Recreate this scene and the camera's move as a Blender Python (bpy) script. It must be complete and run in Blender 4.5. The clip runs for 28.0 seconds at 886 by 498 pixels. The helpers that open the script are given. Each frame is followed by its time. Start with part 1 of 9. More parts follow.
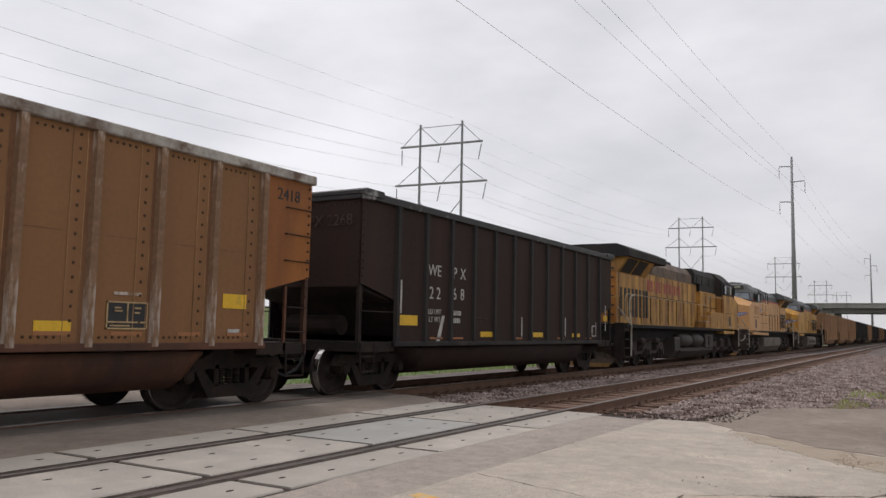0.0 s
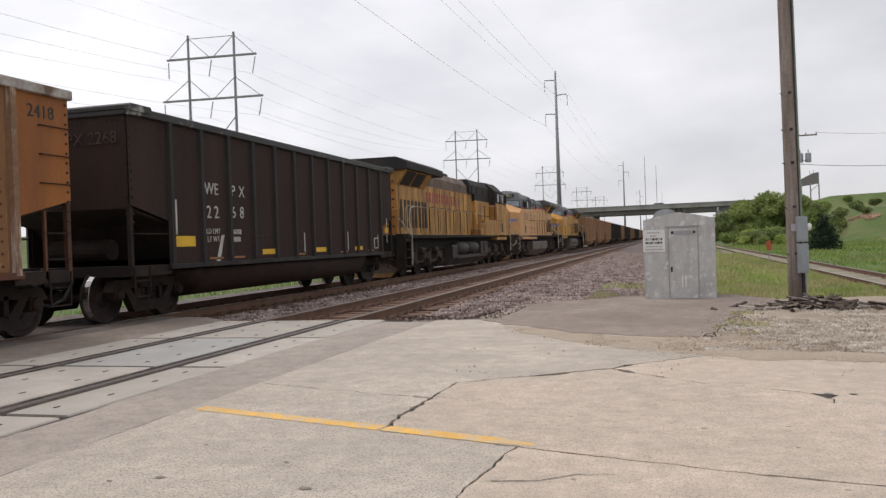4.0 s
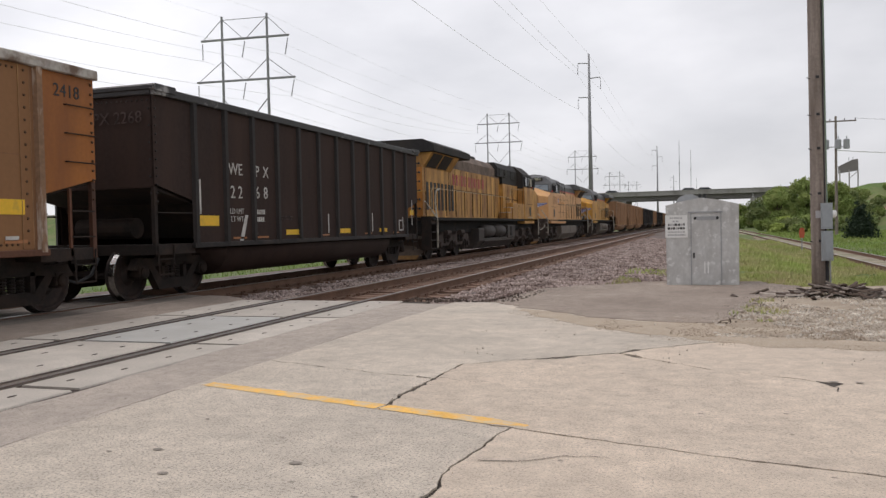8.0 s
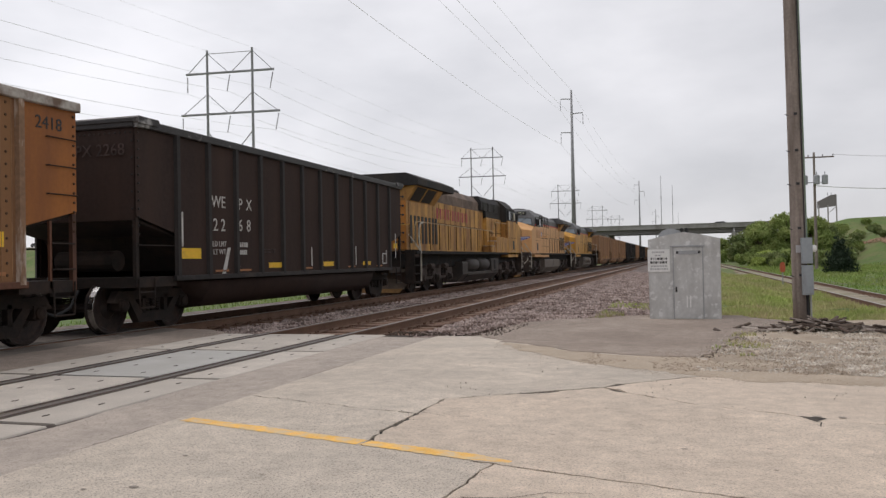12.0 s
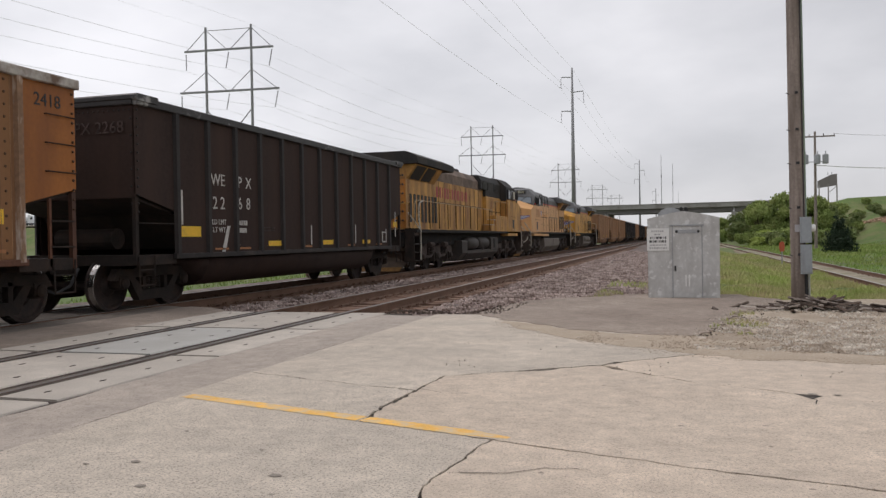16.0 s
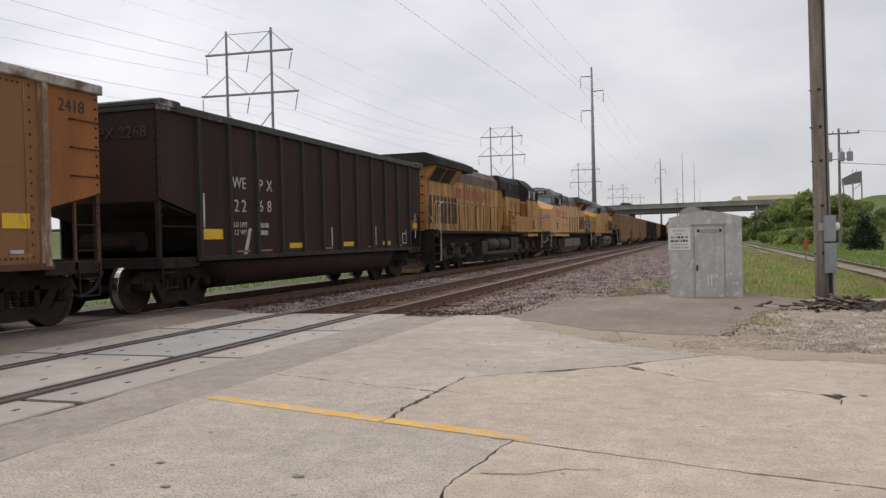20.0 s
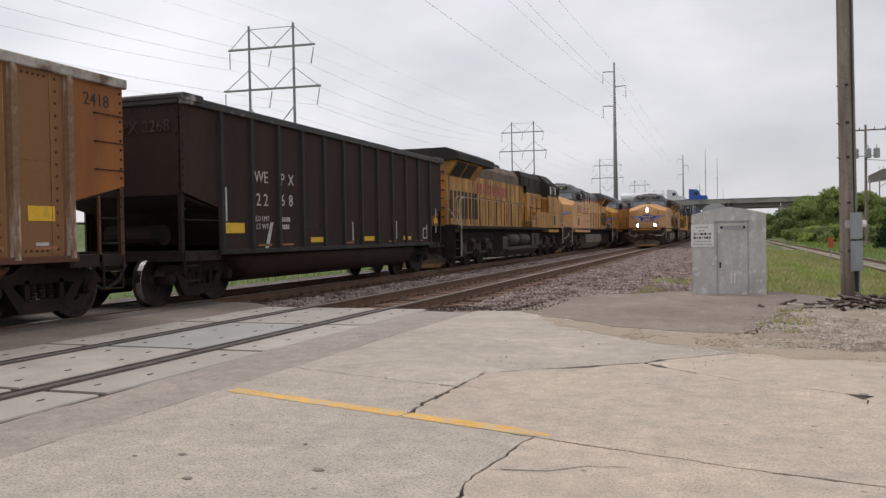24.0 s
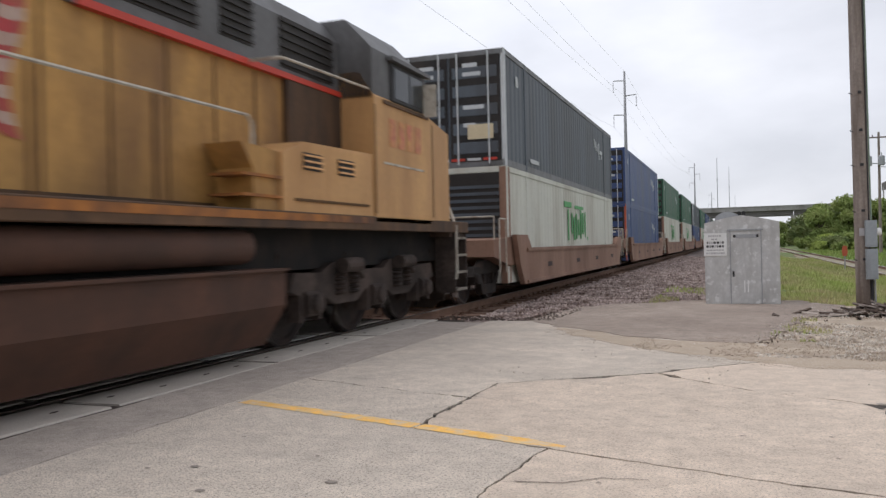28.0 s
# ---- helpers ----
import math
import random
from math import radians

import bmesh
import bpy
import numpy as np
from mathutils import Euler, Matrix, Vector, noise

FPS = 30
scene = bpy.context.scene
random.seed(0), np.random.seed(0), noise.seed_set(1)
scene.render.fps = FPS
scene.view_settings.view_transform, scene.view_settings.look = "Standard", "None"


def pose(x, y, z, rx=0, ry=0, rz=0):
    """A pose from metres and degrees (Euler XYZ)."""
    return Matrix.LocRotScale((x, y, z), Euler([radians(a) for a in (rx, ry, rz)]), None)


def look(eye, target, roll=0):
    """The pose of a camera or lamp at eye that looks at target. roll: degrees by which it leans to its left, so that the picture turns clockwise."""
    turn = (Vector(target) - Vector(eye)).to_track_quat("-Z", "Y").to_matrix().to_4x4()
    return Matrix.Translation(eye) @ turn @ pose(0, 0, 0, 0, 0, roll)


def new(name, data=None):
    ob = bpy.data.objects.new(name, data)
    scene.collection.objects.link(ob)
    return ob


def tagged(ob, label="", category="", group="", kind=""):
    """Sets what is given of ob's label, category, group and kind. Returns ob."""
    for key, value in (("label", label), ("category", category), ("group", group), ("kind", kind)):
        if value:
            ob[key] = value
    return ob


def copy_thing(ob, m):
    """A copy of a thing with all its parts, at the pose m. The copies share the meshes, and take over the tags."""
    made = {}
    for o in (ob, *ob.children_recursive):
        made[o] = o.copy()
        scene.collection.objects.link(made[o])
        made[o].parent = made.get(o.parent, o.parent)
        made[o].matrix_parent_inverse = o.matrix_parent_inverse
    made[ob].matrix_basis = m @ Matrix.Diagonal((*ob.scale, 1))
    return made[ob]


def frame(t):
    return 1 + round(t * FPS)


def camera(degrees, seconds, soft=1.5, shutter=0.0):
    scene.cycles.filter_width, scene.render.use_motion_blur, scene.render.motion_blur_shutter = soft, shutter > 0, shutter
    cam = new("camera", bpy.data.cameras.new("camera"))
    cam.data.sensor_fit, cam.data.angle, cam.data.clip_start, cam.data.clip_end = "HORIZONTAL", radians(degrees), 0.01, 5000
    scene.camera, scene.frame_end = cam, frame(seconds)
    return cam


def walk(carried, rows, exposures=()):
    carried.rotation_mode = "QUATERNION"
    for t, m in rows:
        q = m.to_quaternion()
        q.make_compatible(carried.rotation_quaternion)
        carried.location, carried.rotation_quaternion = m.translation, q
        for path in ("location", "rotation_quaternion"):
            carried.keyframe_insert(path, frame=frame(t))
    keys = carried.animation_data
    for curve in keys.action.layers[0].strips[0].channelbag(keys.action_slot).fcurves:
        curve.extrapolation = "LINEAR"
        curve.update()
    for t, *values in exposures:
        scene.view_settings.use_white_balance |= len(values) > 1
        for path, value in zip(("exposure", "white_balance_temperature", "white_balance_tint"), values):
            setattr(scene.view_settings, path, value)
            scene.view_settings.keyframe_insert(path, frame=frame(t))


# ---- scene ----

# camera: hand-held beside a level crossing, turning on the spot
cam = camera(57.7, 28.0, soft=1.4, shutter=0.13)
PATH = [
    (0, pose(-0.318, 0.107, 1.269, 95.66, -1.16, 30.56)),
    (0.5, pose(-0.280, 0.091, 1.273, 97.69, -0.80, 33.22)),
    (1, pose(-0.327, 0.105, 1.218, 96.03, -0.66, 32.02)),
    (1.5, pose(-0.334, 0.112, 1.215, 94.89, -0.25, 34.77)),
    (2, pose(-0.351, 0.133, 1.226, 94.52, -0.37, 36.65)),
    (2.5, pose(-0.334, 0.116, 1.223, 93.54, -1.66, 34.81)),
    (3, pose(-0.322, 0.114, 1.220, 92.60, -0.75, 31.72)),
    (3.5, pose(-0.221, 0.069, 1.227, 91.64, 2.01, 24.01)),
    (4, pose(-0.201, -0.033, 1.211, 89.59, 2.00, 15.38)),
    (4.5, pose(-0.096, 0.073, 1.206, 89.76, 2.51, 17.63)),
    (6.5, pose(-0.187, -0.022, 1.183, 88.24, 0.18, 17.57)),
    (7, pose(-0.186, -0.014, 1.177, 87.70, 0.56, 19.02)),
    (7.5, pose(-0.099, 0.006, 1.190, 87.69, -0.16, 18.27)),
    (8, pose(0.000, 0.000, 1.195, 88.45, 1.26, 17.59)),
    (8.5, pose(-0.065, -0.000, 1.188, 88.72, 1.80, 16.89)),
    (9, pose(-0.022, 0.001, 1.191, 89.72, 0.59, 17.91)),
    (9.5, pose(0.017, 0.013, 1.192, 89.99, 1.21, 17.04)),
    (10, pose(0.033, 0.027, 1.199, 90.13, 2.27, 16.04)),
    (10.5, pose(0.027, 0.018, 1.212, 91.75, 2.02, 16.94)),
    (11, pose(0.008, 0.017, 1.199, 91.02, 1.16, 17.07)),
    (11.5, pose(0.005, 0.012, 1.202, 90.93, 0.95, 16.65)),
    (12, pose(0.000, 0.014, 1.197, 90.80, 1.10, 16.43)),
    (12.5, pose(-0.010, 0.015, 1.194, 90.89, 0.50, 16.73)),
    (14.5, pose(-0.005, -0.006, 1.195, 89.28, 1.62, 16.77)),
    (15, pose(-0.008, 0.007, 1.189, 89.24, 1.77, 16.46)),
    (15.5, pose(0.009, 0.013, 1.193, 89.45, 1.10, 15.51)),
    (16, pose(0.009, -0.002, 1.192, 89.29, 0.98, 16.41)),
    (16.5, pose(0.002, 0.019, 1.189, 88.86, 1.37, 15.44)),
    (17, pose(0.011, 0.002, 1.194, 88.32, 1.11, 17.46)),
    (17.5, pose(0.017, 0.002, 1.189, 88.03, 1.66, 18.05)),
    (18, pose(0.020, -0.001, 1.191, 88.28, 1.81, 17.93)),
    (18.5, pose(0.017, -0.003, 1.198, 88.46, 2.09, 18.09)),
    (19, pose(0.017, -0.008, 1.196, 89.03, 1.55, 17.62)),
    (19.5, pose(0.008, -0.013, 1.195, 89.30, 1.48, 17.83)),
    (20, pose(0.013, -0.015, 1.196, 89.38, 1.37, 17.84)),
    (20.5, pose(0.010, -0.014, 1.196, 89.44, 1.37, 17.91)),
    (21, pose(0.008, -0.008, 1.192, 89.50, 1.27, 18.43)),
    (21.5, pose(0.012, 0.001, 1.193, 89.33, 1.36, 18.05)),
    (22, pose(0.022, 0.002, 1.194, 89.23, 1.33, 18.67)),
    (22.5, pose(0.010, -0.004, 1.194, 89.25, 1.30, 18.90)),
    (24.5, pose(-0.003, 0.002, 1.193, 89.03, 0.87, 19.50)),
    (25, pose(-0.009, 0.006, 1.193, 89.10, 0.88, 19.76)),
    (25.5, pose(-0.004, 0.016, 1.188, 89.12, 1.01, 19.73)),
    (26, pose(-0.010, 0.019, 1.191, 88.92, 0.54, 19.64)),
    (26.5, pose(-0.003, 0.016, 1.193, 89.24, 1.07, 19.35)),
    (27, pose(0.001, 0.021, 1.192, 88.89, 0.77, 19.39)),
    (27.5, pose(-0.006, 0.010, 1.197, 89.46, 1.15, 19.94)),
    (28, pose(-0.009, 0.011, 1.196, 89.80, 1.30, 20.08)),
]
walk(cam, PATH, exposures=[(0.0, -0.18, 6500, 16), (1.5, -0.10, 6500, 16), (3.0, 0.05, 6500, 16), (8.0, 0.02, 6500, 16), (12.0, -0.08, 6500, 16), (20.0, -0.12, 6500, 16), (25.0, -0.08, 6500, 16), (26.5, 0.05, 6330, 16), (28.0, 0.16, 6250, 16)])

# ---- light: an overcast sky with a broad weak sun behind the cloud ----
world = bpy.data.worlds.new("sky")
scene.world = world
world.use_nodes = True
wn, wl = world.node_tree.nodes, world.node_tree.links
wn.clear()
w_out = wn.new("ShaderNodeOutputWorld")
w_bg = wn.new("ShaderNodeBackground")
w_sky = wn.new("ShaderNodeTexSky")
w_sky.sky_type, w_sky.sun_disc = "NISHITA", False
w_sky.sun_elevation, w_sky.sun_rotation = radians(55), radians(-70)
w_dim = wn.new("ShaderNodeVectorMath")
w_dim.operation = "SCALE"
w_dim.inputs["Scale"].default_value = 0.1
wl.new(w_sky.outputs[0], w_dim.inputs[0])
w_co = wn.new("ShaderNodeTexCoord")
w_map = wn.new("ShaderNodeMapping")
w_map.inputs["Scale"].default_value = (1.5, 1.5, 3.6)
w_map.inputs["Location"].default_value = (3.1, 1.7, 0.4)
wl.new(w_co.outputs["Generated"], w_map.inputs[0])
w_noise = wn.new("ShaderNodeTexNoise")
w_noise.inputs["Scale"].default_value, w_noise.inputs["Detail"].default_value = 2.2, 6.0
w_noise.inputs["Roughness"].default_value = 0.5
wl.new(w_map.outputs[0], w_noise.inputs["Vector"])
w_ramp = wn.new("ShaderNodeValToRGB")
w_ramp.color_ramp.elements[0].position, w_ramp.color_ramp.elements[1].position = 0.34, 0.68
w_ramp.color_ramp.elements[0].color = (0.645, 0.668, 0.677, 1)
w_ramp.color_ramp.elements[1].color = (0.85, 0.872, 0.874, 1)
wl.new(w_noise.outputs[0], w_ramp.inputs[0])
# the cloud is thinner and brighter towards the hidden sun
w_sep = wn.new("ShaderNodeVectorMath")
w_sep.operation = "DOT_PRODUCT"
w_sep.inputs[1].default_value = (-0.72, 0.25, 0.64)
wl.new(w_co.outputs["Generated"], w_sep.inputs[0])
w_rng = wn.new("ShaderNodeMapRange")
w_rng.inputs["From Min"].default_value, w_rng.inputs["From Max"].default_value = 0.05, 0.85
w_rng.inputs["To Min"].default_value, w_rng.inputs["To Max"].default_value = 0.80, 1.08
wl.new(w_sep.outputs["Value"], w_rng.inputs["Value"])
w_mul = wn.new("ShaderNodeVectorMath")
w_mul.operation = "SCALE"
wl.new(w_ramp.outputs[0], w_mul.inputs[0])
wl.new(w_rng.outputs[0], w_mul.inputs["Scale"])
w_mix = wn.new("ShaderNodeMix")
w_mix.data_type = "RGBA"
w_mix.inputs[0].default_value = 0.93
wl.new(w_dim.outputs[0], w_mix.inputs[6])
wl.new(w_mul.outputs[0], w_mix.inputs[7])
wl.new(w_mix.outputs[2], w_bg.inputs[0])
w_bg.inputs[1].default_value = 1.16
wl.new(w_bg.outputs[0], w_out.inputs[0])

sun = new("sun", bpy.data.lights.new("sun", "SUN"))
sun.data.energy, sun.data.angle, sun.data.color = 1.0, radians(40), (1.0, 0.97, 0.92)
sun.matrix_basis = look((0, 0, 50), (0 + 36, 50 - 62, 50 - 60))

# ---- materials ----
def mat(name, col, rough=0.7, metal=0.0, var=0.25, scale=3.0, fine=40.0, bump=0.15, dirt=None, amount=0.4, streak=1.0,
        dscale=1.2, random_value=0.0, spec=0.4, emit=0.0, sharp=0.25, speck=None, pits=False):
    """A procedural surface: base colour with coarse and fine variation, and dirt or rust with soft edges, drawn out downwards by streak."""
    m = bpy.data.materials.new(name)
    m.use_nodes = True
    n, l = m.node_tree.nodes, m.node_tree.links
    b = n["Principled BSDF"]
    b.inputs["Roughness"].default_value, b.inputs["Metallic"].default_value = rough, metal
    b.inputs["Specular IOR Level"].default_value = spec
    co = n.new("ShaderNodeTexCoord")
    big = n.new("ShaderNodeTexNoise")
    big.inputs["Scale"].default_value, big.inputs["Detail"].default_value = scale, 4.0
    l.new(co.outputs["Object"], big.inputs["Vector"])
    small = n.new("ShaderNodeTexNoise")
    small.inputs["Scale"].default_value, small.inputs["Detail"].default_value = fine, 3.0
    l.new(co.outputs["Object"], small.inputs["Vector"])
    add = n.new("ShaderNodeMath")
    add.operation = "ADD"
    l.new(big.outputs[0], add.inputs[0])
    l.new(small.outputs[0], add.inputs[1])
    rng = n.new("ShaderNodeMapRange")
    rng.inputs["From Min"].default_value, rng.inputs["From Max"].default_value = 0.65, 1.35
    rng.inputs["To Min"].default_value, rng.inputs["To Max"].default_value = 1 - var, 1 + var
    l.new(add.outputs[0], rng.inputs["Value"])
    tint = n.new("ShaderNodeVectorMath")
    tint.operation = "SCALE"
    tint.inputs[0].default_value = col
    l.new(rng.outputs[0], tint.inputs["Scale"])
    last = tint.outputs[0]
    if random_value:
        info = n.new("ShaderNodeObjectInfo")
        rr = n.new("ShaderNodeMapRange")
        rr.inputs["To Min"].default_value, rr.inputs["To Max"].default_value = 1 - random_value, 1 + random_value
        l.new(info.outputs["Random"], rr.inputs["Value"])
        sc = n.new("ShaderNodeVectorMath")
        sc.operation = "SCALE"
        l.new(last, sc.inputs[0])
        l.new(rr.outputs[0], sc.inputs["Scale"])
        last = sc.outputs[0]
    if dirt:
        mp = n.new("ShaderNodeMapping")
        mp.inputs["Scale"].default_value = (1, 1, 1 / streak)
        l.new(co.outputs["Object"], mp.inputs[0])
        dn = n.new("ShaderNodeTexNoise")
        dn.inputs["Scale"].default_value, dn.inputs["Detail"].default_value = dscale, 7.0
        dn.inputs["Roughness"].default_value = 0.62
        l.new(mp.outputs[0], dn.inputs["Vector"])
        dr = n.new("ShaderNodeMapRange")
        mid = 0.72 - 0.44 * amount
        dr.inputs["From Min"].default_value, dr.inputs["From Max"].default_value = mid - sharp / 2, mid + sharp / 2
        l.new(dn.outputs[0], dr.inputs["Value"])
        mx = n.new("ShaderNodeMix")
        mx.data_type = "RGBA"
        l.new(dr.outputs[0], mx.inputs[0])
        l.new(last, mx.inputs[6])
        mx.inputs[7].default_value = (*dirt, 1)
        last = mx.outputs[2]
    if speck:
        sn = n.new("ShaderNodeTexNoise")
        sn.inputs["Scale"].default_value, sn.inputs["Detail"].default_value = speck[1], 2.0
        sn.inputs["Roughness"].default_value = 0.7
        l.new(co.outputs["Object"], sn.inputs["Vector"])
        sr = n.new("ShaderNodeMapRange")
        sr.inputs["From Min"].default_value, sr.inputs["From Max"].default_value = speck[2] - 0.03, speck[2] + 0.05
        l.new(sn.outputs[0], sr.inputs["Value"])
        sm = n.new("ShaderNodeMix")
        sm.data_type = "RGBA"
        l.new(sr.outputs[0], sm.inputs[0])
        l.new(last, sm.inputs[6])
        sm.inputs[7].default_value = (*speck[0], 1)
        last = sm.outputs[2]
    if pits:
        vo = n.new("ShaderNodeTexVoronoi")
        vo.inputs["Scale"].default_value = 2.3
        l.new(co.outputs["Object"], vo.inputs["Vector"])
        vr = n.new("ShaderNodeMapRange")
        vr.inputs["From Min"].default_value, vr.inputs["From Max"].default_value = 0.02, 0.045
        vr.inputs["To Min"].default_value, vr.inputs["To Max"].default_value = 0.5, 1.0
        l.new(vo.outputs["Distance"], vr.inputs["Value"])
        mo = n.new("ShaderNodeTexNoise")
        mo.inputs["Scale"].default_value, mo.inputs["Detail"].default_value, mo.inputs["Roughness"].default_value = 5.0, 9.0, 0.8
        l.new(co.outputs["Object"], mo.inputs["Vector"])
        mr = n.new("ShaderNodeMapRange")
        mr.inputs["From Min"].default_value, mr.inputs["From Max"].default_value = 0.33, 0.67
        mr.inputs["To Min"].default_value, mr.inputs["To Max"].default_value = 0.80, 1.20
        l.new(mo.outputs[0], mr.inputs["Value"])
        both = n.new("ShaderNodeMath")
        both.operation = "MULTIPLY"
        l.new(vr.outputs[0], both.inputs[0])
        l.new(mr.outputs[0], both.inputs[1])
        vs = n.new("ShaderNodeVectorMath")
        vs.operation = "SCALE"
        l.new(last, vs.inputs[0])
        l.new(both.outputs[0], vs.inputs["Scale"])
        last = vs.outputs[0]
    l.new(last, b.inputs["Base Color"])
    if bump:
        bp = n.new("ShaderNodeBump")
        bp.inputs["Strength"].default_value, bp.inputs["Distance"].default_value = bump, 0.02
        l.new(add.outputs[0], bp.inputs["Height"])
        l.new(bp.outputs[0], b.inputs["Normal"])
    if emit:
        b.inputs["Emission Color"].default_value, b.inputs["Emission Strength"].default_value = (*col, 1), emit
    return m


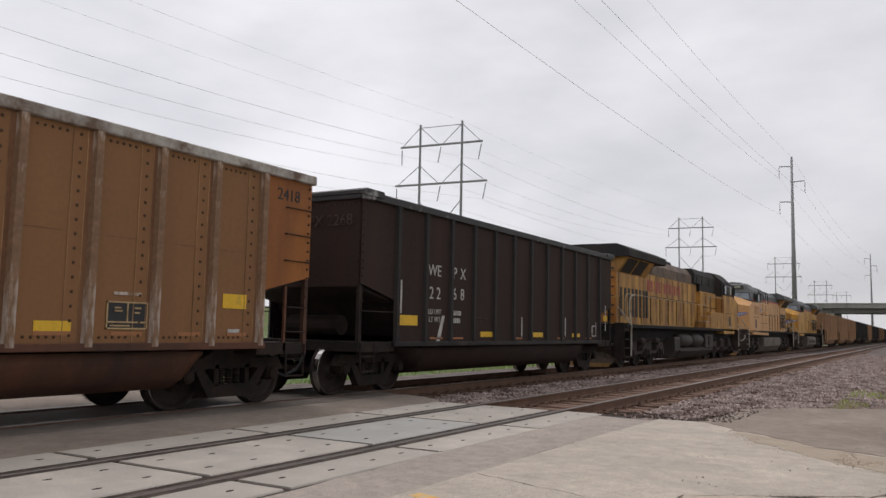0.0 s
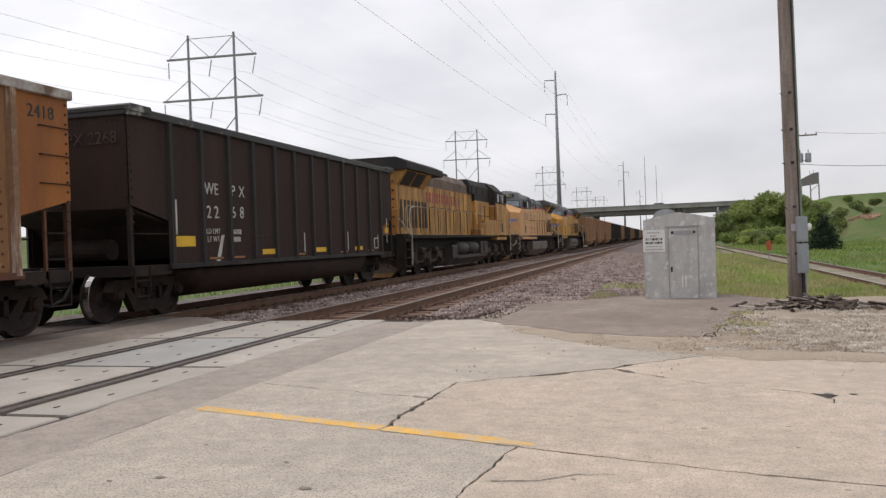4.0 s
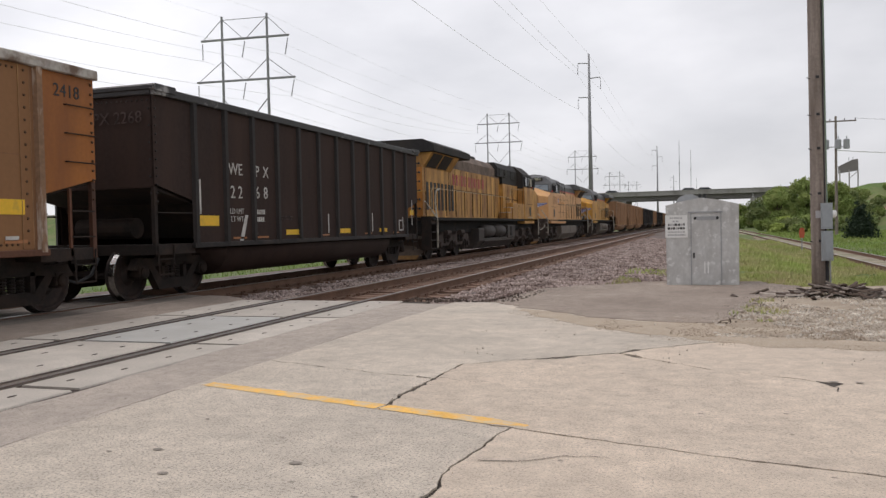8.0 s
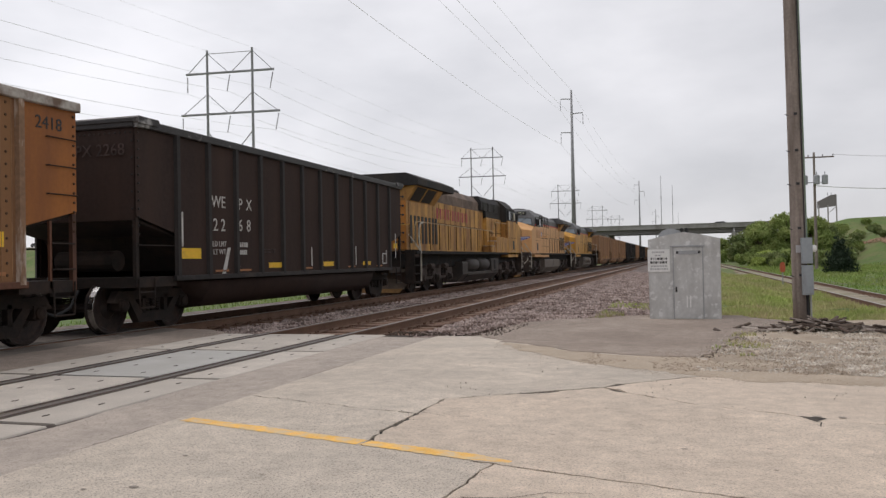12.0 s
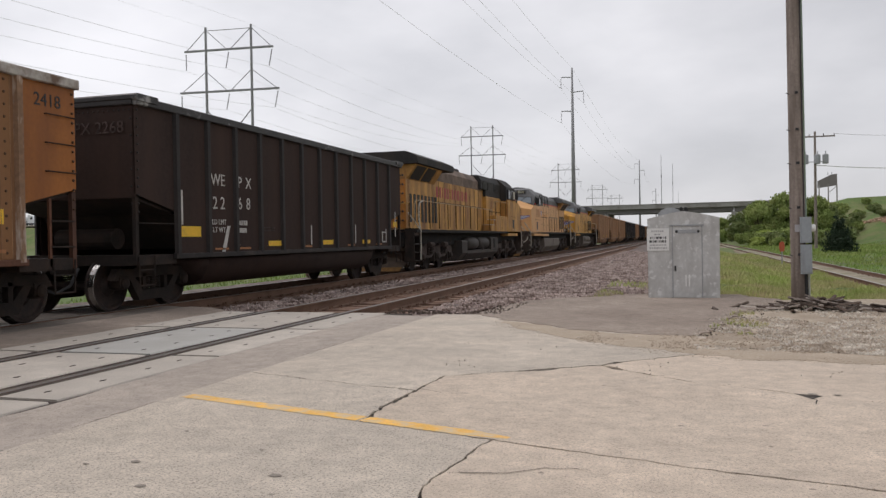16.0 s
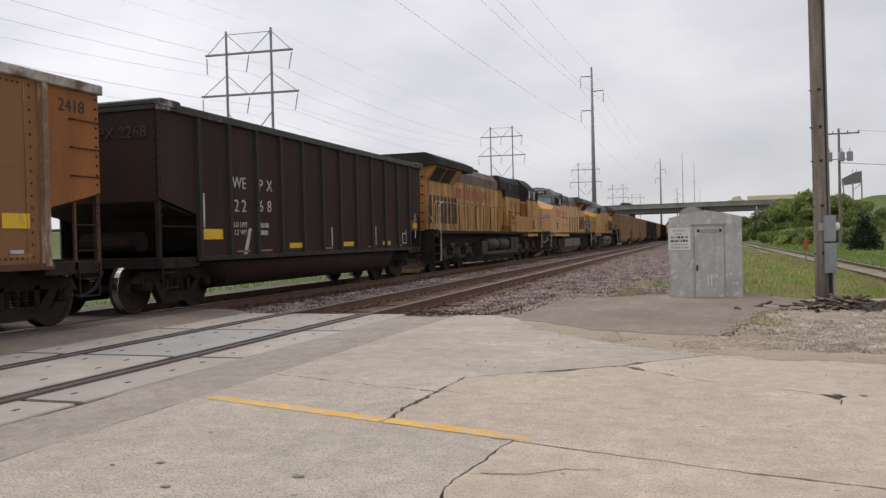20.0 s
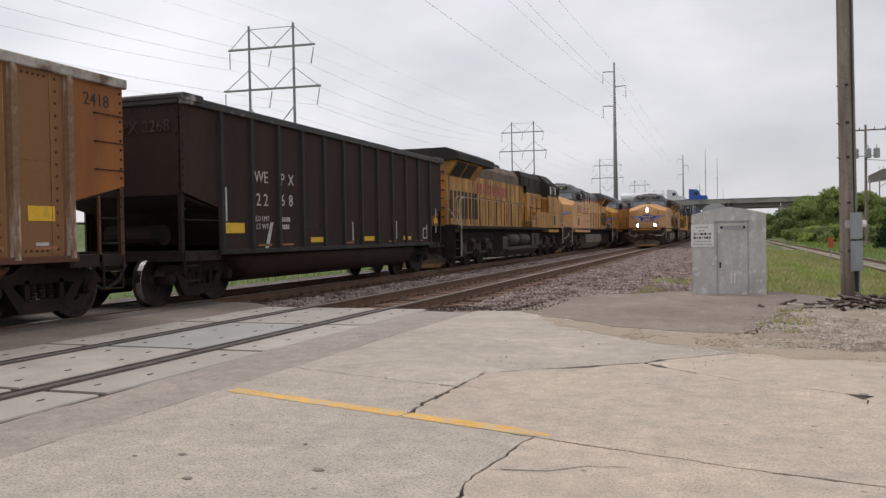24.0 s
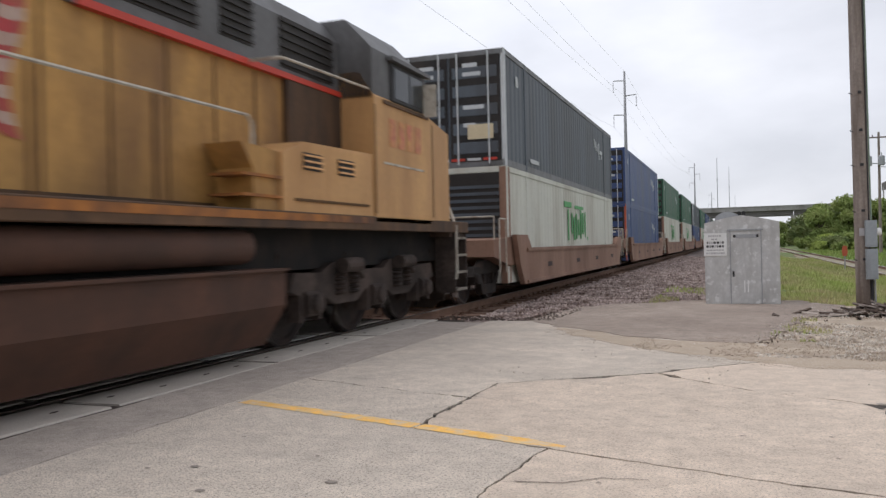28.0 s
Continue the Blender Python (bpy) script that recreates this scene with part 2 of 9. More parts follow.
RUST, GRIME, DUST = (0.10, 0.045, 0.022), (0.03, 0.026, 0.022), (0.30, 0.25, 0.19)
M = dict(
    concrete=mat("concrete_pavement", (0.620, 0.512, 0.410), 0.92, 0, 0.24, 0.9, 80, 0.6, (0.54, 0.453, 0.368), 0.46, 1, 0.7, sharp=0.4, speck=((0.40, 0.335, 0.275), 68, 0.58), pits=True),
    concrete_b=mat("concrete_pavement_grey", (0.632, 0.548, 0.455), 0.92, 0, 0.28, 1.0, 80, 0.7, (0.50, 0.44, 0.37), 0.47, 1, 0.8, sharp=0.4, speck=((0.31, 0.272, 0.23), 66, 0.572), pits=True),
    # asphalt colour darkened to hold the standing train's soft shadow
    asphalt_shade=mat("train_shade_asphalt", (0.255, 0.215, 0.182), 0.92, 0, 0.26, 1.0, 85, 0.7, (0.17, 0.14, 0.118), 0.47, 1, 0.6, sharp=0.3, speck=((0.13, 0.108, 0.09), 75, 0.58), pits=True),
    stain=mat("old_stain", (0.27, 0.235, 0.20), 0.9, 0, 0.3, 6, 60, 0.3),
    green_paint=mat("green_marker_paint", (0.30, 0.62, 0.45), 0.6, 0, 0.1),
    crack=mat("crack_dirt", (0.045, 0.038, 0.032), 0.95, 0, 0.5, 6, 60, 0.5, (0.16, 0.13, 0.10), 0.32, 1, 5.0),
    asphalt=mat("asphalt", (0.455, 0.392, 0.336), 0.92, 0, 0.22, 1.2, 95, 0.6, (0.40, 0.346, 0.298), 0.45, 1, 0.8, sharp=0.45, speck=((0.27, 0.233, 0.20), 90, 0.585), pits=True),
    asphalt_old=mat("old_asphalt", (0.385, 0.315, 0.26), 0.95, 0, 0.26, 1.0, 85, 0.8, (0.275, 0.22, 0.182), 0.47, 1, 0.55, sharp=0.3, speck=((0.19, 0.157, 0.131), 75, 0.58), pits=True),
    panel=mat("crossing_concrete", (0.54, 0.486, 0.422), 0.85, 0, 0.18, 1.3, 60, 0.25, (0.40, 0.362, 0.318), 0.44, 1, 1.6, random_value=0.10, sharp=0.4, speck=((0.33, 0.30, 0.265), 70, 0.60)),
    panel_blue=mat("bluish_crossing_concrete", (0.445, 0.435, 0.408), 0.85, 0, 0.14, 1.3, 60, 0.25, (0.40, 0.385, 0.355), 0.4, 1, 1.4),
    flange=mat("flangeway_filler", (0.046, 0.033, 0.026), 0.9, 0, 0.4, 5, 50, 0.4, (0.10, 0.075, 0.055), 0.3, 1, 4.0),
    yellow_line=mat("yellow_road_paint", (0.84, 0.485, 0.115), 0.9, 0, 0.2, 3, 70, 0.3, (0.62, 0.48, 0.30), 0.44, 1, 9.0, sharp=0.2),
    ballast=mat("ballast_bed", (0.175, 0.138, 0.124), 0.95, 0, 0.5, 2, 25, 0.9, (0.09, 0.065, 0.055), 0.4, 1, 0.6),
    stone=mat("ballast_stone", (0.545, 0.44, 0.395), 0.9, 0, 0.5, 1.5, 30, 0.3, (0.14, 0.092, 0.075), 0.46, 1, 3.0, sharp=0.2),
    gravel=mat("gravel", (0.435, 0.365, 0.285), 0.95, 0, 0.35, 2.5, 45, 0.9, (0.31, 0.245, 0.18), 0.47, 1, 1.3, sharp=0.3),
    gravel_stone=mat("gravel_stone", (0.62, 0.565, 0.49), 0.9, 0, 0.4, 2.5, 30, 0.3, (0.30, 0.235, 0.175), 0.45, 1, 3.0),
    rubble=mat("reddish_rubble", (0.50, 0.34, 0.24), 0.95, 0, 0.4, 2, 20, 0.3, (0.30, 0.19, 0.12), 0.45, 1, 1.5),
    drift=mat("tan_dirt_drift", (0.475, 0.385, 0.293), 0.97, 0, 0.22, 1.6, 90, 0.7, (0.37, 0.295, 0.22), 0.45, 1, 1.1, sharp=0.4, speck=((0.56, 0.50, 0.42), 55, 0.60)),
    grit=mat("tan_grit", (0.43, 0.345, 0.26), 0.95, 0, 0.3, 6, 40, 0.3, (0.26, 0.20, 0.15), 0.35, 1, 8.0),
    rail=mat("rusty_rail", (0.17, 0.098, 0.065), 0.8, 0.1, 0.3, 3, 40, 0.25),
    railhead=mat("worn_rail_head", (0.30, 0.27, 0.25), 0.35, 0.9, 0.2, 3, 40, 0.05),
    tie=mat("weathered_tie", (0.175, 0.105, 0.075), 0.95, 0, 0.4, 3, 30, 0.5, (0.28, 0.185, 0.135), 0.4, 1, 3, random_value=0.35),
    grass_ground=mat("grass_ground", (0.090, 0.142, 0.032), 0.95, 0, 0.4, 0.12, 3, 0.6, (0.17, 0.16, 0.07), 0.34, 1, 0.16),
    blade_green=mat("green_grass_blades", (0.205, 0.305, 0.062), 0.8, 0, 0.4, 0.25, 4, 0.0, (0.31, 0.33, 0.11), 0.38, 1, 0.2),
    siding_bed=mat("weedy_siding_ballast", (0.31, 0.265, 0.21), 0.95, 0, 0.35, 2.0, 30, 0.9, (0.17, 0.17, 0.08), 0.45, 1, 0.8),
    straw=mat("straw_blades", (0.47, 0.375, 0.235), 0.85, 0, 0.35, 0.6, 5, 0.0, (0.33, 0.32, 0.12), 0.35, 1, 0.8),
    blade=mat("grass_blades", (0.34, 0.42, 0.11), 0.8, 0, 0.4, 0.3, 4, 0.0, (0.50, 0.41, 0.235), 0.45, 1, 0.5, sharp=0.3),
    shed=mat("galvanised_shed", (0.60, 0.60, 0.588), 0.6, 0.0, 0.16, 2.0, 14, 0.12, (0.44, 0.435, 0.42), 0.5, 2, 4.0, sharp=0.3, speck=((0.67, 0.67, 0.66), 6, 0.60)),
    sign_white=mat("white_sign", (0.78, 0.78, 0.76), 0.5, 0, 0.06, 4, 30, 0.05),
    ink=mat("dark_lettering", (0.06, 0.06, 0.06), 0.6, 0, 0.1),
    ink_grey=mat("faded_lettering", (0.42, 0.41, 0.42), 0.6, 0, 0.1),
    wood_pole=mat("weathered_pole_wood", (0.29, 0.245, 0.215), 0.9, 0, 0.25, 2, 25, 0.5, (0.15, 0.12, 0.10), 0.45, 14, 9, sharp=0.3),
    pale_wood=mat("weathered_pale_wood", (0.42, 0.36, 0.31), 0.9, 0, 0.3, 3, 30, 0.4, (0.22, 0.18, 0.15), 0.4, 1, 4.0),
    bark=mat("bark_debris", (0.085, 0.060, 0.048), 0.95, 0, 0.4, 3, 30, 0.5, (0.17, 0.13, 0.10), 0.35, 1, 3.0, random_value=0.5),
    grey_metal=mat("galvanised_metal", (0.36, 0.37, 0.38), 0.5, 0.5, 0.12, 3, 20, 0.05),
    box_grey=mat("grey_enamel_box", (0.30, 0.33, 0.35), 0.45, 0.1, 0.08, 3, 20, 0.05, (0.2, 0.2, 0.19), 0.2, 4, 4),
    conduit=mat("green_grey_conduit", (0.24, 0.31, 0.25), 0.5, 0.0, 0.1),
    # steel grey lightened to put the distance haze into the colour
    steel_tower=mat("hazed_tower_steel", (0.30, 0.30, 0.31), 0.6, 0.2, 0.15, 1, 10, 0.05),
    wire=mat("overhead_wire", (0.88, 0.88, 0.89), 0.6, 0.0, 0.03, 1, 5, 0),
    insulator=mat("insulator", (0.16, 0.15, 0.16), 0.4, 0, 0.1),
    bridge=mat("bridge_concrete", (0.34, 0.33, 0.31), 0.85, 0, 0.12, 0.2, 3, 0.1, (0.22, 0.21, 0.19), 0.35, 3, 0.3),
    girder=mat("bridge_girder", (0.20, 0.19, 0.18), 0.7, 0.1, 0.15, 0.3, 4, 0.1),
    red_sign=mat("orange_red_marker", (0.46, 0.10, 0.045), 0.5, 0, 0.1),
    bark_tree=mat("tree_bark", (0.09, 0.07, 0.05), 0.95, 0, 0.3, 4, 30, 0.4),
    leaf_a=mat("spring_leaves", (0.225, 0.30, 0.082), 0.8, 0, 0.5, 0.5, 3, 0.0, (0.32, 0.35, 0.12), 0.38, 1, 0.5),
    leaf_y=mat("yellow_green_leaves", (0.37, 0.45, 0.11), 0.8, 0, 0.4, 0.5, 3, 0.0, (0.30, 0.35, 0.10), 0.40, 1, 0.6),
    leaf_b=mat("deep_leaves", (0.165, 0.222, 0.075), 0.8, 0, 0.5, 0.5, 3, 0.0, (0.25, 0.25, 0.105), 0.38, 1, 0.5),
    leaf_c=mat("conifer_needles", (0.018, 0.035, 0.016), 0.8, 0, 0.35, 1, 6, 0.0),
    car_black=mat("weathered_black_car_paint", (0.036, 0.0235, 0.0205), 0.8, 0.0, 0.25, 0.7, 12, 0.12, (0.052, 0.031, 0.0245), 0.45, 9, 1.3, sharp=0.35, spec=0.2),
    rib_black=mat("black_rib_paint", (0.019, 0.016, 0.016), 0.65, 0.0, 0.3, 2.0, 14, 0.1, (0.048, 0.036, 0.031), 0.34, 6, 2.0, spec=0.35),
    car_brown=mat("weathered_tan_car_paint", (0.278, 0.138, 0.055), 0.7, 0.0, 0.12, 0.6, 14, 0.05, (0.195, 0.090, 0.038), 0.46, 6, 0.6, sharp=0.5),
    car_rib=mat("scuffed_rib_paint", (0.225, 0.13, 0.075), 0.65, 0.05, 0.25, 2.0, 18, 0.15, (0.60, 0.53, 0.46), 0.44, 4, 2.6, sharp=0.12),
    car_tub=mat("rust_brown_tub_paint", (0.125, 0.050, 0.027), 0.7, 0.0, 0.22, 0.9, 14, 0.1, (0.055, 0.026, 0.017), 0.4, 3, 1.0),
    car_orange=mat("orange_end_paint", (0.36, 0.125, 0.021), 0.6, 0, 0.15, 1.0, 16, 0.06, (0.20, 0.068, 0.019), 0.42, 5, 1.1, sharp=0.35),
    car_chord=mat("scuffed_grey_chord", (0.42, 0.385, 0.35), 0.55, 0.2, 0.25, 2, 14, 0.15, (0.15, 0.098, 0.07), 0.44, 1, 1.6, sharp=0.15),
    car_chord_dark=mat("dark_chord", (0.030, 0.027, 0.027), 0.5, 0.15, 0.3, 2, 14, 0.15, (0.30, 0.29, 0.28), 0.22, 1, 1.6, sharp=0.08),
    car_rivet=mat("rivet", (0.075, 0.038, 0.02), 0.75, 0.0, 0.2),
    car_seam=mat("rusty_panel_edge", (0.36, 0.21, 0.10), 0.75, 0.0, 0.25, 2, 20, 0.05, (0.13, 0.06, 0.03), 0.42, 5, 2.5),
    car_smear=mat("red_brown_weathering", (0.17, 0.078, 0.038), 0.75, 0.0, 0.25, 1.0, 14, 0.05, (0.23, 0.115, 0.052), 0.35, 5, 1.2),
    car_tan=mat("weathered_coal_car_tan", (0.36, 0.20, 0.105), 0.75, 0.0, 0.15, 0.5, 8, 0.08, (0.22, 0.12, 0.065), 0.38, 4, 0.8, random_value=0.25),
    under=mat("grimy_running_gear", (0.018, 0.013, 0.011), 0.85, 0.1, 0.35, 3, 25, 0.25, (0.040, 0.024, 0.017), 0.36, 1, 2.5),
    # near-black that holds the shade under a train, with brown grime
    under_dark=mat("underframe_shade_black", (0.007, 0.006, 0.006), 0.85, 0.0, 0.3, 3, 25, 0.2, (0.025, 0.017, 0.013), 0.28, 1, 2.0),
    gear_brown=mat("dusty_truck_frame", (0.074, 0.053, 0.044), 0.85, 0.05, 0.4, 3, 20, 0.25, (0.022, 0.016, 0.013), 0.45, 1, 2.2, sharp=0.3),
    tyre=mat("wheel_steel", (0.020, 0.013, 0.011), 0.75, 0.05, 0.3, 4, 20, 0.15, (0.05, 0.028, 0.02), 0.3, 1, 4.0),
    tread=mat("polished_tread", (0.55, 0.54, 0.53), 0.25, 1.0, 0.1, 4, 20, 0.02),
    coal=mat("coal", (0.015, 0.015, 0.016), 0.7, 0, 0.4, 4, 30, 0.6),
    mark_white=mat("stencil_white", (0.55, 0.53, 0.50), 0.7, 0, 0.15, 3, 30, 0, (0.2, 0.16, 0.13), 0.25, 1, 6),
    mark_faint=mat("faded_stencil", (0.085, 0.055, 0.05), 0.75, 0, 0.2, 3, 30, 0, (0.03, 0.02, 0.018), 0.45, 1, 6),
    mark_yellow=mat("reflective_yellow", (0.78, 0.47, 0.03), 0.55, 0, 0.08, 3, 30, 0, (0.45, 0.28, 0.05), 0.15, 1, 5),
    mark_tan=mat("tan_stencil_frame", (0.47, 0.33, 0.17), 0.7, 0, 0.15, 3, 30, 0, (0.2, 0.12, 0.06), 0.25, 1, 6),
    mark_orange=mat("faded_orange_strip", (0.36, 0.155, 0.065), 0.65, 0, 0.1, 3, 30, 0),
    loco_yellow=mat("dirty_loco_yellow", (0.66, 0.355, 0.082), 0.6, 0, 0.22, 0.9, 9, 0.05, (0.22, 0.095, 0.035), 0.50, 3, 1.8, sharp=0.35),
    hood_dust=mat("sooty_hood_top", (0.235, 0.165, 0.125), 0.75, 0, 0.25, 1.2, 9, 0.05, (0.10, 0.07, 0.055), 0.5, 1, 1.4),
    loco_bright=mat("clean_loco_yellow", (0.66, 0.335, 0.042), 0.5, 0, 0.14, 0.8, 12, 0.04, (0.30, 0.13, 0.030), 0.40, 6, 1.6, sharp=0.35),
    loco_tan=mat("sun_bleached_loco_yellow", (0.72, 0.41, 0.175), 0.5, 0, 0.12, 0.8, 12, 0.04, (0.56, 0.265, 0.10), 0.42, 3, 1.1, sharp=0.45),
    loco_grime=mat("sooty_loco_yellow", (0.53, 0.295, 0.085), 0.65, 0, 0.22, 0.8, 12, 0.06, (0.17, 0.085, 0.036), 0.46, 4, 1.5, sharp=0.42),
    loco_peach=mat("faded_peach_paint", (0.56, 0.32, 0.13), 0.6, 0, 0.12, 0.8, 12, 0.04, (0.36, 0.19, 0.075), 0.38, 4, 1.4, sharp=0.4),
    # soot brown, also used to paint in the shade behind a cab
    loco_soot=mat("soot_and_shade_brown", (0.13, 0.070, 0.034), 0.75, 0, 0.3, 1.2, 14, 0.06, (0.05, 0.030, 0.020), 0.5, 5, 1.6),
    shield_blue=mat("faded_shield_blue", (0.10, 0.17, 0.25), 0.6, 0, 0.2, 3, 20, 0, (0.3, 0.19, 0.08), 0.35, 1, 5),
    shield_pink=mat("faded_shield_pink", (0.50, 0.24, 0.13), 0.6, 0, 0.15, 3, 20, 0, (0.42, 0.24, 0.07), 0.4, 1, 5),
    loco_grey=mat("loco_roof_grey", (0.125, 0.125, 0.128), 0.55, 0.1, 0.18, 1, 12, 0.05, (0.055, 0.05, 0.047), 0.35, 3, 1.2),
    loco_black=mat("soot_black_roof", (0.030, 0.028, 0.028), 0.75, 0.0, 0.25, 1, 12, 0.05, (0.055, 0.045, 0.038), 0.35, 3, 1.2, spec=0.25),
    loco_red=mat("red_stripe_paint", (0.50, 0.05, 0.03), 0.5, 0, 0.12, 2, 20, 0),
    loco_orange=mat("orange_hood_end_paint", (0.56, 0.225, 0.045), 0.6, 0, 0.15, 1.5, 14, 0.04, (0.28, 0.11, 0.03), 0.38, 4, 1.6, sharp=0.4),
    loco_sill=mat("orange_sill_stripe", (0.72, 0.29, 0.02), 0.55, 0, 0.15, 2, 20, 0.03, (0.25, 0.10, 0.03), 0.38, 1, 2.0),
    sill_rust=mat("rusted_sill_stripe", (0.40, 0.15, 0.03), 0.7, 0, 0.25, 2, 20, 0.05, (0.10, 0.05, 0.03), 0.5, 1, 1.6, sharp=0.3),
    tank=mat("dusty_fuel_tank", (0.175, 0.147, 0.122), 0.7, 0.0, 0.18, 1, 16, 0.08, (0.095, 0.073, 0.058), 0.42, 2, 1.2, sharp=0.35),
    tank_dark=mat("dark_fuel_tank", (0.045, 0.038, 0.034), 0.7, 0.1, 0.2, 1, 16, 0.1, (0.085, 0.062, 0.05), 0.3, 1, 1.6),
    tank_rust=mat("rusty_fuel_tank", (0.105, 0.048, 0.030), 0.8, 0.0, 0.2, 1, 16, 0.1, (0.05, 0.028, 0.020), 0.45, 2, 1.6, sharp=0.35),
    pilot_brown=mat("dusty_brown_pilot", (0.040, 0.026, 0.020), 0.85, 0.0, 0.4, 3, 16, 0.15, (0.085, 0.052, 0.036), 0.42, 2, 2.0, sharp=0.3),
    plow=mat("dusty_plough_steel", (0.075, 0.058, 0.048), 0.85, 0.0, 0.35, 2, 16, 0.1, (0.17, 0.125, 0.095), 0.42, 1, 2.2, sharp=0.4),
    plow_edge=mat("scraped_orange_plough_edge", (0.36, 0.195, 0.065), 0.8, 0.0, 0.3, 3, 16, 0.1, (0.12, 0.065, 0.03), 0.45, 1, 3.0, sharp=0.4),
    step_edge=mat("worn_step_edge", (0.27, 0.24, 0.20), 0.6, 0.1, 0.25, 4, 20, 0.05, (0.08, 0.06, 0.05), 0.35, 1, 4.0),
    grille=mat("dark_grille", (0.030, 0.026, 0.024), 0.6, 0.2, 0.2, 3, 30, 0.1),
    door_line=mat("panel_seam", (0.10, 0.050, 0.018), 0.8, 0, 0.2),
    rail_white=mat("pale_handrail", (0.50, 0.46, 0.39), 0.55, 0, 0.15, 4, 30, 0.02, (0.2, 0.15, 0.11), 0.3, 1, 4.0),
    rail_faded=mat("faded_tan_handrail", (0.46, 0.34, 0.19), 0.6, 0, 0.15, 4, 30, 0.02, (0.2, 0.12, 0.06), 0.35, 1, 4.0),
    rail_yellow=mat("yellow_handrail", (0.50, 0.27, 0.05), 0.5, 0, 0.1, 4, 30, 0.02),
    glass=mat("cab_glass", (0.03, 0.036, 0.04), 0.12, 0.0, 0.1, 2, 5, 0, spec=0.4),
    screen=mat("windscreen_glass", (0.16, 0.19, 0.215), 0.08, 0.0, 0.08, 2, 5, 0, spec=0.7),
    board_figure=mat("board_figures", (0.62, 0.66, 0.52), 0.6, 0, 0.05),
    frame_dark=mat("window_rubber", (0.03, 0.03, 0.032), 0.6, 0, 0.1),
    flag_white=mat("flag_white", (0.52, 0.42, 0.36), 0.6, 0, 0.15, 2, 20, 0, (0.34, 0.17, 0.12), 0.46, 3, 3.5, sharp=0.3),
    faded_red=mat("faded_red_paint", (0.50, 0.17, 0.10), 0.6, 0, 0.2, 3, 20, 0, (0.56, 0.30, 0.10), 0.4, 1, 5),
    flag_red=mat("flag_red", (0.38, 0.045, 0.050), 0.6, 0, 0.2, 3, 20, 0, (0.30, 0.13, 0.07), 0.30, 1, 4.5, sharp=0.3),
    flag_blue=mat("flag_blue_grey", (0.070, 0.078, 0.075), 0.6, 0, 0.25, 2, 20, 0, (0.18, 0.15, 0.11), 0.25, 1, 6.0),
    wing_blue=mat("emblem_blue", (0.04, 0.075, 0.33), 0.5, 0, 0.1),
    wing_white=mat("emblem_white", (0.66, 0.66, 0.66), 0.5, 0, 0.08),
    lamp=mat("lit_headlight", (1.0, 0.92, 0.78), 0.3, 0, 0.0, 1, 1, 0, emit=35.0),
    lamp_off=mat("lamp_glass", (0.5, 0.5, 0.48), 0.15, 0.3, 0.05),
    box_navy=mat("slate_container", (0.088, 0.104, 0.124), 0.55, 0.0, 0.1, 0.8, 10, 0.05, (0.065, 0.07, 0.078), 0.4, 6, 0.9),
    box_rail=mat("grey_container_rail", (0.19, 0.195, 0.20), 0.55, 0.1, 0.15, 1.5, 12, 0.05, (0.10, 0.095, 0.09), 0.35, 2, 1.5),
    box_label=mat("cream_placard", (0.62, 0.52, 0.34), 0.6, 0, 0.1),
    box_white=mat("off_white_container", (0.60, 0.60, 0.53), 0.55, 0.05, 0.08, 0.8, 10, 0.05, (0.40, 0.37, 0.30), 0.25, 6, 1.0),
    box_blue=mat("blue_container", (0.05, 0.085, 0.21), 0.5, 0.1, 0.12, 0.8, 10, 0.05, (0.09, 0.10, 0.15), 0.25, 5, 1.0),
    box_green=mat("green_container", (0.03, 0.115, 0.065), 0.5, 0.1, 0.12, 0.8, 10, 0.05, (0.06, 0.10, 0.07), 0.25, 5, 1.0),
    box_mark=mat("container_lettering", (0.55, 0.57, 0.58), 0.6, 0, 0.1),
    box_green_mark=mat("green_lettering", (0.10, 0.36, 0.13), 0.6, 0, 0.1),
    well=mat("rust_well_car", (0.31, 0.185, 0.13), 0.75, 0.0, 0.15, 0.8, 12, 0.08, (0.17, 0.088, 0.058), 0.40, 5, 1.0, sharp=0.4),
    truck_cream=mat("cream_trailer", (0.68, 0.60, 0.38), 0.5, 0, 0.06),
    truck_white=mat("white_tanker", (0.70, 0.71, 0.73), 0.35, 0.2, 0.06),
    truck_blue=mat("blue_cab", (0.03, 0.10, 0.40), 0.35, 0, 0.08),
    car_grey=mat("grey_car_body", (0.12, 0.12, 0.13), 0.35, 0.2, 0.08),
    rubber=mat("tyre_rubber", (0.02, 0.02, 0.02), 0.85, 0, 0.15),
)


# ---- mesh tools ----
def under(parent):
    """The parent, or its own parent where the part would lie too deep: thing, part, sub-part and no further."""
    while parent is not None and parent.parent is not None and parent.parent.parent is not None:
        parent = parent.parent
    return parent


def part(name, bm, material, parent=None, label="", smooth=False):
    """Links a bmesh as one mesh object, under a thing or a part where one is given."""
    me = bpy.data.meshes.new(name)
    bm.normal_update()
    bm.to_mesh(me)
    bm.free()
    me.materials.append(M[material] if isinstance(material, str) else material)
    if smooth:
        for p in me.polygons:
            p.use_smooth = True
    ob = new(name, me)
    if parent:
        ob.parent = under(parent)
    if label:
        ob["label"] = label
    return ob


def share(name, ob, parent, m):
    """One more part on the mesh of another."""
    o = new(name, ob.data)
    o.parent = parent
    o.matrix_basis = m
    return o


def thing(name, label, category, group="", kind="", m=None):
    e = new(name)
    tagged(e, label, category, group, kind)
    if m is not None:
        e.matrix_basis = m
    return e


def poly(bm, pts):
    return bm.faces.new([bm.verts.new(p) for p in pts])


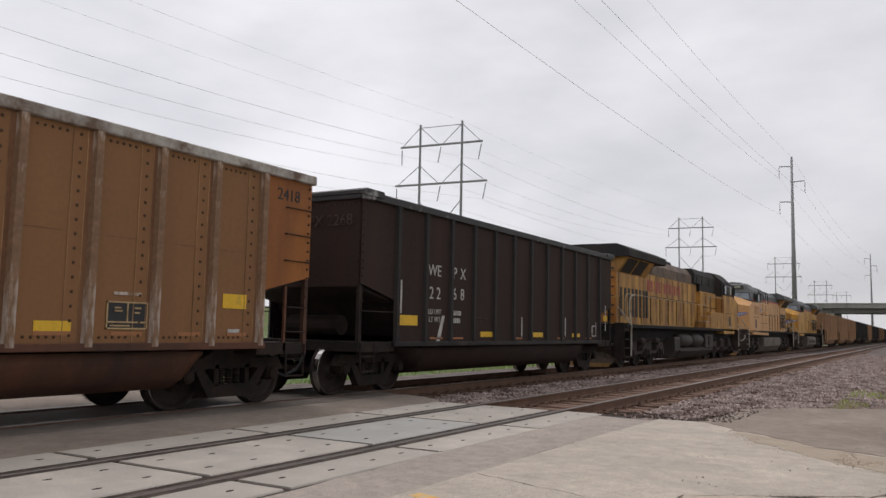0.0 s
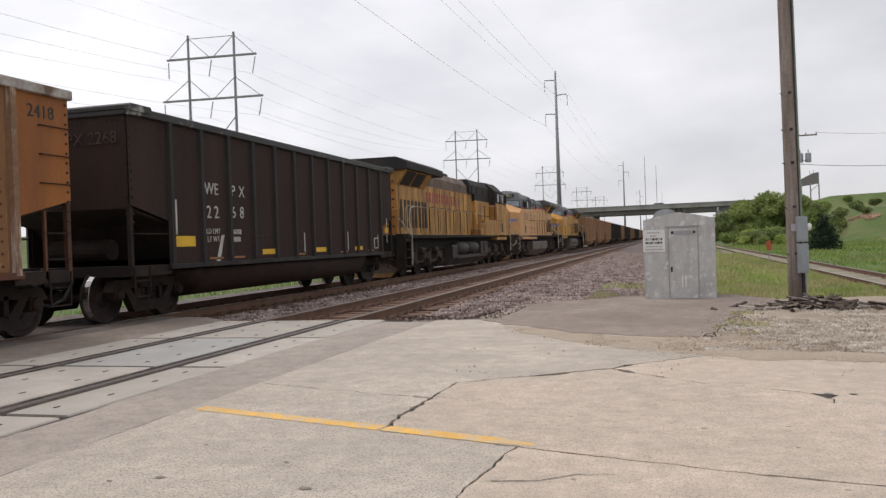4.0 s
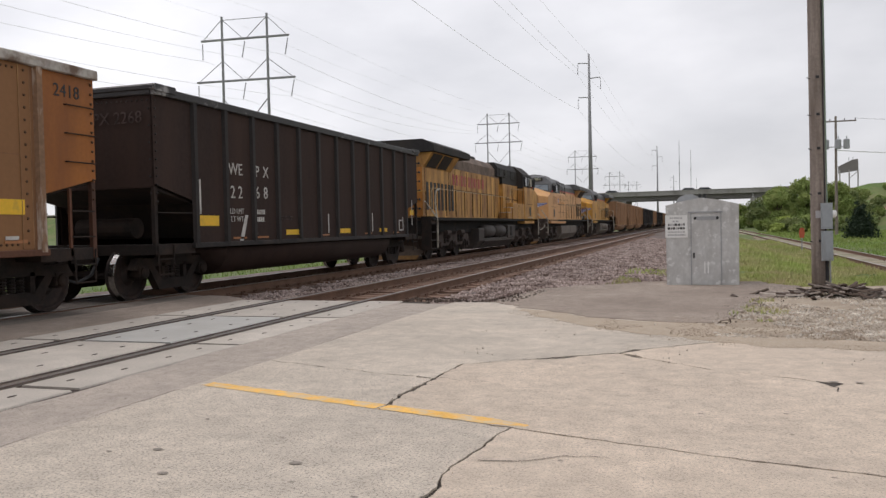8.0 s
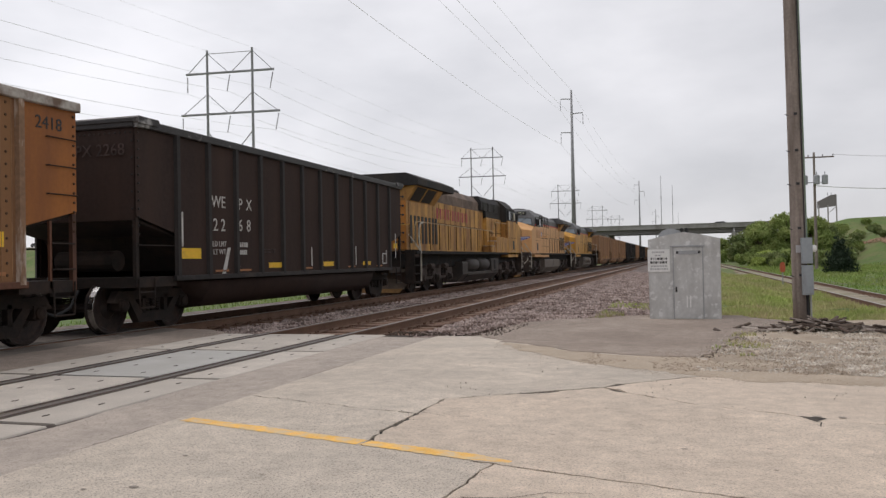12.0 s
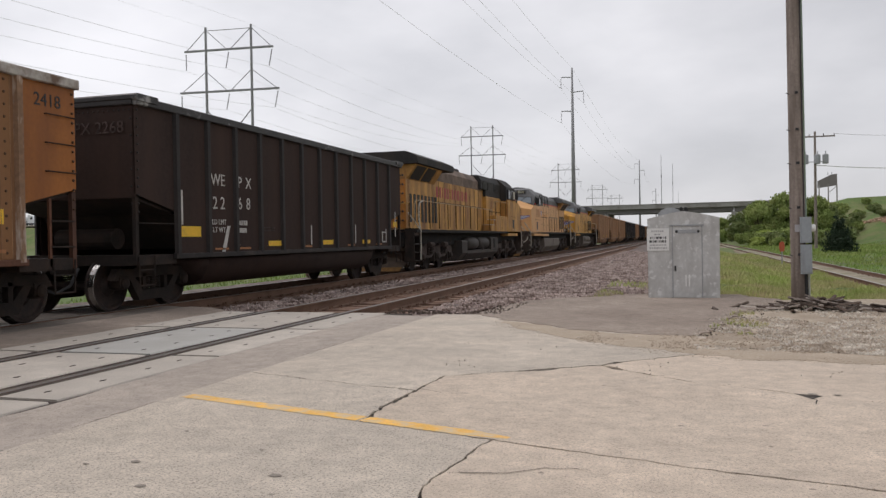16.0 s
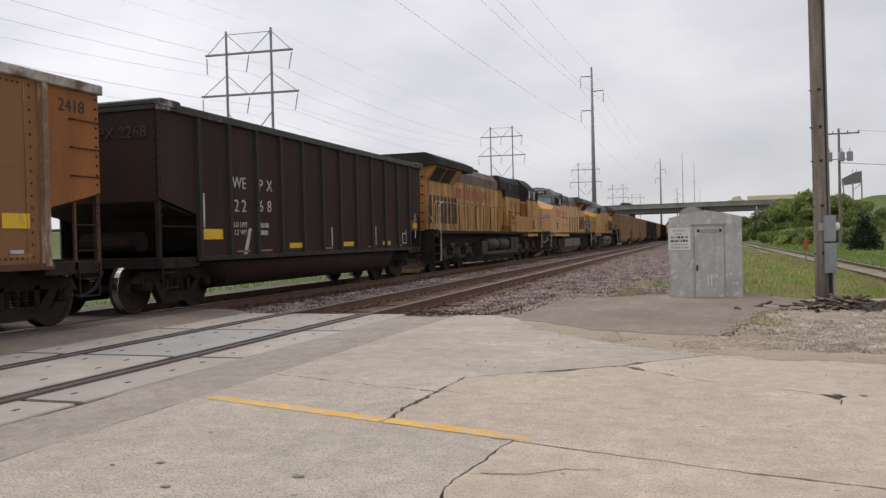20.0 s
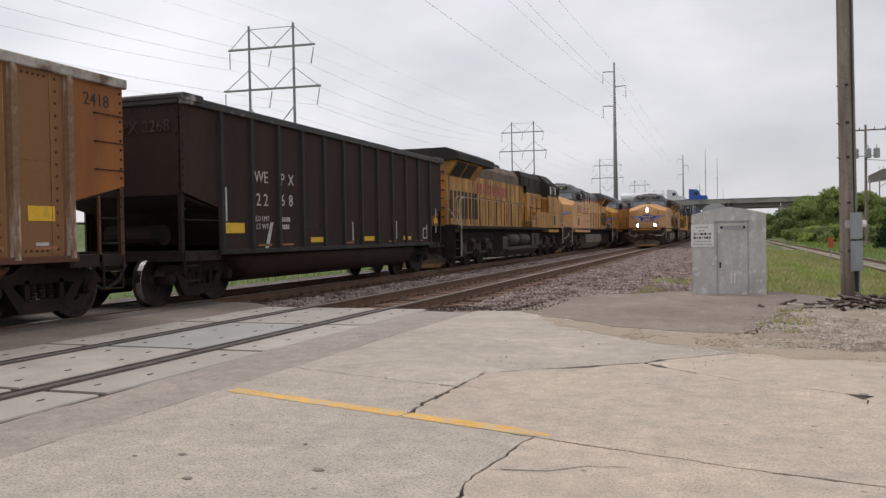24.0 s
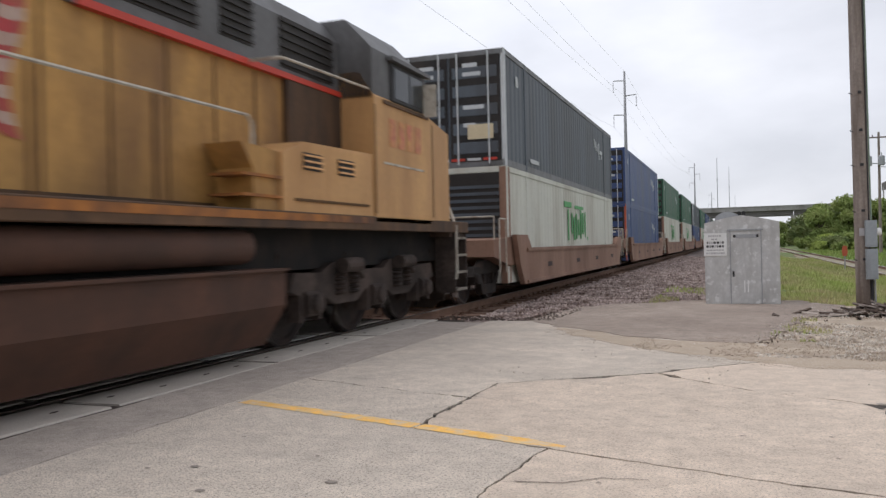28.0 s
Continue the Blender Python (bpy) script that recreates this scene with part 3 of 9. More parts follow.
def box(bm, x0, x1, y0, y1, z0, z1, b=0.0):
    """A box, with its long edges chamfered by b."""
    if not b:
        v = [bm.verts.new((x, y, z)) for x in (x0, x1) for y in (y0, y1) for z in (z0, z1)]
        for f in ((0, 1, 3, 2), (4, 6, 7, 5), (0, 4, 5, 1), (2, 3, 7, 6), (0, 2, 6, 4), (1, 5, 7, 3)):
            bm.faces.new([v[i] for i in f])
        return
    span = (x1 - x0, y1 - y0, z1 - z0)
    a = span.index(max(span))
    lo, hi = [(x0, x1), (y0, y1), (z0, z1)][a]
    (u0, u1), (w0, w1) = [r for i, r in enumerate(((x0, x1), (y0, y1), (z0, z1))) if i != a]
    ring = [(u0 + b, w0), (u1 - b, w0), (u1, w0 + b), (u1, w1 - b), (u1 - b, w1), (u0 + b, w1), (u0, w1 - b), (u0, w0 + b)]
    prism(bm, ring, "xyz"[a], lo, hi)


def place(axis, u, w, d):
    return (d, u, w) if axis == "x" else (u, d, w) if axis == "y" else (u, w, d)


def prism(bm, ring, axis, lo, hi):
    """A polygon drawn along an axis; the ring holds the two other coordinates in order."""
    a = [bm.verts.new(place(axis, u, w, lo)) for u, w in ring]
    b = [bm.verts.new(place(axis, u, w, hi)) for u, w in ring]
    n = len(ring)
    for i in range(n):
        bm.faces.new((a[i], a[(i + 1) % n], b[(i + 1) % n], b[i]))
    bm.faces.new(a[::-1])
    bm.faces.new(b)


def loft(bm, rings, caps=True):
    """Skins rings of equally many points."""
    vs = [[bm.verts.new(p) for p in r] for r in rings]
    n = len(rings[0])
    for r, s in zip(vs, vs[1:]):
        for i in range(n):
            bm.faces.new((r[i], r[(i + 1) % n], s[(i + 1) % n], s[i]))
    if caps:
        bm.faces.new(vs[0][::-1])
        bm.faces.new(vs[-1])


def rod(bm, p, q, r, r2=None, seg=8):
    """A round bar from p to q."""
    p, q = Vector(p), Vector(q)
    d = (q - p).normalized()
    u = d.orthogonal().normalized()
    w = d.cross(u)
    r2 = r if r2 is None else r2
    ring = lambda c, s: [c + (u * math.cos(t) + w * math.sin(t)) * s for t in [2 * math.pi * i / seg for i in range(seg)]]
    loft(bm, [ring(p, r), ring(q, r2)])


def pipe(bm, pts, r, seg=6):
    for p, q in zip(pts, pts[1:]):
        rod(bm, p, q, r, seg=seg)


def lathe(bm, c, axis, prof, seg=20, caps=True):
    """A turned body: prof holds (along the axis, radius)."""
    rings = []
    for d, r in prof:
        ring = []
        for i in range(seg):
            t = 2 * math.pi * i / seg
            u, w = r * math.cos(t), r * math.sin(t)
            ring.append(Vector(c) + Vector((d, u, w) if axis == "x" else (w, d, u) if axis == "y" else (u, w, d)))
        rings.append(ring)
    loft(bm, rings, caps)


def text(name, body, size, parent, material, m, label=""):
    """Lettering in the built-in font, as a thin mesh."""
    c = bpy.data.curves.new(name, "FONT")
    c.body, c.size, c.extrude, c.align_x, c.align_y = body, size, 0.003, "CENTER", "CENTER"
    c.resolution_u = 3
    tmp = new(name, c)
    me = bpy.data.meshes.new_from_object(tmp.evaluated_get(bpy.context.evaluated_depsgraph_get()))
    bpy.data.objects.remove(tmp)
    me.materials.clear()
    me.materials.append(M[material])
    ob = new(name, me)
    ob.parent, ob.matrix_basis = under(parent), m
    if label:
        ob["label"] = label
    return ob


def side_text_pose(x, y, z, right=True):
    """Lettering upright on a side wall, facing +x (right) or -x."""
    return pose(x, y, z, 90, 0, 90 if right else -90)


# ---- the ground: one sheet to the horizon ----
NEAR_X, FAR_X, SIDING_X = -6.11, -10.55, 6.95      # track centres
BRIDGE_Y = 229.0


def ground_z(x, y):
    """Height of the natural ground."""
    z = -0.32
    if x > 2.0:
        z -= 0.38 * min(1.0, (x - 2.0) / 2.5)
    if x < -13.5:
        z -= 0.25 * min(1.0, (-13.5 - x) / 4.0)
    # the road bank that carries the approach to the overpass
    crest = 9.1 * max(0.0, min(1.0, (x - 19.0) / 9.0), min(1.0, (-150 - x) / 20.0))
    off = max(0.0, abs(y - BRIDGE_Y + 0.07 * x) - 8.0) / 2.6
    z += max(0.0, crest - off)
    # a grassy hill beside the approach, on the same side
    ease = lambda f: (lambda k: k * k * (3 - 2 * k))(max(0.0, min(1.0, f)))
    z += 6.0 * ease((x - 22.0) / 16.0) * ease((y - 118.0) / 35.0) * (1.0 - ease((y - 204.0) / 13.0)) if 22 < x < 130 else 0.0
    # a low rise beyond
    if x > 60:
        z += 5.0 * min(1.0, (x - 60) / 80.0) * max(0.0, min(1.0, (y - 120) / 120.0)) * (1 if y < 1500 else 0)
    if abs(x) > 16 or y > 60:
        z += 0.12 * noise.noise((x * 0.05, y * 0.05, 0))
    return z


def steps(lo, hi, near, first, grow):
    """Coordinates that lie close together round near and wide apart far off."""
    out, d, s = [near], first, near
    while s < hi:
        s += d
        out.append(min(s, hi))
        d *= grow
    d, s = first, near
    while s > lo:
        s -= d
        out.append(max(s, lo))
        d *= grow
    return sorted(set(out))


bm = bmesh.new()
gx, gy = steps(-2500, 2500, 6.0, 1.0, 1.045), steps(-600, 3500, 30.0, 2.5, 1.04)
grid = [[bm.verts.new((x, y, ground_z(x, y))) for y in gy] for x in gx]
for a, b in zip(grid, grid[1:]):
    for i in range(len(gy) - 1):
        bm.faces.new((a[i], b[i], b[i + 1], a[i + 1]))
ground = tagged(part("ground", bm, "grass_ground", smooth=True), "rough green grass with bare earth beside the railway", "ground", kind="structure")


# ---- ballast beds ----
def ballast_bed(name, x0, x1, y0, y1, top, foot, label):
    bm = bmesh.new()
    ys = list(np.arange(y0, min(y1, 60), 0.6)) + list(np.arange(max(60, y0), y1 + 1, 12.0))
    sunk = [(c + d, top - h) for c in (FAR_X, NEAR_X) if x0 < c < x1 for d, h in ((-1.4, 0.0), (-1.2, 0.055), (1.2, 0.055), (1.4, 0.0))]
    cross = [(x0 - 1.0, foot), (x0, top)] + sunk + [(x1, top), (x1 + 0.5, (top + foot) / 2), (x1 + 1.1, foot)]
    rows = [[bm.verts.new((x + 0.08 * noise.noise((x, y, 1)), y, z + 0.035 * noise.noise((x * 2, y * 2, 4)))) for x, z in cross] for y in ys]
    for a, b in zip(rows, rows[1:]):
        for i in range(len(cross) - 1):
            bm.faces.new((a[i], a[i + 1], b[i + 1], b[i]))
    return tagged(part(name, bm, "ballast", smooth=True), label, "ballast", kind="structure")


ballast_bed("ballast_bed_main", -14.0, -3.6, 12.55, 700, -0.20, -0.42, "crushed grey and rusty stone ballast under two tracks")
ballast_bed("ballast_bed_rear", -12.6, -4.6, -60, -8.0, -0.20, -0.42, "crushed grey stone ballast behind the crossing")
bs = ballast_bed("ballast_bed_siding", 5.9, 8.0, 20, 420, -0.66, -0.85, "thin weedy ballast under the siding")


bs.data.materials[0] = M["siding_bed"]


def stones(name, x0, x1, y0, y1, zf, n, size, material, label, seed):
    """Loose stones as one sheet of small angular bodies."""
    rng = np.random.default_rng(seed)
    verts, faces = [], []
    for _ in range(n):
        u = rng.random()
        y = y0 + (y1 - y0) * u ** 1.8
        x = rng.uniform(x0, x1)
        z = zf(x, y)
        if z is None:
            continue
        s = size * rng.uniform(0.5, 1.3)
        turn = Euler(rng.uniform(0, 6.28, 3)).to_matrix()
        k = len(verts)
        for v in ((1, 0, 0), (-1, 0.2, 0), (0, 0.8, 0.1), (0.1, -0.8, 0), (0, 0, 0.7), (0.1, 0, -0.7)):
            p = turn @ Vector([c * rng.uniform(0.7, 1.2) * s for c in v])
            verts.append((x + p.x, y + p.y, z + 0.25 * s + p.z))
        faces += [(k + a, k + b, k + c) for a, b, c in ((0, 2, 4), (2, 1, 4), (1, 3, 4), (3, 0, 4), (2, 0, 5), (1, 2, 5), (3, 1, 5), (0, 3, 5))]
    me = bpy.data.meshes.new(name)
    me.from_pydata(verts, [], faces)
    me.materials.append(M[material])
    return tagged(new(name, me), label, "stones", kind="stuff")


def bed_z(x, y):
    edge = 12.5 - 0.28 * (x + 6) + 0.15 * math.sin(x * 3)
    if y < edge:
        return None
    if abs(x - NEAR_X) < 1.32 or abs(x - FAR_X) < 1.32:
        return -0.25 if noise.noise((x * 1.1, y * 0.8, 12)) > 0.05 else None
    if x < -3.6:
        return -0.20
    if x < -2.5:
        return -0.20 - 0.22 * (x + 3.6) / 1.1
    return -0.42 + 0.10


stones("ballast_stones", -9.7, -2.3, 12.0, 75, bed_z, 34000, 0.042, "stone", "loose angular grey and rust ballast stones", 3)
stones("ballast_stones_shoulder", -4.3, -1.2, 11.4, 40, lambda x, y: None if (y < 11.9 - 0.5 * (x + 3.5) or x > -2.6 + 0.028 * y) else (-0.2 if x < -3.6 else -0.2 - 0.2 * min(1, (x + 3.6))) + 0.03, 9000, 0.036, "stone", "loose grey stones on the ballast shoulder", 4)


# ---- tracks ----
def rail_profile(bm, x, y0, y1, z=0.0):
    web = [(x - 0.07, z - 0.18), (x + 0.07, z - 0.18), (x + 0.07, z - 0.165), (x + 0.012, z - 0.145), (x + 0.012, z - 0.045), (x + 0.037, z - 0.035), (x + 0.037, z - 0.008), (x - 0.037, z - 0.008), (x - 0.037, z - 0.035), (x - 0.012, z - 0.045), (x - 0.012, z - 0.145), (x - 0.07, z - 0.165)]
    prism(bm, web, "y", y0, y1)


def track(name, label, cx, z, y0, y1, ties_from, ties_to, spacing):
    t = thing(name, label, "railway track", "railway tracks")
    for s in (-0.7535, 0.7535):
        bm = bmesh.new()
        rail_profile(bm, cx + s, y0, y1, z)
        r = part("rail", bm, "rail", t, "rusty steel rail")
        bm = bmesh.new()
        box(bm, cx + s - 0.036, cx + s + 0.036, y0, y1, z - 0.012, z, 0.004)
        part("rail_head", bm, "railhead", r, "worn running surface")
    first, plates = None, []
    y, n = ties_from, 0
    rng = random.Random(5)
    while y < ties_to and n < 290:
        if first is None:
            bm = bmesh.new()
            box(bm, -1.3, 1.3, -0.115, 0.115, -0.36, -0.185, 0.015)
            first = part("tie", bm, "tie", t)
            first.matrix_basis = pose(cx, y, z)
            plates = []
            for s in (-0.7535, 0.7535):
                bm = bmesh.new()
                box(bm, s - 0.17, s + 0.17, -0.09, 0.09, -0.185, -0.172)
                for dx in (-0.1, 0.1):
                    for dy in (-0.05, 0.05):
                        box(bm, s + dx - 0.018, s + dx + 0.018, dy - 0.018, dy + 0.018, -0.172, -0.135)
                plates.append(part("tie_plate", bm, "rail", first, "rusty tie plate with spikes"))
        else:
            o = share("tie", first, t, pose(cx + rng.uniform(-0.05, 0.05), y, z + rng.uniform(-0.01, 0.01), 0, 0, rng.uniform(-1, 1)))
            if y < 40:
                for plate in plates:
                    share("tie_plate", plate, o, pose(0, 0, 0))
        y += spacing
        n += 1
    return t


track("main_track", "main track with rusty rails on timber ties", NEAR_X, 0, -120, 900, 12.8, 100, 0.52)
track("far_track", "main track with rusty rails under the standing coal train", FAR_X, 0, -120, 900, 13.6, 70, 0.53)
track("siding_track", "weedy siding track with rusty rails", SIDING_X, -0.5, 14, 500, 21, 150, 0.6)


# ---- the crossing: concrete panels, asphalt, road ----
crossing = thing("crossing_surface", "concrete panel level crossing with dark flangeways", "level crossing", kind="structure")
bm = bmesh.new()
box(bm, -8.1, -4.2, -12, 12.45, -0.3, -0.016)
part("flangeway_bed", bm, "flange", crossing, "dark flangeway filler")
PANELS = {"field": ((-5.205, -4.625), 1), "gauge": ((-6.70, -5.52), 2), "far": ((-7.62, -7.02), 1)}
joints = [5.06 - 2.42 * i for i in range(7, 0, -1)] + [5.06, 7.42, 9.93, 12.36]
made = {}
for key, ((x0, x1), holes) in PANELS.items():
    for y0, y1 in zip(joints, joints[1:]):
        d = round(y1 - y0, 2)
        if (key, d) not in made or (key, y0) == ("gauge", 7.42):
            bm = bmesh.new()
            box(bm, x0, x1, 0.045, d - 0.045, -0.25, 0.0, 0.012)
            ob = part("panel", bm, "panel_blue" if (key, y0) == ("gauge", 7.42) else "panel", crossing, "pale concrete crossing panel")
            ob.matrix_basis = pose(0, y0, 0)
            bm = bmesh.new()
            for i in range(holes):
                for f in (0.13, 0.36, 0.64, 0.86):
                    hx = x0 + (x1 - x0) * (i + 0.5) / holes + 0.05 * math.sin(f * 40 + i)
                    prism(bm, [(hx + 0.016 * math.cos(a), d * f + 0.045 * math.sin(a)) for a in np.linspace(0, 5.5, 8)], "z", -0.02, 0.003)
            hole = part("lifting_hole", bm, "flange", ob, "dark lifting and bolt holes")
            made[key, d] = ob, hole
        else:
            ob, hole = made[key, d]
            o = share("panel", ob, crossing, pose(0, y0, 0))
            if key == "gauge" and y0 == 7.42:
                o.material_slots[0].link = "OBJECT"
                o.material_slots[0].material = M["panel_blue"]
            share("lifting_hole", hole, o, pose(0, 0, 0))
# the rails' rubber fillers inside the crossing
for cx in (NEAR_X - 0.7535, NEAR_X + 0.7535):
    bm = bmesh.new()
    box(bm, cx - 0.145, cx - 0.04, -12, 12.36, -0.1, -0.007)
    box(bm, cx + 0.04, cx + 0.145, -12, 12.36, -0.1, -0.010)
    part("filler_strip", bm, "flange", crossing)


def sheet(name, ring, z0, z1, material, label, rough_edge=0.05, parent=None, seed=0, category="pavement"):
    """A flat slab with an outline that is broken up a little."""
    pts = []
    for i, (x, y) in enumerate(ring):
        nx, ny = ring[(i + 1) % len(ring)]
        d = math.hypot(nx - x, ny - y)
        k = max(1, int(d / 0.11)) if rough_edge and d < 40 else 1
        for j in range(k):
            f = j / k
            px, py = x + (nx - x) * f, y + (ny - y) * f
            if rough_edge and j:
                o = rough_edge * (noise.noise((px * 1.7, py * 1.7, seed)) + 0.6 * noise.noise((px * 6.1, py * 6.1, seed)) + 0.3 * noise.noise((px * 17, py * 17, seed)))
                px, py = px - (ny - y) / d * o, py + (nx - x) / d * o
            pts.append((px, py))
    bm = bmesh.new()
    prism(bm, pts, "z", z0, z1)
    bmesh.ops.recalc_face_normals(bm, faces=bm.faces)
    ob = part(name, bm, material, parent, label)
    if not parent:
        tagged(ob, label, category, kind="structure")
    return ob


sheet("pavement_asphalt_strip", [(-4.58, -25), (-3.765, -25), (-3.765, 3.5), (-3.755, 6.5), (-3.77, 10.2), (-3.70, 12.0), (-4.75, 12.05), (-4.66, 7.4), (-4.56, 5.0)], -0.4, -0.006, "asphalt", "grey asphalt strip beside the crossing panels", 0.03)
sheet("pavement_asphalt_between", [(-8.95, -25), (-7.66, -25), (-7.66, 12.5), (-8.4, 13.15), (-8.95, 13.3)], -0.4, -0.008, "asphalt_old", "worn asphalt between the two tracks", 0.06)
# this strip carries the standing train's shade in its colour
sheet("pavement_asphalt_stained", [(-9.66, -25), (-8.88, -25), (-8.88, 13.2), (-9.66, 13.5)], -0.4, -0.014, "asphalt_shade", "asphalt beside the far rail with the train's shade painted in", 0.05, seed=4)
sheet("pavement_asphalt_far", [(-30, -25), (-11.4, -25), (-11.4, 13.6), (-30, 13.6)], -0.4, -0.02, "asphalt_old", "worn asphalt road beyond the far track", 0.06)
# the far gauge too is coloured dark for the shade under the train
sheet("pavement_asphalt_gauge", [(-11.2, -25), (-9.9, -25), (-9.9, 13.5), (-11.2, 13.6)], -0.4, -0.03, "asphalt_shade", "asphalt between the far rails, colour darkened for the train's shade", 0.04)

# concrete slabs, parted by cracks; the bed shows dark in the joints
sheet("pavement_bed", [(-3.86, -25), (14, -25), (14, 7.9), (0.3, 8.4), (0.2, 9.8), (-0.7, 10.2), (-1.5, 10.7), (-3.0, 12.1), (-3.84, 12.1)], -0.45, -0.011, "crack", "dark dirt in the pavement cracks", 0.0)
pavement = thing("pavement_slabs", "cracked old concrete pavement slabs", "pavement", kind="structure")
G = 0.015


def wobble(pts, seed, amp=0.045):
    """A crack's wandering line between the given corners."""
    out = []
    for i, (p, q) in enumerate(zip(pts, pts[1:])):
        d = math.hypot(q[0] - p[0], q[1] - p[1])
        k = max(2, int(d / 0.055)) if d < 6 else max(2, int(d / 0.2))
        for j in range(k):
            f = j / k
            x, y = p[0] + (q[0] - p[0]) * f, p[1] + (q[1] - p[1]) * f
            if j or i:
                o = amp * noise.noise((x * 2.3 + seed, y * 2.3, seed)) + amp * 0.55 * noise.noise((x * 9, y * 9, seed)) + amp * 0.5 * noise.noise((x * 27, y * 27, seed))
                x, y = x - (q[1] - p[1]) / d * o, y + (q[0] - p[0]) / d * o
            out.append((x, y))
    return out + [pts[-1]]


# the crack lines on the plan
CR_C = wobble([(-2.03, 4.92), (-2.02, 6.02), (-1.96, 6.68), (-1.29, 7.12), (-0.74, 7.5)], 1)
CR_C2 = wobble([(-0.74, 7.5), (-0.25, 8.06), (0.28, 8.45)], 2)
CR_D = wobble([(-0.74, 7.5), (0.05, 6.80), (0.87, 6.39), (1.6, 6.1), (5.0, 4.9), (14.0, 2.2)], 3)
CR_A = wobble([(-1.25, -25), (-1.2, -8), (-1.3, 2.3), (-1.18, 3.32), (-1.14, 4.19), (-1.07, 4.62)], 4)
CR_B1 = wobble([(-2.03, 4.92), (-1.07, 4.62)], 5, 0.02)
CR_B2 = wobble([(-1.07, 4.62), (-0.11, 4.32), (0.81, 4.11), (3.0, 3.6), (14.0, 1.2)], 6, 0.02)
CR_Y = wobble([(-3.79, 5.44), (-2.9, 5.18), (-2.03, 4.92)], 7, 0.015)
CR_F = wobble([(-3.79, 6.57), (-2.83, 6.24), (-2.02, 6.02)], 8, 0.04)


def shrink(ring, g):
    """Pulls an outline in by g, so that a crack stays open between neighbours."""
    n, out = len(ring), []
    area = sum(ring[i][0] * ring[(i + 1) % n][1] - ring[(i + 1) % n][0] * ring[i][1] for i in range(n))
    s = 1 if area > 0 else -1
    for i in range(n):
        a, b = Vector(ring[i - 1]), Vector(ring[(i + 1) % n])
        d = (b - a).normalized()
        x, y = ring[i]
        w = g * (0.22 + 1.1 * abs(noise.noise((x * 2.1, y * 2.1, 9))) + 0.8 * max(0.0, noise.noise((x * 14, y * 14, 5)))) * (0.12 if abs(y - 5.42 + 0.295 * (x + 3.7)) < 0.06 and x < -1.2 else 1.0 if y < 5.0 else 1.0 + 0.9 * min(1.0, y - 5.0)) * (2.2 if 6.95 < y < 7.75 and -1.5 < x < -0.5 else 1.5 if 4.8 < y < 6.2 and -2.15 < x < -1.9 else 1.0)
        out.append((ring[i][0] - s * d.y * w, ring[i][1] + s * d.x * w))
    return out


k6 = next(i for i, p in enumerate(CR_C) if p[1] >= 6.0)
SLABS = [
    ([(-3.80, -25)] + CR_A[:] + CR_B1[::-1][1:] + CR_Y[::-1][1:], "concrete_b", 0.002),
    (CR_Y + CR_C[1:k6] + [(-2.02, 6.02)] + CR_F[::-1][1:], "concrete_b", 0.003),
    (CR_F + CR_C[k6:] + CR_C2[1:] + [(0.30, 9.9), (-0.7, 10.3), (-1.44, 10.8), (-3.0, 12.25), (-3.72, 12.2), (-3.79, 9.0)], "concrete_b", 0.0),
    (CR_B1 + CR_B2[1:] + CR_D[::-1] + CR_C[::-1][1:-1], "concrete", 0.004),
    (CR_A[::-1] + [(14, -25)] + CR_B2[::-1][:-1], "concrete", 0.002),
    (CR_D + [(14, 7.9), (5, 8.1), (1.7, 8.35), (0.28, 8.45)] + CR_C2[::-1][1:], "concrete", 0.0),
]
for ring, material, lift in SLABS:
    bm = bmesh.new()
    prism(bm, shrink(ring, G), "z", -0.3, lift)
    bmesh.ops.recalc_face_normals(bm, faces=bm.faces)
    bmesh.ops.triangulate(bm, faces=[f for f in bm.faces if len(f.verts) > 4])
    part("slab", bm, material, pavement, "weathered concrete slab with fine cracks")
# a thin crack inside the near slab
for pts, seed in (([(-1.14, 3.9), (-0.85, 3.97), (-0.67, 4.09), (-0.45, 4.12)], 11), ([(-2.0, 6.05), (-1.7, 5.9), (-1.55, 5.95)], 12), ([(-3.79, 2.6), (-3.78, 3.1)], 13), ([(-3.78, 3.5), (-3.79, 3.75)], 14), ([(-3.79, 4.3), (-3.78, 5.2)], 15), ([(-3.78, 7.6), (-3.76, 8.9)], 16), ([(0.86, 6.36), (0.93, 6.2), (0.9, 6.05)], 17)):
    bm = bmesh.new()
    line = wobble(pts, seed, 0.035)
    for p, q in zip(line, line[1:]):
        d = Vector((q[0] - p[0], q[1] - p[1])).normalized() * (0.003 + 0.005 * noise.noise((p[0] * 9, p[1] * 9, seed)))
        poly(bm, [(p[0] - d.y, p[1] + d.x, 0.006), (p[0] + d.y, p[1] - d.x, 0.006), (q[0] + d.y, q[1] - d.x, 0.006), (q[0] - d.y, q[1] + d.x, 0.006)])
    part("hairline_crack", bm, "crack", pavement)

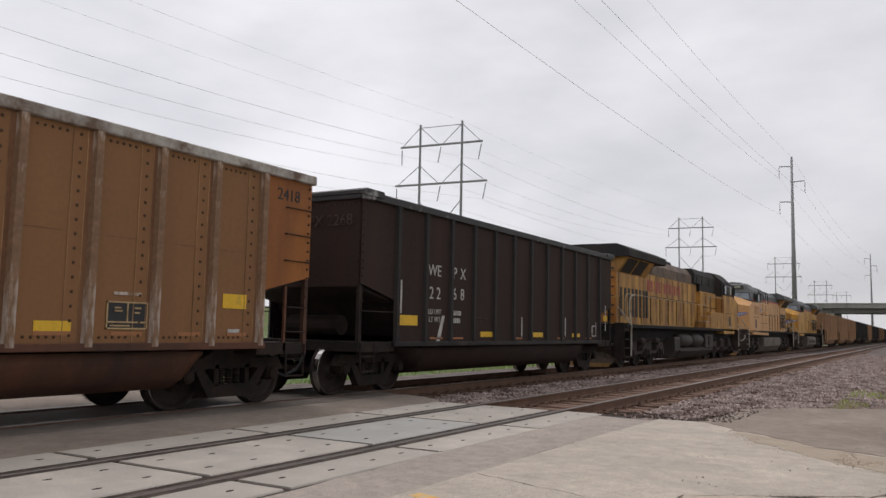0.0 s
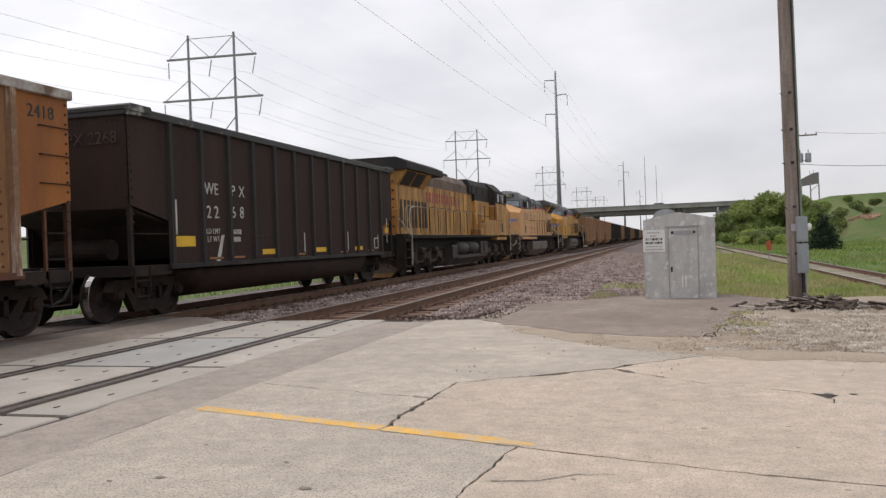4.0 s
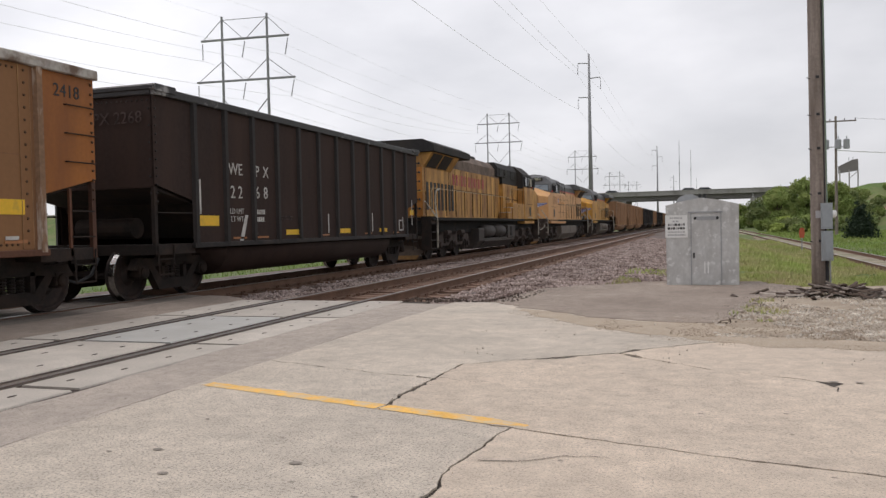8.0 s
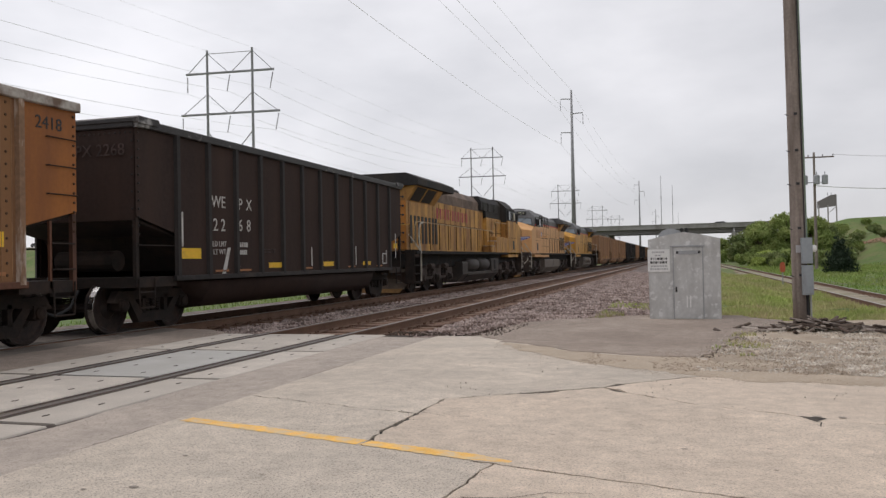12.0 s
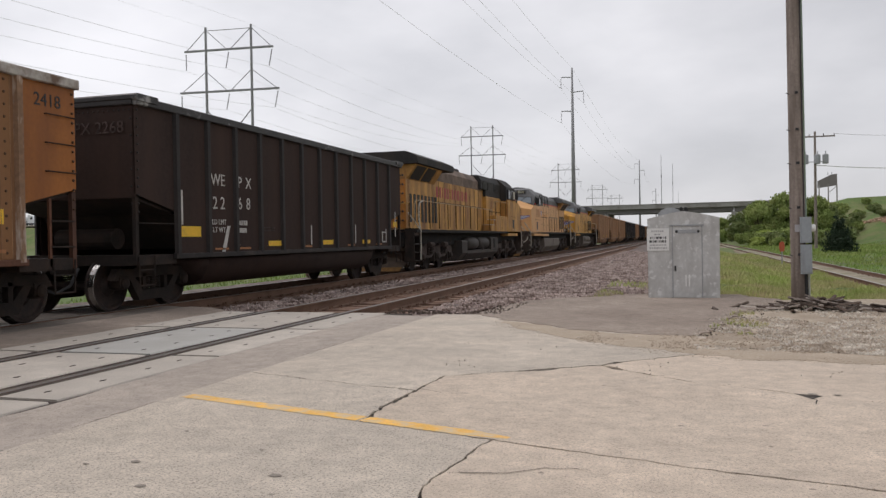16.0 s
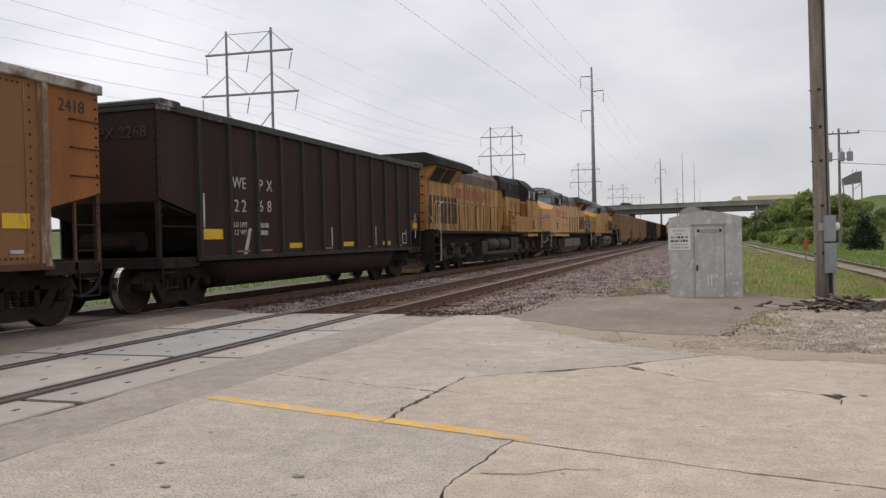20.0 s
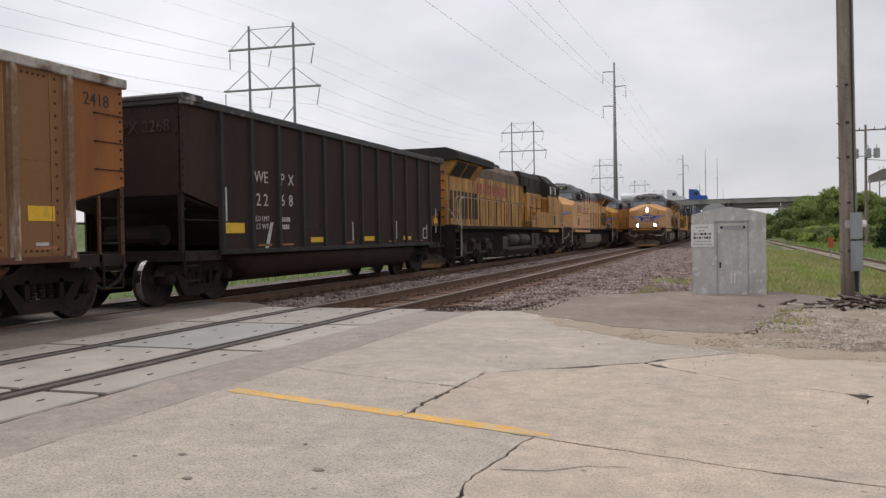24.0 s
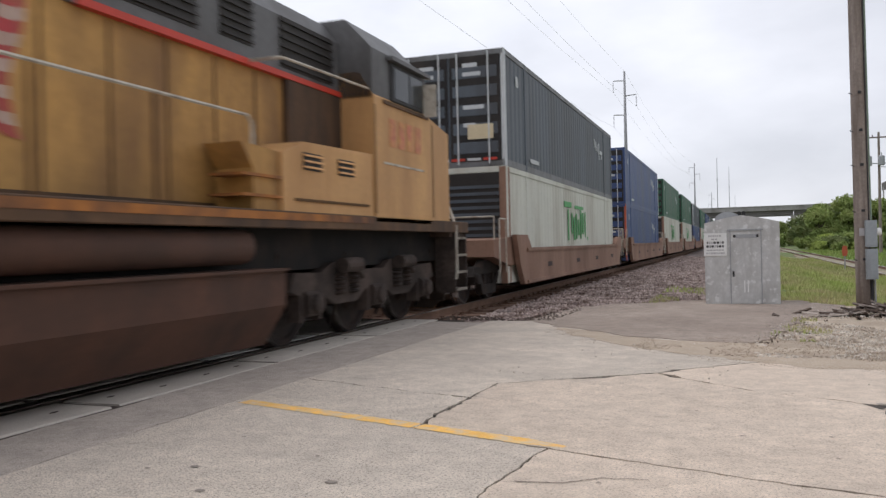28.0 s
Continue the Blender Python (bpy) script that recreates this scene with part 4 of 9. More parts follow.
# yellow line: two strokes of worn paint
yl = thing("road_marking", "worn yellow painted line on concrete", "road marking", kind="structure")
for (x0, y0), (x1, y1), z in (((-3.70, 5.445), (-2.045, 4.975), 0.0045), ((-2.02, 4.965), (-0.98, 4.665), 0.0055)):
    bm = bmesh.new()
    d = Vector((x1 - x0, y1 - y0)).normalized()
    k, rng = 40, random.Random(7)
    top, bot = [], []
    for i in range(k + 1):
        f = i / k
        w = 0.07 * (1 - 2.6 * max(0, f - 0.75) * (1 if x1 > -1 else 0)) + rng.uniform(-0.007, 0.007)
        px, py = x0 + (x1 - x0) * f, y0 + (y1 - y0) * f
        top.append(bm.verts.new((px - d.y * w, py + d.x * w, z)))
        bot.append(bm.verts.new((px + d.y * w, py - d.x * w, z)))
    for i in range(k):
        bm.faces.new((bot[i], bot[i + 1], top[i + 1], top[i]))
    part("stripe", bm, "yellow_line", yl)

sheet("pavement_apron", [(-3.1, 12.25), (-2.95, 13.6), (-2.75, 15.1), (-1.7, 16.0), (-0.6, 17.0), (1.0, 16.8), (1.75, 15.6), (1.1, 13.6), (0.72, 12.3), (0.45, 10.9), (0.22, 9.95), (-0.7, 10.05), (-1.44, 10.5), (-2.3, 11.35)], -0.4, 0.006, "asphalt_old", "dark worn asphalt apron before the equipment shed", 0.2, seed=3)
sheet("pavement_shoulder", [(-3.3, 12.2), (-2.3, 14.9), (-1.4, 16.3), (-0.5, 17.2), (0.55, 17.0), (0.75, 24), (0.9, 60), (1.6, 160), (2.0, 400), (-3.4, 400), (-3.4, 60)], -0.6, -0.20, "ballast", "spread ballast and grit beside the main track", 0.25, seed=9)
sheet("pavement_gravel", [(0.15, 8.6), (1.6, 8.35), (14, 7.8), (14, 13.0), (6, 14.6), (3.4, 15.9), (1.2, 15.4), (0.3, 12.8), (0.1, 10.8)], -0.5, -0.009, "gravel", "pale gravel and dirt beside the pavement", 0.2, seed=5)
stones("gravel_stones", 0.1, 6.0, 8.6, 15.5, lambda x, y: -0.012 if y < 15.3 - 0.3 * (x - 1) and y > 8.75 - 0.05 * x and x > 0.15 + 0.22 * max(0, y - 10.6) and noise.noise((x * 0.9, y * 0.9, 2)) > -0.28 else None, 14000, 0.025, "gravel_stone", "loose pale gravel stones on brown dirt", 8)
stones("dirt_grit", -1.6, 1.6, 8.5, 11.0, lambda x, y: 0.004 if math.hypot((x - 0.35) / 1.7, (y - 9.55) / 1.0) < 0.75 + 0.55 * noise.noise((x * 1.3, y * 1.3, 6)) and noise.noise((x * 3, y * 3, 8)) > -0.2 else None, 5200, 0.008, "grit", "tan grit and dirt drifted over the pavement edge", 21)
stones("bark_grit", 0.15, 1.2, 9.9, 13.6, lambda x, y: 0.0 if abs(x - 0.24 - 0.24 * max(0, y - 10.3)) < 0.20 + 0.55 * noise.noise((x * 3, y * 3, 3)) else None, 600, 0.012, "bark", "dark crumbs of dirt along the asphalt edge", 22)
stones("edge_grit", -4.6, -1.2, 11.6, 14.5, lambda x, y: 0.0 if y > 12.2 and x > -4.7 and abs(y - 12.45 - 0.2 * math.sin(x * 4)) < 0.35 and x < -2.7 or abs(x + 2.9 - 0.05 * y + 0.65) < 0.22 and y > 12.4 else None, 3000, 0.02, "bark", "dark crumbled asphalt and dirt at the edge", 23)

stones("shoulder_stones", -3.3, 0.7, 13.2, 70, lambda x, y: -0.20 if (y > 17.6 or x < -0.35 * (17.6 - y) - 0.55) and x < 0.65 + 0.008 * y else None, 24000, 0.042, "stone", "spread grey and rusty stones beside the track", 14)
# tan dirt washed over the edge of the slabs, and crumbs along the worst cracks
sheet("pavement_drift", [(-2.45, 11.35), (-2.1, 11.1), (-1.44, 10.45), (-0.7, 10.0), (0.2, 9.9), (0.45, 8.9), (1.8, 8.5), (5.0, 8.3), (14, 8.0), (14, 7.55), (5.0, 7.72), (1.9, 8.02), (0.5, 8.15), (-0.5, 8.8), (-1.3, 9.5), (-2.1, 10.5)], -0.1, 0.0022, "drift", "tan dirt and grit washed over the pavement edge", 0.16, seed=12)
EDGE = wobble([(-2.45, 11.35), (-2.1, 10.5), (-1.3, 9.5), (-0.5, 8.8), (0.5, 8.15), (1.9, 8.02), (5.0, 7.72)], 19, 0.1)
stones("drift_grit", -2.7, 5.2, 7.4, 11.5, lambda x, y: 0.002 if min((x - a) ** 2 + (y - b) ** 2 for a, b in EDGE[::4]) < (0.12 + 0.35 * max(0.0, noise.noise((x * 1.5, y * 1.5, 7)))) ** 2 else None, 14000, 0.006, "drift", "tan grit along the edge of the washed dirt", 43)
stones("pebbles", -2.5, 6.0, 7.2, 11.2, lambda x, y: 0.002 if noise.noise((x * 1.2, y * 1.2, 17)) > 0.15 else None, 380, 0.011, "gravel_stone", "scattered pale pebbles on the pavement edge", 44)
CRUMBS = [p for line, lo, hi in ((CR_C, 4.9, 7.6), (CR_D, 5.6, 7.5), (CR_A, 2.6, 4.7), (CR_B2, 3.2, 4.6), (CR_F, 5.9, 6.6)) for p in line if lo < p[1] < hi]
near_crack = lambda x, y: 0.003 if min((x - a) ** 2 + (y - b) ** 2 for a, b in CRUMBS) < (0.035 + 0.06 * max(0.0, noise.noise((x * 2.2, y * 2.2, 4)))) ** 2 else None
stones("crack_crumbs", -3.8, 3.2, 2.6, 7.6, near_crack, 7000, 0.0045, "grit", "crumbs of broken concrete along the cracks", 41)
stones("crack_dirt_crumbs", -2.3, 0.4, 4.8, 7.7, near_crack, 1500, 0.0045, "crack", "dark dirt crumbs in the wide cracks", 42)
# dark pits and stains in the concrete
for i, (x, y, r) in enumerate(((-2.86, 3.72, 0.05), (-1.98, 3.66, 0.06), (-3.1, 3.62, 0.03), (-2.55, 3.35, 0.05), (-0.95, 6.9, 0.035), (0.93, 6.42, 0.06), (1.1, 6.42, 0.05), (0.0, 5.2, 0.03), (-1.6, 3.0, 0.04), (-2.3, 4.1, 0.025), (-1.2, 8.7, 0.03), (-0.7, 8.9, 0.03), (-2.1, 9.6, 0.035), (-3.0, 4.4, 0.03), (-0.3, 5.9, 0.025), (0.5, 5.3, 0.03))):
    bm = bmesh.new()
    poly(bm, [(x + 0.6 * r * (1 + 0.5 * noise.noise((k, i, 3))) * math.cos(k * 0.7), y + 0.42 * r * (1 + 0.5 * noise.noise((k, i, 7))) * math.sin(k * 0.7), 0.0062) for k in range(9)])
    part("pit", bm, "stain", pavement)
bm = bmesh.new()
poly(bm, [(0.80, 6.42, 0.0063), (0.90, 6.385, 0.0063), (0.99, 6.36, 0.0063), (0.90, 6.22, 0.0063)])
part("spalled_patch", bm, "crack", pavement)


# ---- freight car parts ----
def freight_truck(parent, y, m="gear_brown", detail=True):
    """A two-axle truck; its wheelsets and side frames are parts of their own."""
    bm = bmesh.new()
    box(bm, -0.6, 0.6, y - 0.22, y + 0.22, 0.45, 0.78, 0.05)
    t = part("truck", bm, "under", parent, "grimy cast steel freight truck")
    for s in (-1, 1):
        bm = bmesh.new()
        x0, x1 = s * 0.93, s * 1.08
        lo, hi = min(x0, x1), max(x0, x1)
        # the frame is a ring: top chord, bottom chord, columns and pedestals
        prism(bm, [(y - 1.15, 0.56), (y - 1.02, 0.76), (y - 0.60, 0.75), (y - 0.38, 0.88), (y + 0.38, 0.88), (y + 0.60, 0.75), (y + 1.02, 0.76), (y + 1.15, 0.56), (y + 0.95, 0.54), (y + 0.50, 0.60), (y - 0.50, 0.60), (y - 0.95, 0.54)], "x", lo, hi)
        prism(bm, [(y - 0.72, 0.56), (y - 0.58, 0.60), (y - 0.36, 0.36), (y + 0.36, 0.36), (y + 0.58, 0.60), (y + 0.72, 0.56), (y + 0.46, 0.17), (y - 0.46, 0.17)], "x", lo, hi)
        for u in (-0.36, 0.28):
            box(bm, lo, hi, y + u, y + u + 0.09, 0.34, 0.66)
        bmesh.ops.recalc_face_normals(bm, faces=bm.faces)
        f = part("side_frame", bm, m, t, "rust-brown cast side frame")
        bm = bmesh.new()
        for u in (-0.16, 0.0, 0.16):
            for k in range(5):
                lathe(bm, (s * 1.0, y + u, 0.37 + 0.045 * k), "z", [(0, 0.055), (0.02, 0.068), (0.04, 0.055)], 8)
        part("spring", bm, "under", f, "coil spring nest")["kind"] = "stuff"
        for u in (-0.89, 0.89):
            bm = bmesh.new()
            box(bm, lo - 0.02, hi + 0.02, y + u - 0.13, y + u + 0.13, 0.42, 0.64, 0.03)
            lathe(bm, (s * 1.10, y + u, 0.5), "x", [(-0.03, 0.11), (0.03, 0.10), (0.05, 0.06)], 12)
            part("axle_box", bm, "under", f, "bearing cap with bolts")
    for u in (-0.89, 0.89):
        wheelset(t, y + u, 0.46)
    return t


def wheelset(parent, y, r):
    bm = bmesh.new()
    rod(bm, (-1.05, y, r), (1.05, y, r), 0.08, seg=10)
    for s in (-1, 1):
        x = s * 0.7175
        lathe(bm, (x, y, r), "x", [(-0.02 * s, 0.12), (-0.03 * s, r * 0.42), (-0.045 * s, r * 0.8), (-0.065 * s, r * 0.86), (-0.07 * s, r + 0.025), (-0.04 * s, r + 0.025), (-0.035 * s, r), (0.085 * s, r - 0.005), (0.085 * s, r * 0.86), (0.05 * s, r * 0.8), (0.03 * s, r * 0.42), (0.1 * s, 0.12), (0.1 * s, 0.0)], 26)
    bmesh.ops.recalc_face_normals(bm, faces=bm.faces)
    w = part("wheelset", bm, "tyre", parent, "rusty steel wheels on an axle")
    for s in (-1, 1):
        bm = bmesh.new()
        x = s * 0.7175
        lathe(bm, (x, y, r), "x", [(-0.045 * s, r * 0.97), (-0.034 * s, r + 0.002), (0.086 * s, r - 0.002), (0.088 * s, r - 0.010)], 26, False)
        bmesh.ops.recalc_face_normals(bm, faces=bm.faces)
        part("wheel_tread", bm, "tread", w, "polished wheel tread")
    return w


def coupler(parent, y, d, z=0.88):
    """A knuckle coupler that sticks out in direction d."""
    bm = bmesh.new()
    box(bm, -0.09, 0.09, min(y, y + d * 0.55), max(y, y + d * 0.55), z - 0.08, z + 0.08, 0.02)
    box(bm, -0.17, 0.15, min(y + d * 0.5, y + d * 0.75), max(y + d * 0.5, y + d * 0.75), z - 0.15, z + 0.15, 0.04)
    c = part("coupler", bm, "under", parent, "rusty knuckle coupler")
    bm = bmesh.new()
    pipe(bm, [(0.35, y, z - 0.1), (0.33, y + d * 0.2, z - 0.4), (0.25, y + d * 0.45, z - 0.52), (0.18, y + d * 0.7, z - 0.42)], 0.028)
    part("air_hose", bm, "frame_dark", c, "black air hose")
    return c


def coal_car(name, label, length, ribs, look_, marks, y, detail=2, dark=False, cut=1.1, pitch=None):
    """A bathtub coal gondola: side sheets with ribs, raised ends, a round-bottomed tub between the trucks."""
    body_m, rib_m, chord_m, tub_m, end_m = look_
    car = thing(name, label, "coal car", "coal cars of the standing train", m=pose(FAR_X, y, 0))
    H, S, W, L = 3.62, 0.98, 1.55, length / 2
    for s in (-1, 1):
        bm = bmesh.new()
        box(bm, s * W - 0.02, s * W + 0.02, -L + cut, L - cut, S, H)
        part("side_sheet", bm, body_m, car, "")
    for e in (-1, 1):
        for s in (-1, 1):
            bm = bmesh.new()
            ring = [(e * (L - cut), 1.78), (e * (L - cut), H), (e * L, H), (e * L, 2.06)]
            prism(bm, ring if e > 0 else ring[::-1], "x", s * W - 0.018, s * W + 0.018)
            part("end_bay", bm, end_m, car, "side sheet of the raised end bay")
        bm = bmesh.new()
        box(bm, -W, W, min(e * L, e * (L - 0.03)), max(e * L, e * (L - 0.03)), 2.0, H)
        slope = bmesh.new()
        prism(slope, [(e * (L - 0.04), 1.98), (e * (L - 0.04), 2.04), (e * (L - cut - 0.02), 1.77), (e * (L - cut - 0.5), 1.16), (e * (L - cut - 0.5), 1.10), (e * (L - cut - 0.02), 1.74)], "x", -W + 0.06, W - 0.06)
        bmesh.ops.recalc_face_normals(slope, faces=slope.faces)
        part("slope_sheet", slope, "under", car, "grimy slope sheet under the end")
        part("end_sheet", bm, end_m if not dark else body_m, car, "end wall")
        # end platform, posts, ladder, brake gear
        gear = tub_m if not dark else "under"
        bm = bmesh.new()
        box(bm, -W, W, min(e * (L - 0.02), e * (L - cut)), max(e * (L - 0.02), e * (L - cut)), S - 0.16, S + 0.02)
        part("end_platform", bm, "under", car, "end sill platform")
        bm = bmesh.new()
        box(bm, -0.22, 0.22, min(e * (L + 0.05), e * (L - cut)), max(e * (L + 0.05), e * (L - cut)), 0.68, 0.81)
        part("draft_sill", bm, "under", car, "centre draft sill")
        for s in (-1, 1):
            bm = bmesh.new()
            box(bm, s * (W - 0.03) - 0.035, s * (W - 0.03) + 0.035, min(e * L, e * (L - 0.08)), max(e * L, e * (L - 0.08)), S - 0.14, 2.02)
            part("corner_post", bm, gear, car, "steel corner post")
            if not dark:
                bm = bmesh.new()
                box(bm, s * (W - 0.02) - 0.02, s * (W - 0.02) + 0.02, min(e * (L - 0.50), e * (L - 0.545)), max(e * (L - 0.50), e * (L - 0.545)), S - 0.1, 1.90)
                part("ladder_post", bm, gear, car, "thin ladder post")
        irons = []
        for s in (-1, 1):
            x = s * (W + 0.02)
            reach = 0.52 if not dark else cut
            for z in (1.17, 1.56) if not dark else (1.56,):
                irons.append(("rung", [(x, e * (L - 0.05), z), (x, e * (L - reach), z)], 0.013))
            if not dark:
                for k in range(3):
                    z = 2.30 + 0.425 * k
                    irons.append(("grab_iron", [(s * (W + 0.01), e * (L - 0.62), z), (s * (W + 0.06), e * (L - 0.60), z), (s * (W + 0.06), e * (L - 0.03), z), (s * (W + 0.01), e * (L - 0.02), z)], 0.011))
            irons.append(("stirrup_step", [(x, e * (L - 0.05), S), (x, e * (L - 0.07), 0.47), (x, e * (L - 0.48), 0.47), (x, e * (L - 0.50), S)], 0.014))
            irons.append(("stirrup_bar", [(x, e * (L - 0.05), 0.74), (x, e * (L - 0.49), 0.74)], 0.012))
        if detail > 1:
            for name_, pts, r in irons:
                bm = bmesh.new()
                pipe(bm, pts, r, 5)
                part(name_, bm, "under", car)
        else:
            bm = bmesh.new()
            for name_, pts, r in irons:
                pipe(bm, pts, r, 4)
            part("ladder", bm, "under", car, "steel grab irons and sill steps")["kind"] = "stuff"
        if dark and detail > 1:
            bm = bmesh.new()
            box(bm, -W - 0.10, W + 0.12, min(e * (L - 0.55), e * (L + 0.07)), max(e * (L - 0.55), e * (L + 0.07)), H + 0.05, H + 0.17, 0.03)
            part("end_cap", bm, chord_m, car, "broad dark cap over the end corner")
        if detail > 1:
            bm = bmesh.new()
            rod(bm, (-0.5, e * (L - 0.55), 1.3), (0.75, e * (L - 0.55), 1.3), 0.19, seg=14)
            part("air_reservoir", bm, "under", car, "brake reservoir cylinder")
        coupler(car, e * (L + 0.0), e)
        freight_truck(car, e * (L - 1.15), "under")
    # top chord
    for s in (-1, 1):
        bm = bmesh.new()
        box(bm, s * W - 0.07, s * W + 0.09 if s > 0 else s * W + 0.07, -L - 0.03, L + 0.03, H - 0.02, H + 0.13, 0.015)
        part("top_chord", bm, chord_m, car, "scuffed top chord")
        bm = bmesh.new()
        box(bm, s * (W + 0.03) - 0.05, s * (W + 0.03) + 0.05, -L + cut - 0.1, L - cut + 0.1, S - 0.07, S + 0.025, 0.01)
        part("side_sill", bm, rib_m if dark else tub_m, car, "side sill")
    for e in (-1, 1):
        bm = bmesh.new()
        box(bm, -W, W, e * L - 0.05, e * L + 0.05, H - 0.02, H + 0.12, 0.015)
        part("end_chord", bm, chord_m, car)
    # ribs
    rib0 = None
    ys = [-L + cut + (2 * L - 2 * cut) * i / (ribs - 1) for i in range(ribs)]
    if pitch:
        ys = [L - cut - pitch * i for i in range(ribs)][::-1]
    for yy in ys:
        for s in (-1, 1):
            if rib0 is None:
                bm = bmesh.new()
                prism(bm, [(-0.075, 0.02), (-0.05, 0.085), (0.05, 0.085), (0.075, 0.02)], "z", S - 0.02, H)
                bmesh.ops.recalc_face_normals(bm, faces=bm.faces)
                rib0 = part("rib", bm, rib_m, car, "pressed steel side rib")
                rib0.matrix_basis = pose(s * W, yy, 0, 0, 0, -90 * s)
            else:
                share("rib", rib0, car, pose(s * W, yy, 0, 0, 0, -90 * s))
    # tub
    a = L - 2.35
    bm = bmesh.new()
    arc = [(W - 0.08, S - 0.1), (W - 0.10, 0.72), (W - 0.22, 0.50), (W - 0.48, 0.36), (W - 0.8, 0.32)]
    ring = arc + [(-x, z) for x, z in arc[::-1]]
    prism(bm, ring, "y", -a, a)
    for e in (-1, 1):
        loft(bm, [[(x, e * a, z) for x, z in ring], [(x * 0.92, e * (a + 0.35), S - 0.1 + (z - S + 0.1) * 0.35) for x, z in ring]])
    bmesh.ops.recalc_face_normals(bm, faces=bm.faces)
    part("tub", bm, tub_m, car, "round-bottomed lower tub", True)
    # load
    bm = bmesh.new()
    n = 16
    g = [[bm.verts.new((x, yy, H - 0.35 + 0.25 * math.cos(x * 1.0) + 0.10 * noise.noise((x * 2, yy, y)))) for x in np.linspace(-W + 0.03, W - 0.03, 7)] for yy in np.linspace(-L + 0.06, L - 0.06, n * 2)]
    for p, q in zip(g, g[1:]):
        for i in range(6):
            bm.faces.new((p[i], p[i + 1], q[i + 1], q[i]))
    part("coal_load", bm, "coal", car, "black coal load", True)
    if detail > 1:
        # rivets along the splice strips, the corner posts and the panel edges
        bm = bmesh.new()
        if not dark:
            for yy in ys:
                for k in range(15):
                    z = S + 0.12 + k * (H - S - 0.22) / 14
                    lathe(bm, (W + 0.026, yy - 0.235, z), "x", [(0, 0.024), (0.014, 0.015)], 6)
            for p, q in zip(ys, ys[1:]):
                for k in range(5):
                    for z in (S + 0.10, H - 0.09):
                        lathe(bm, (W + 0.02, p + 0.18 + (q - p - 0.6) * k / 4, z), "x", [(0, 0.022), (0.014, 0.014)], 6)
        for e in (-1, 1):
            for k in range(13):
                z = 1.75 + k * (H - 1.85) / 12
                lathe(bm, (W + 0.02, e * (L - 0.06), z), "x", [(0, 0.024), (0.02, 0.017)], 6)
                lathe(bm, (0.2 + (W - 0.28) * k / 12, e * (L + 0.002), H - 0.1), "y", [(0, 0.02), (0.016 * e, 0.013)], 6)
                if k % 2:
                    lathe(bm, (W - 0.06, e * (L + 0.002), z), "y", [(0, 0.022), (0.018 * e, 0.015)], 6)
        part("riveting", bm, "car_rivet" if not dark else "rib_black", car, "rows of rivets")["kind"] = "stuff"
        if not dark:
            for yy in ys:
                bm = bmesh.new()
                box(bm, W + 0.02, W + 0.027, yy - 0.325, yy - 0.145, S + 0.04, H - 0.02)
                strip = part("splice_plate", bm, body_m, car, "riveted splice strip")
                for y0 in (yy - 0.336, yy - 0.145):
                    bm = bmesh.new()
                    box(bm, W + 0.02, W + 0.031, y0, y0 + 0.011, S + 0.04, H - 0.02)
                    part("strip_edge", bm, "car_seam", strip)
                bm = bmesh.new()
                box(bm, W + 0.02, W + 0.0235, yy - 0.134, yy - 0.07, S + 0.03, H - 0.02)
                part("weathered_band", bm, "car_smear", car, "red-brown weathered band beside a rib")
            bm = bmesh.new()
            box(bm, W + 0.018, W + 0.0225, ys[0], ys[-1], 2.33, 2.342)
            part("weld_seam", bm, "car_smear", car, "faint weld seam across the panels")
    marks(car, W + 0.024, ys, L)
    return car


def plate(car, name, y0, y1, z0, z1, x, material, label=""):
    bm = bmesh.new()
    box(bm, x, x + 0.006, y0, y1, z0, z1)
    return part(name, bm, material, car, label)


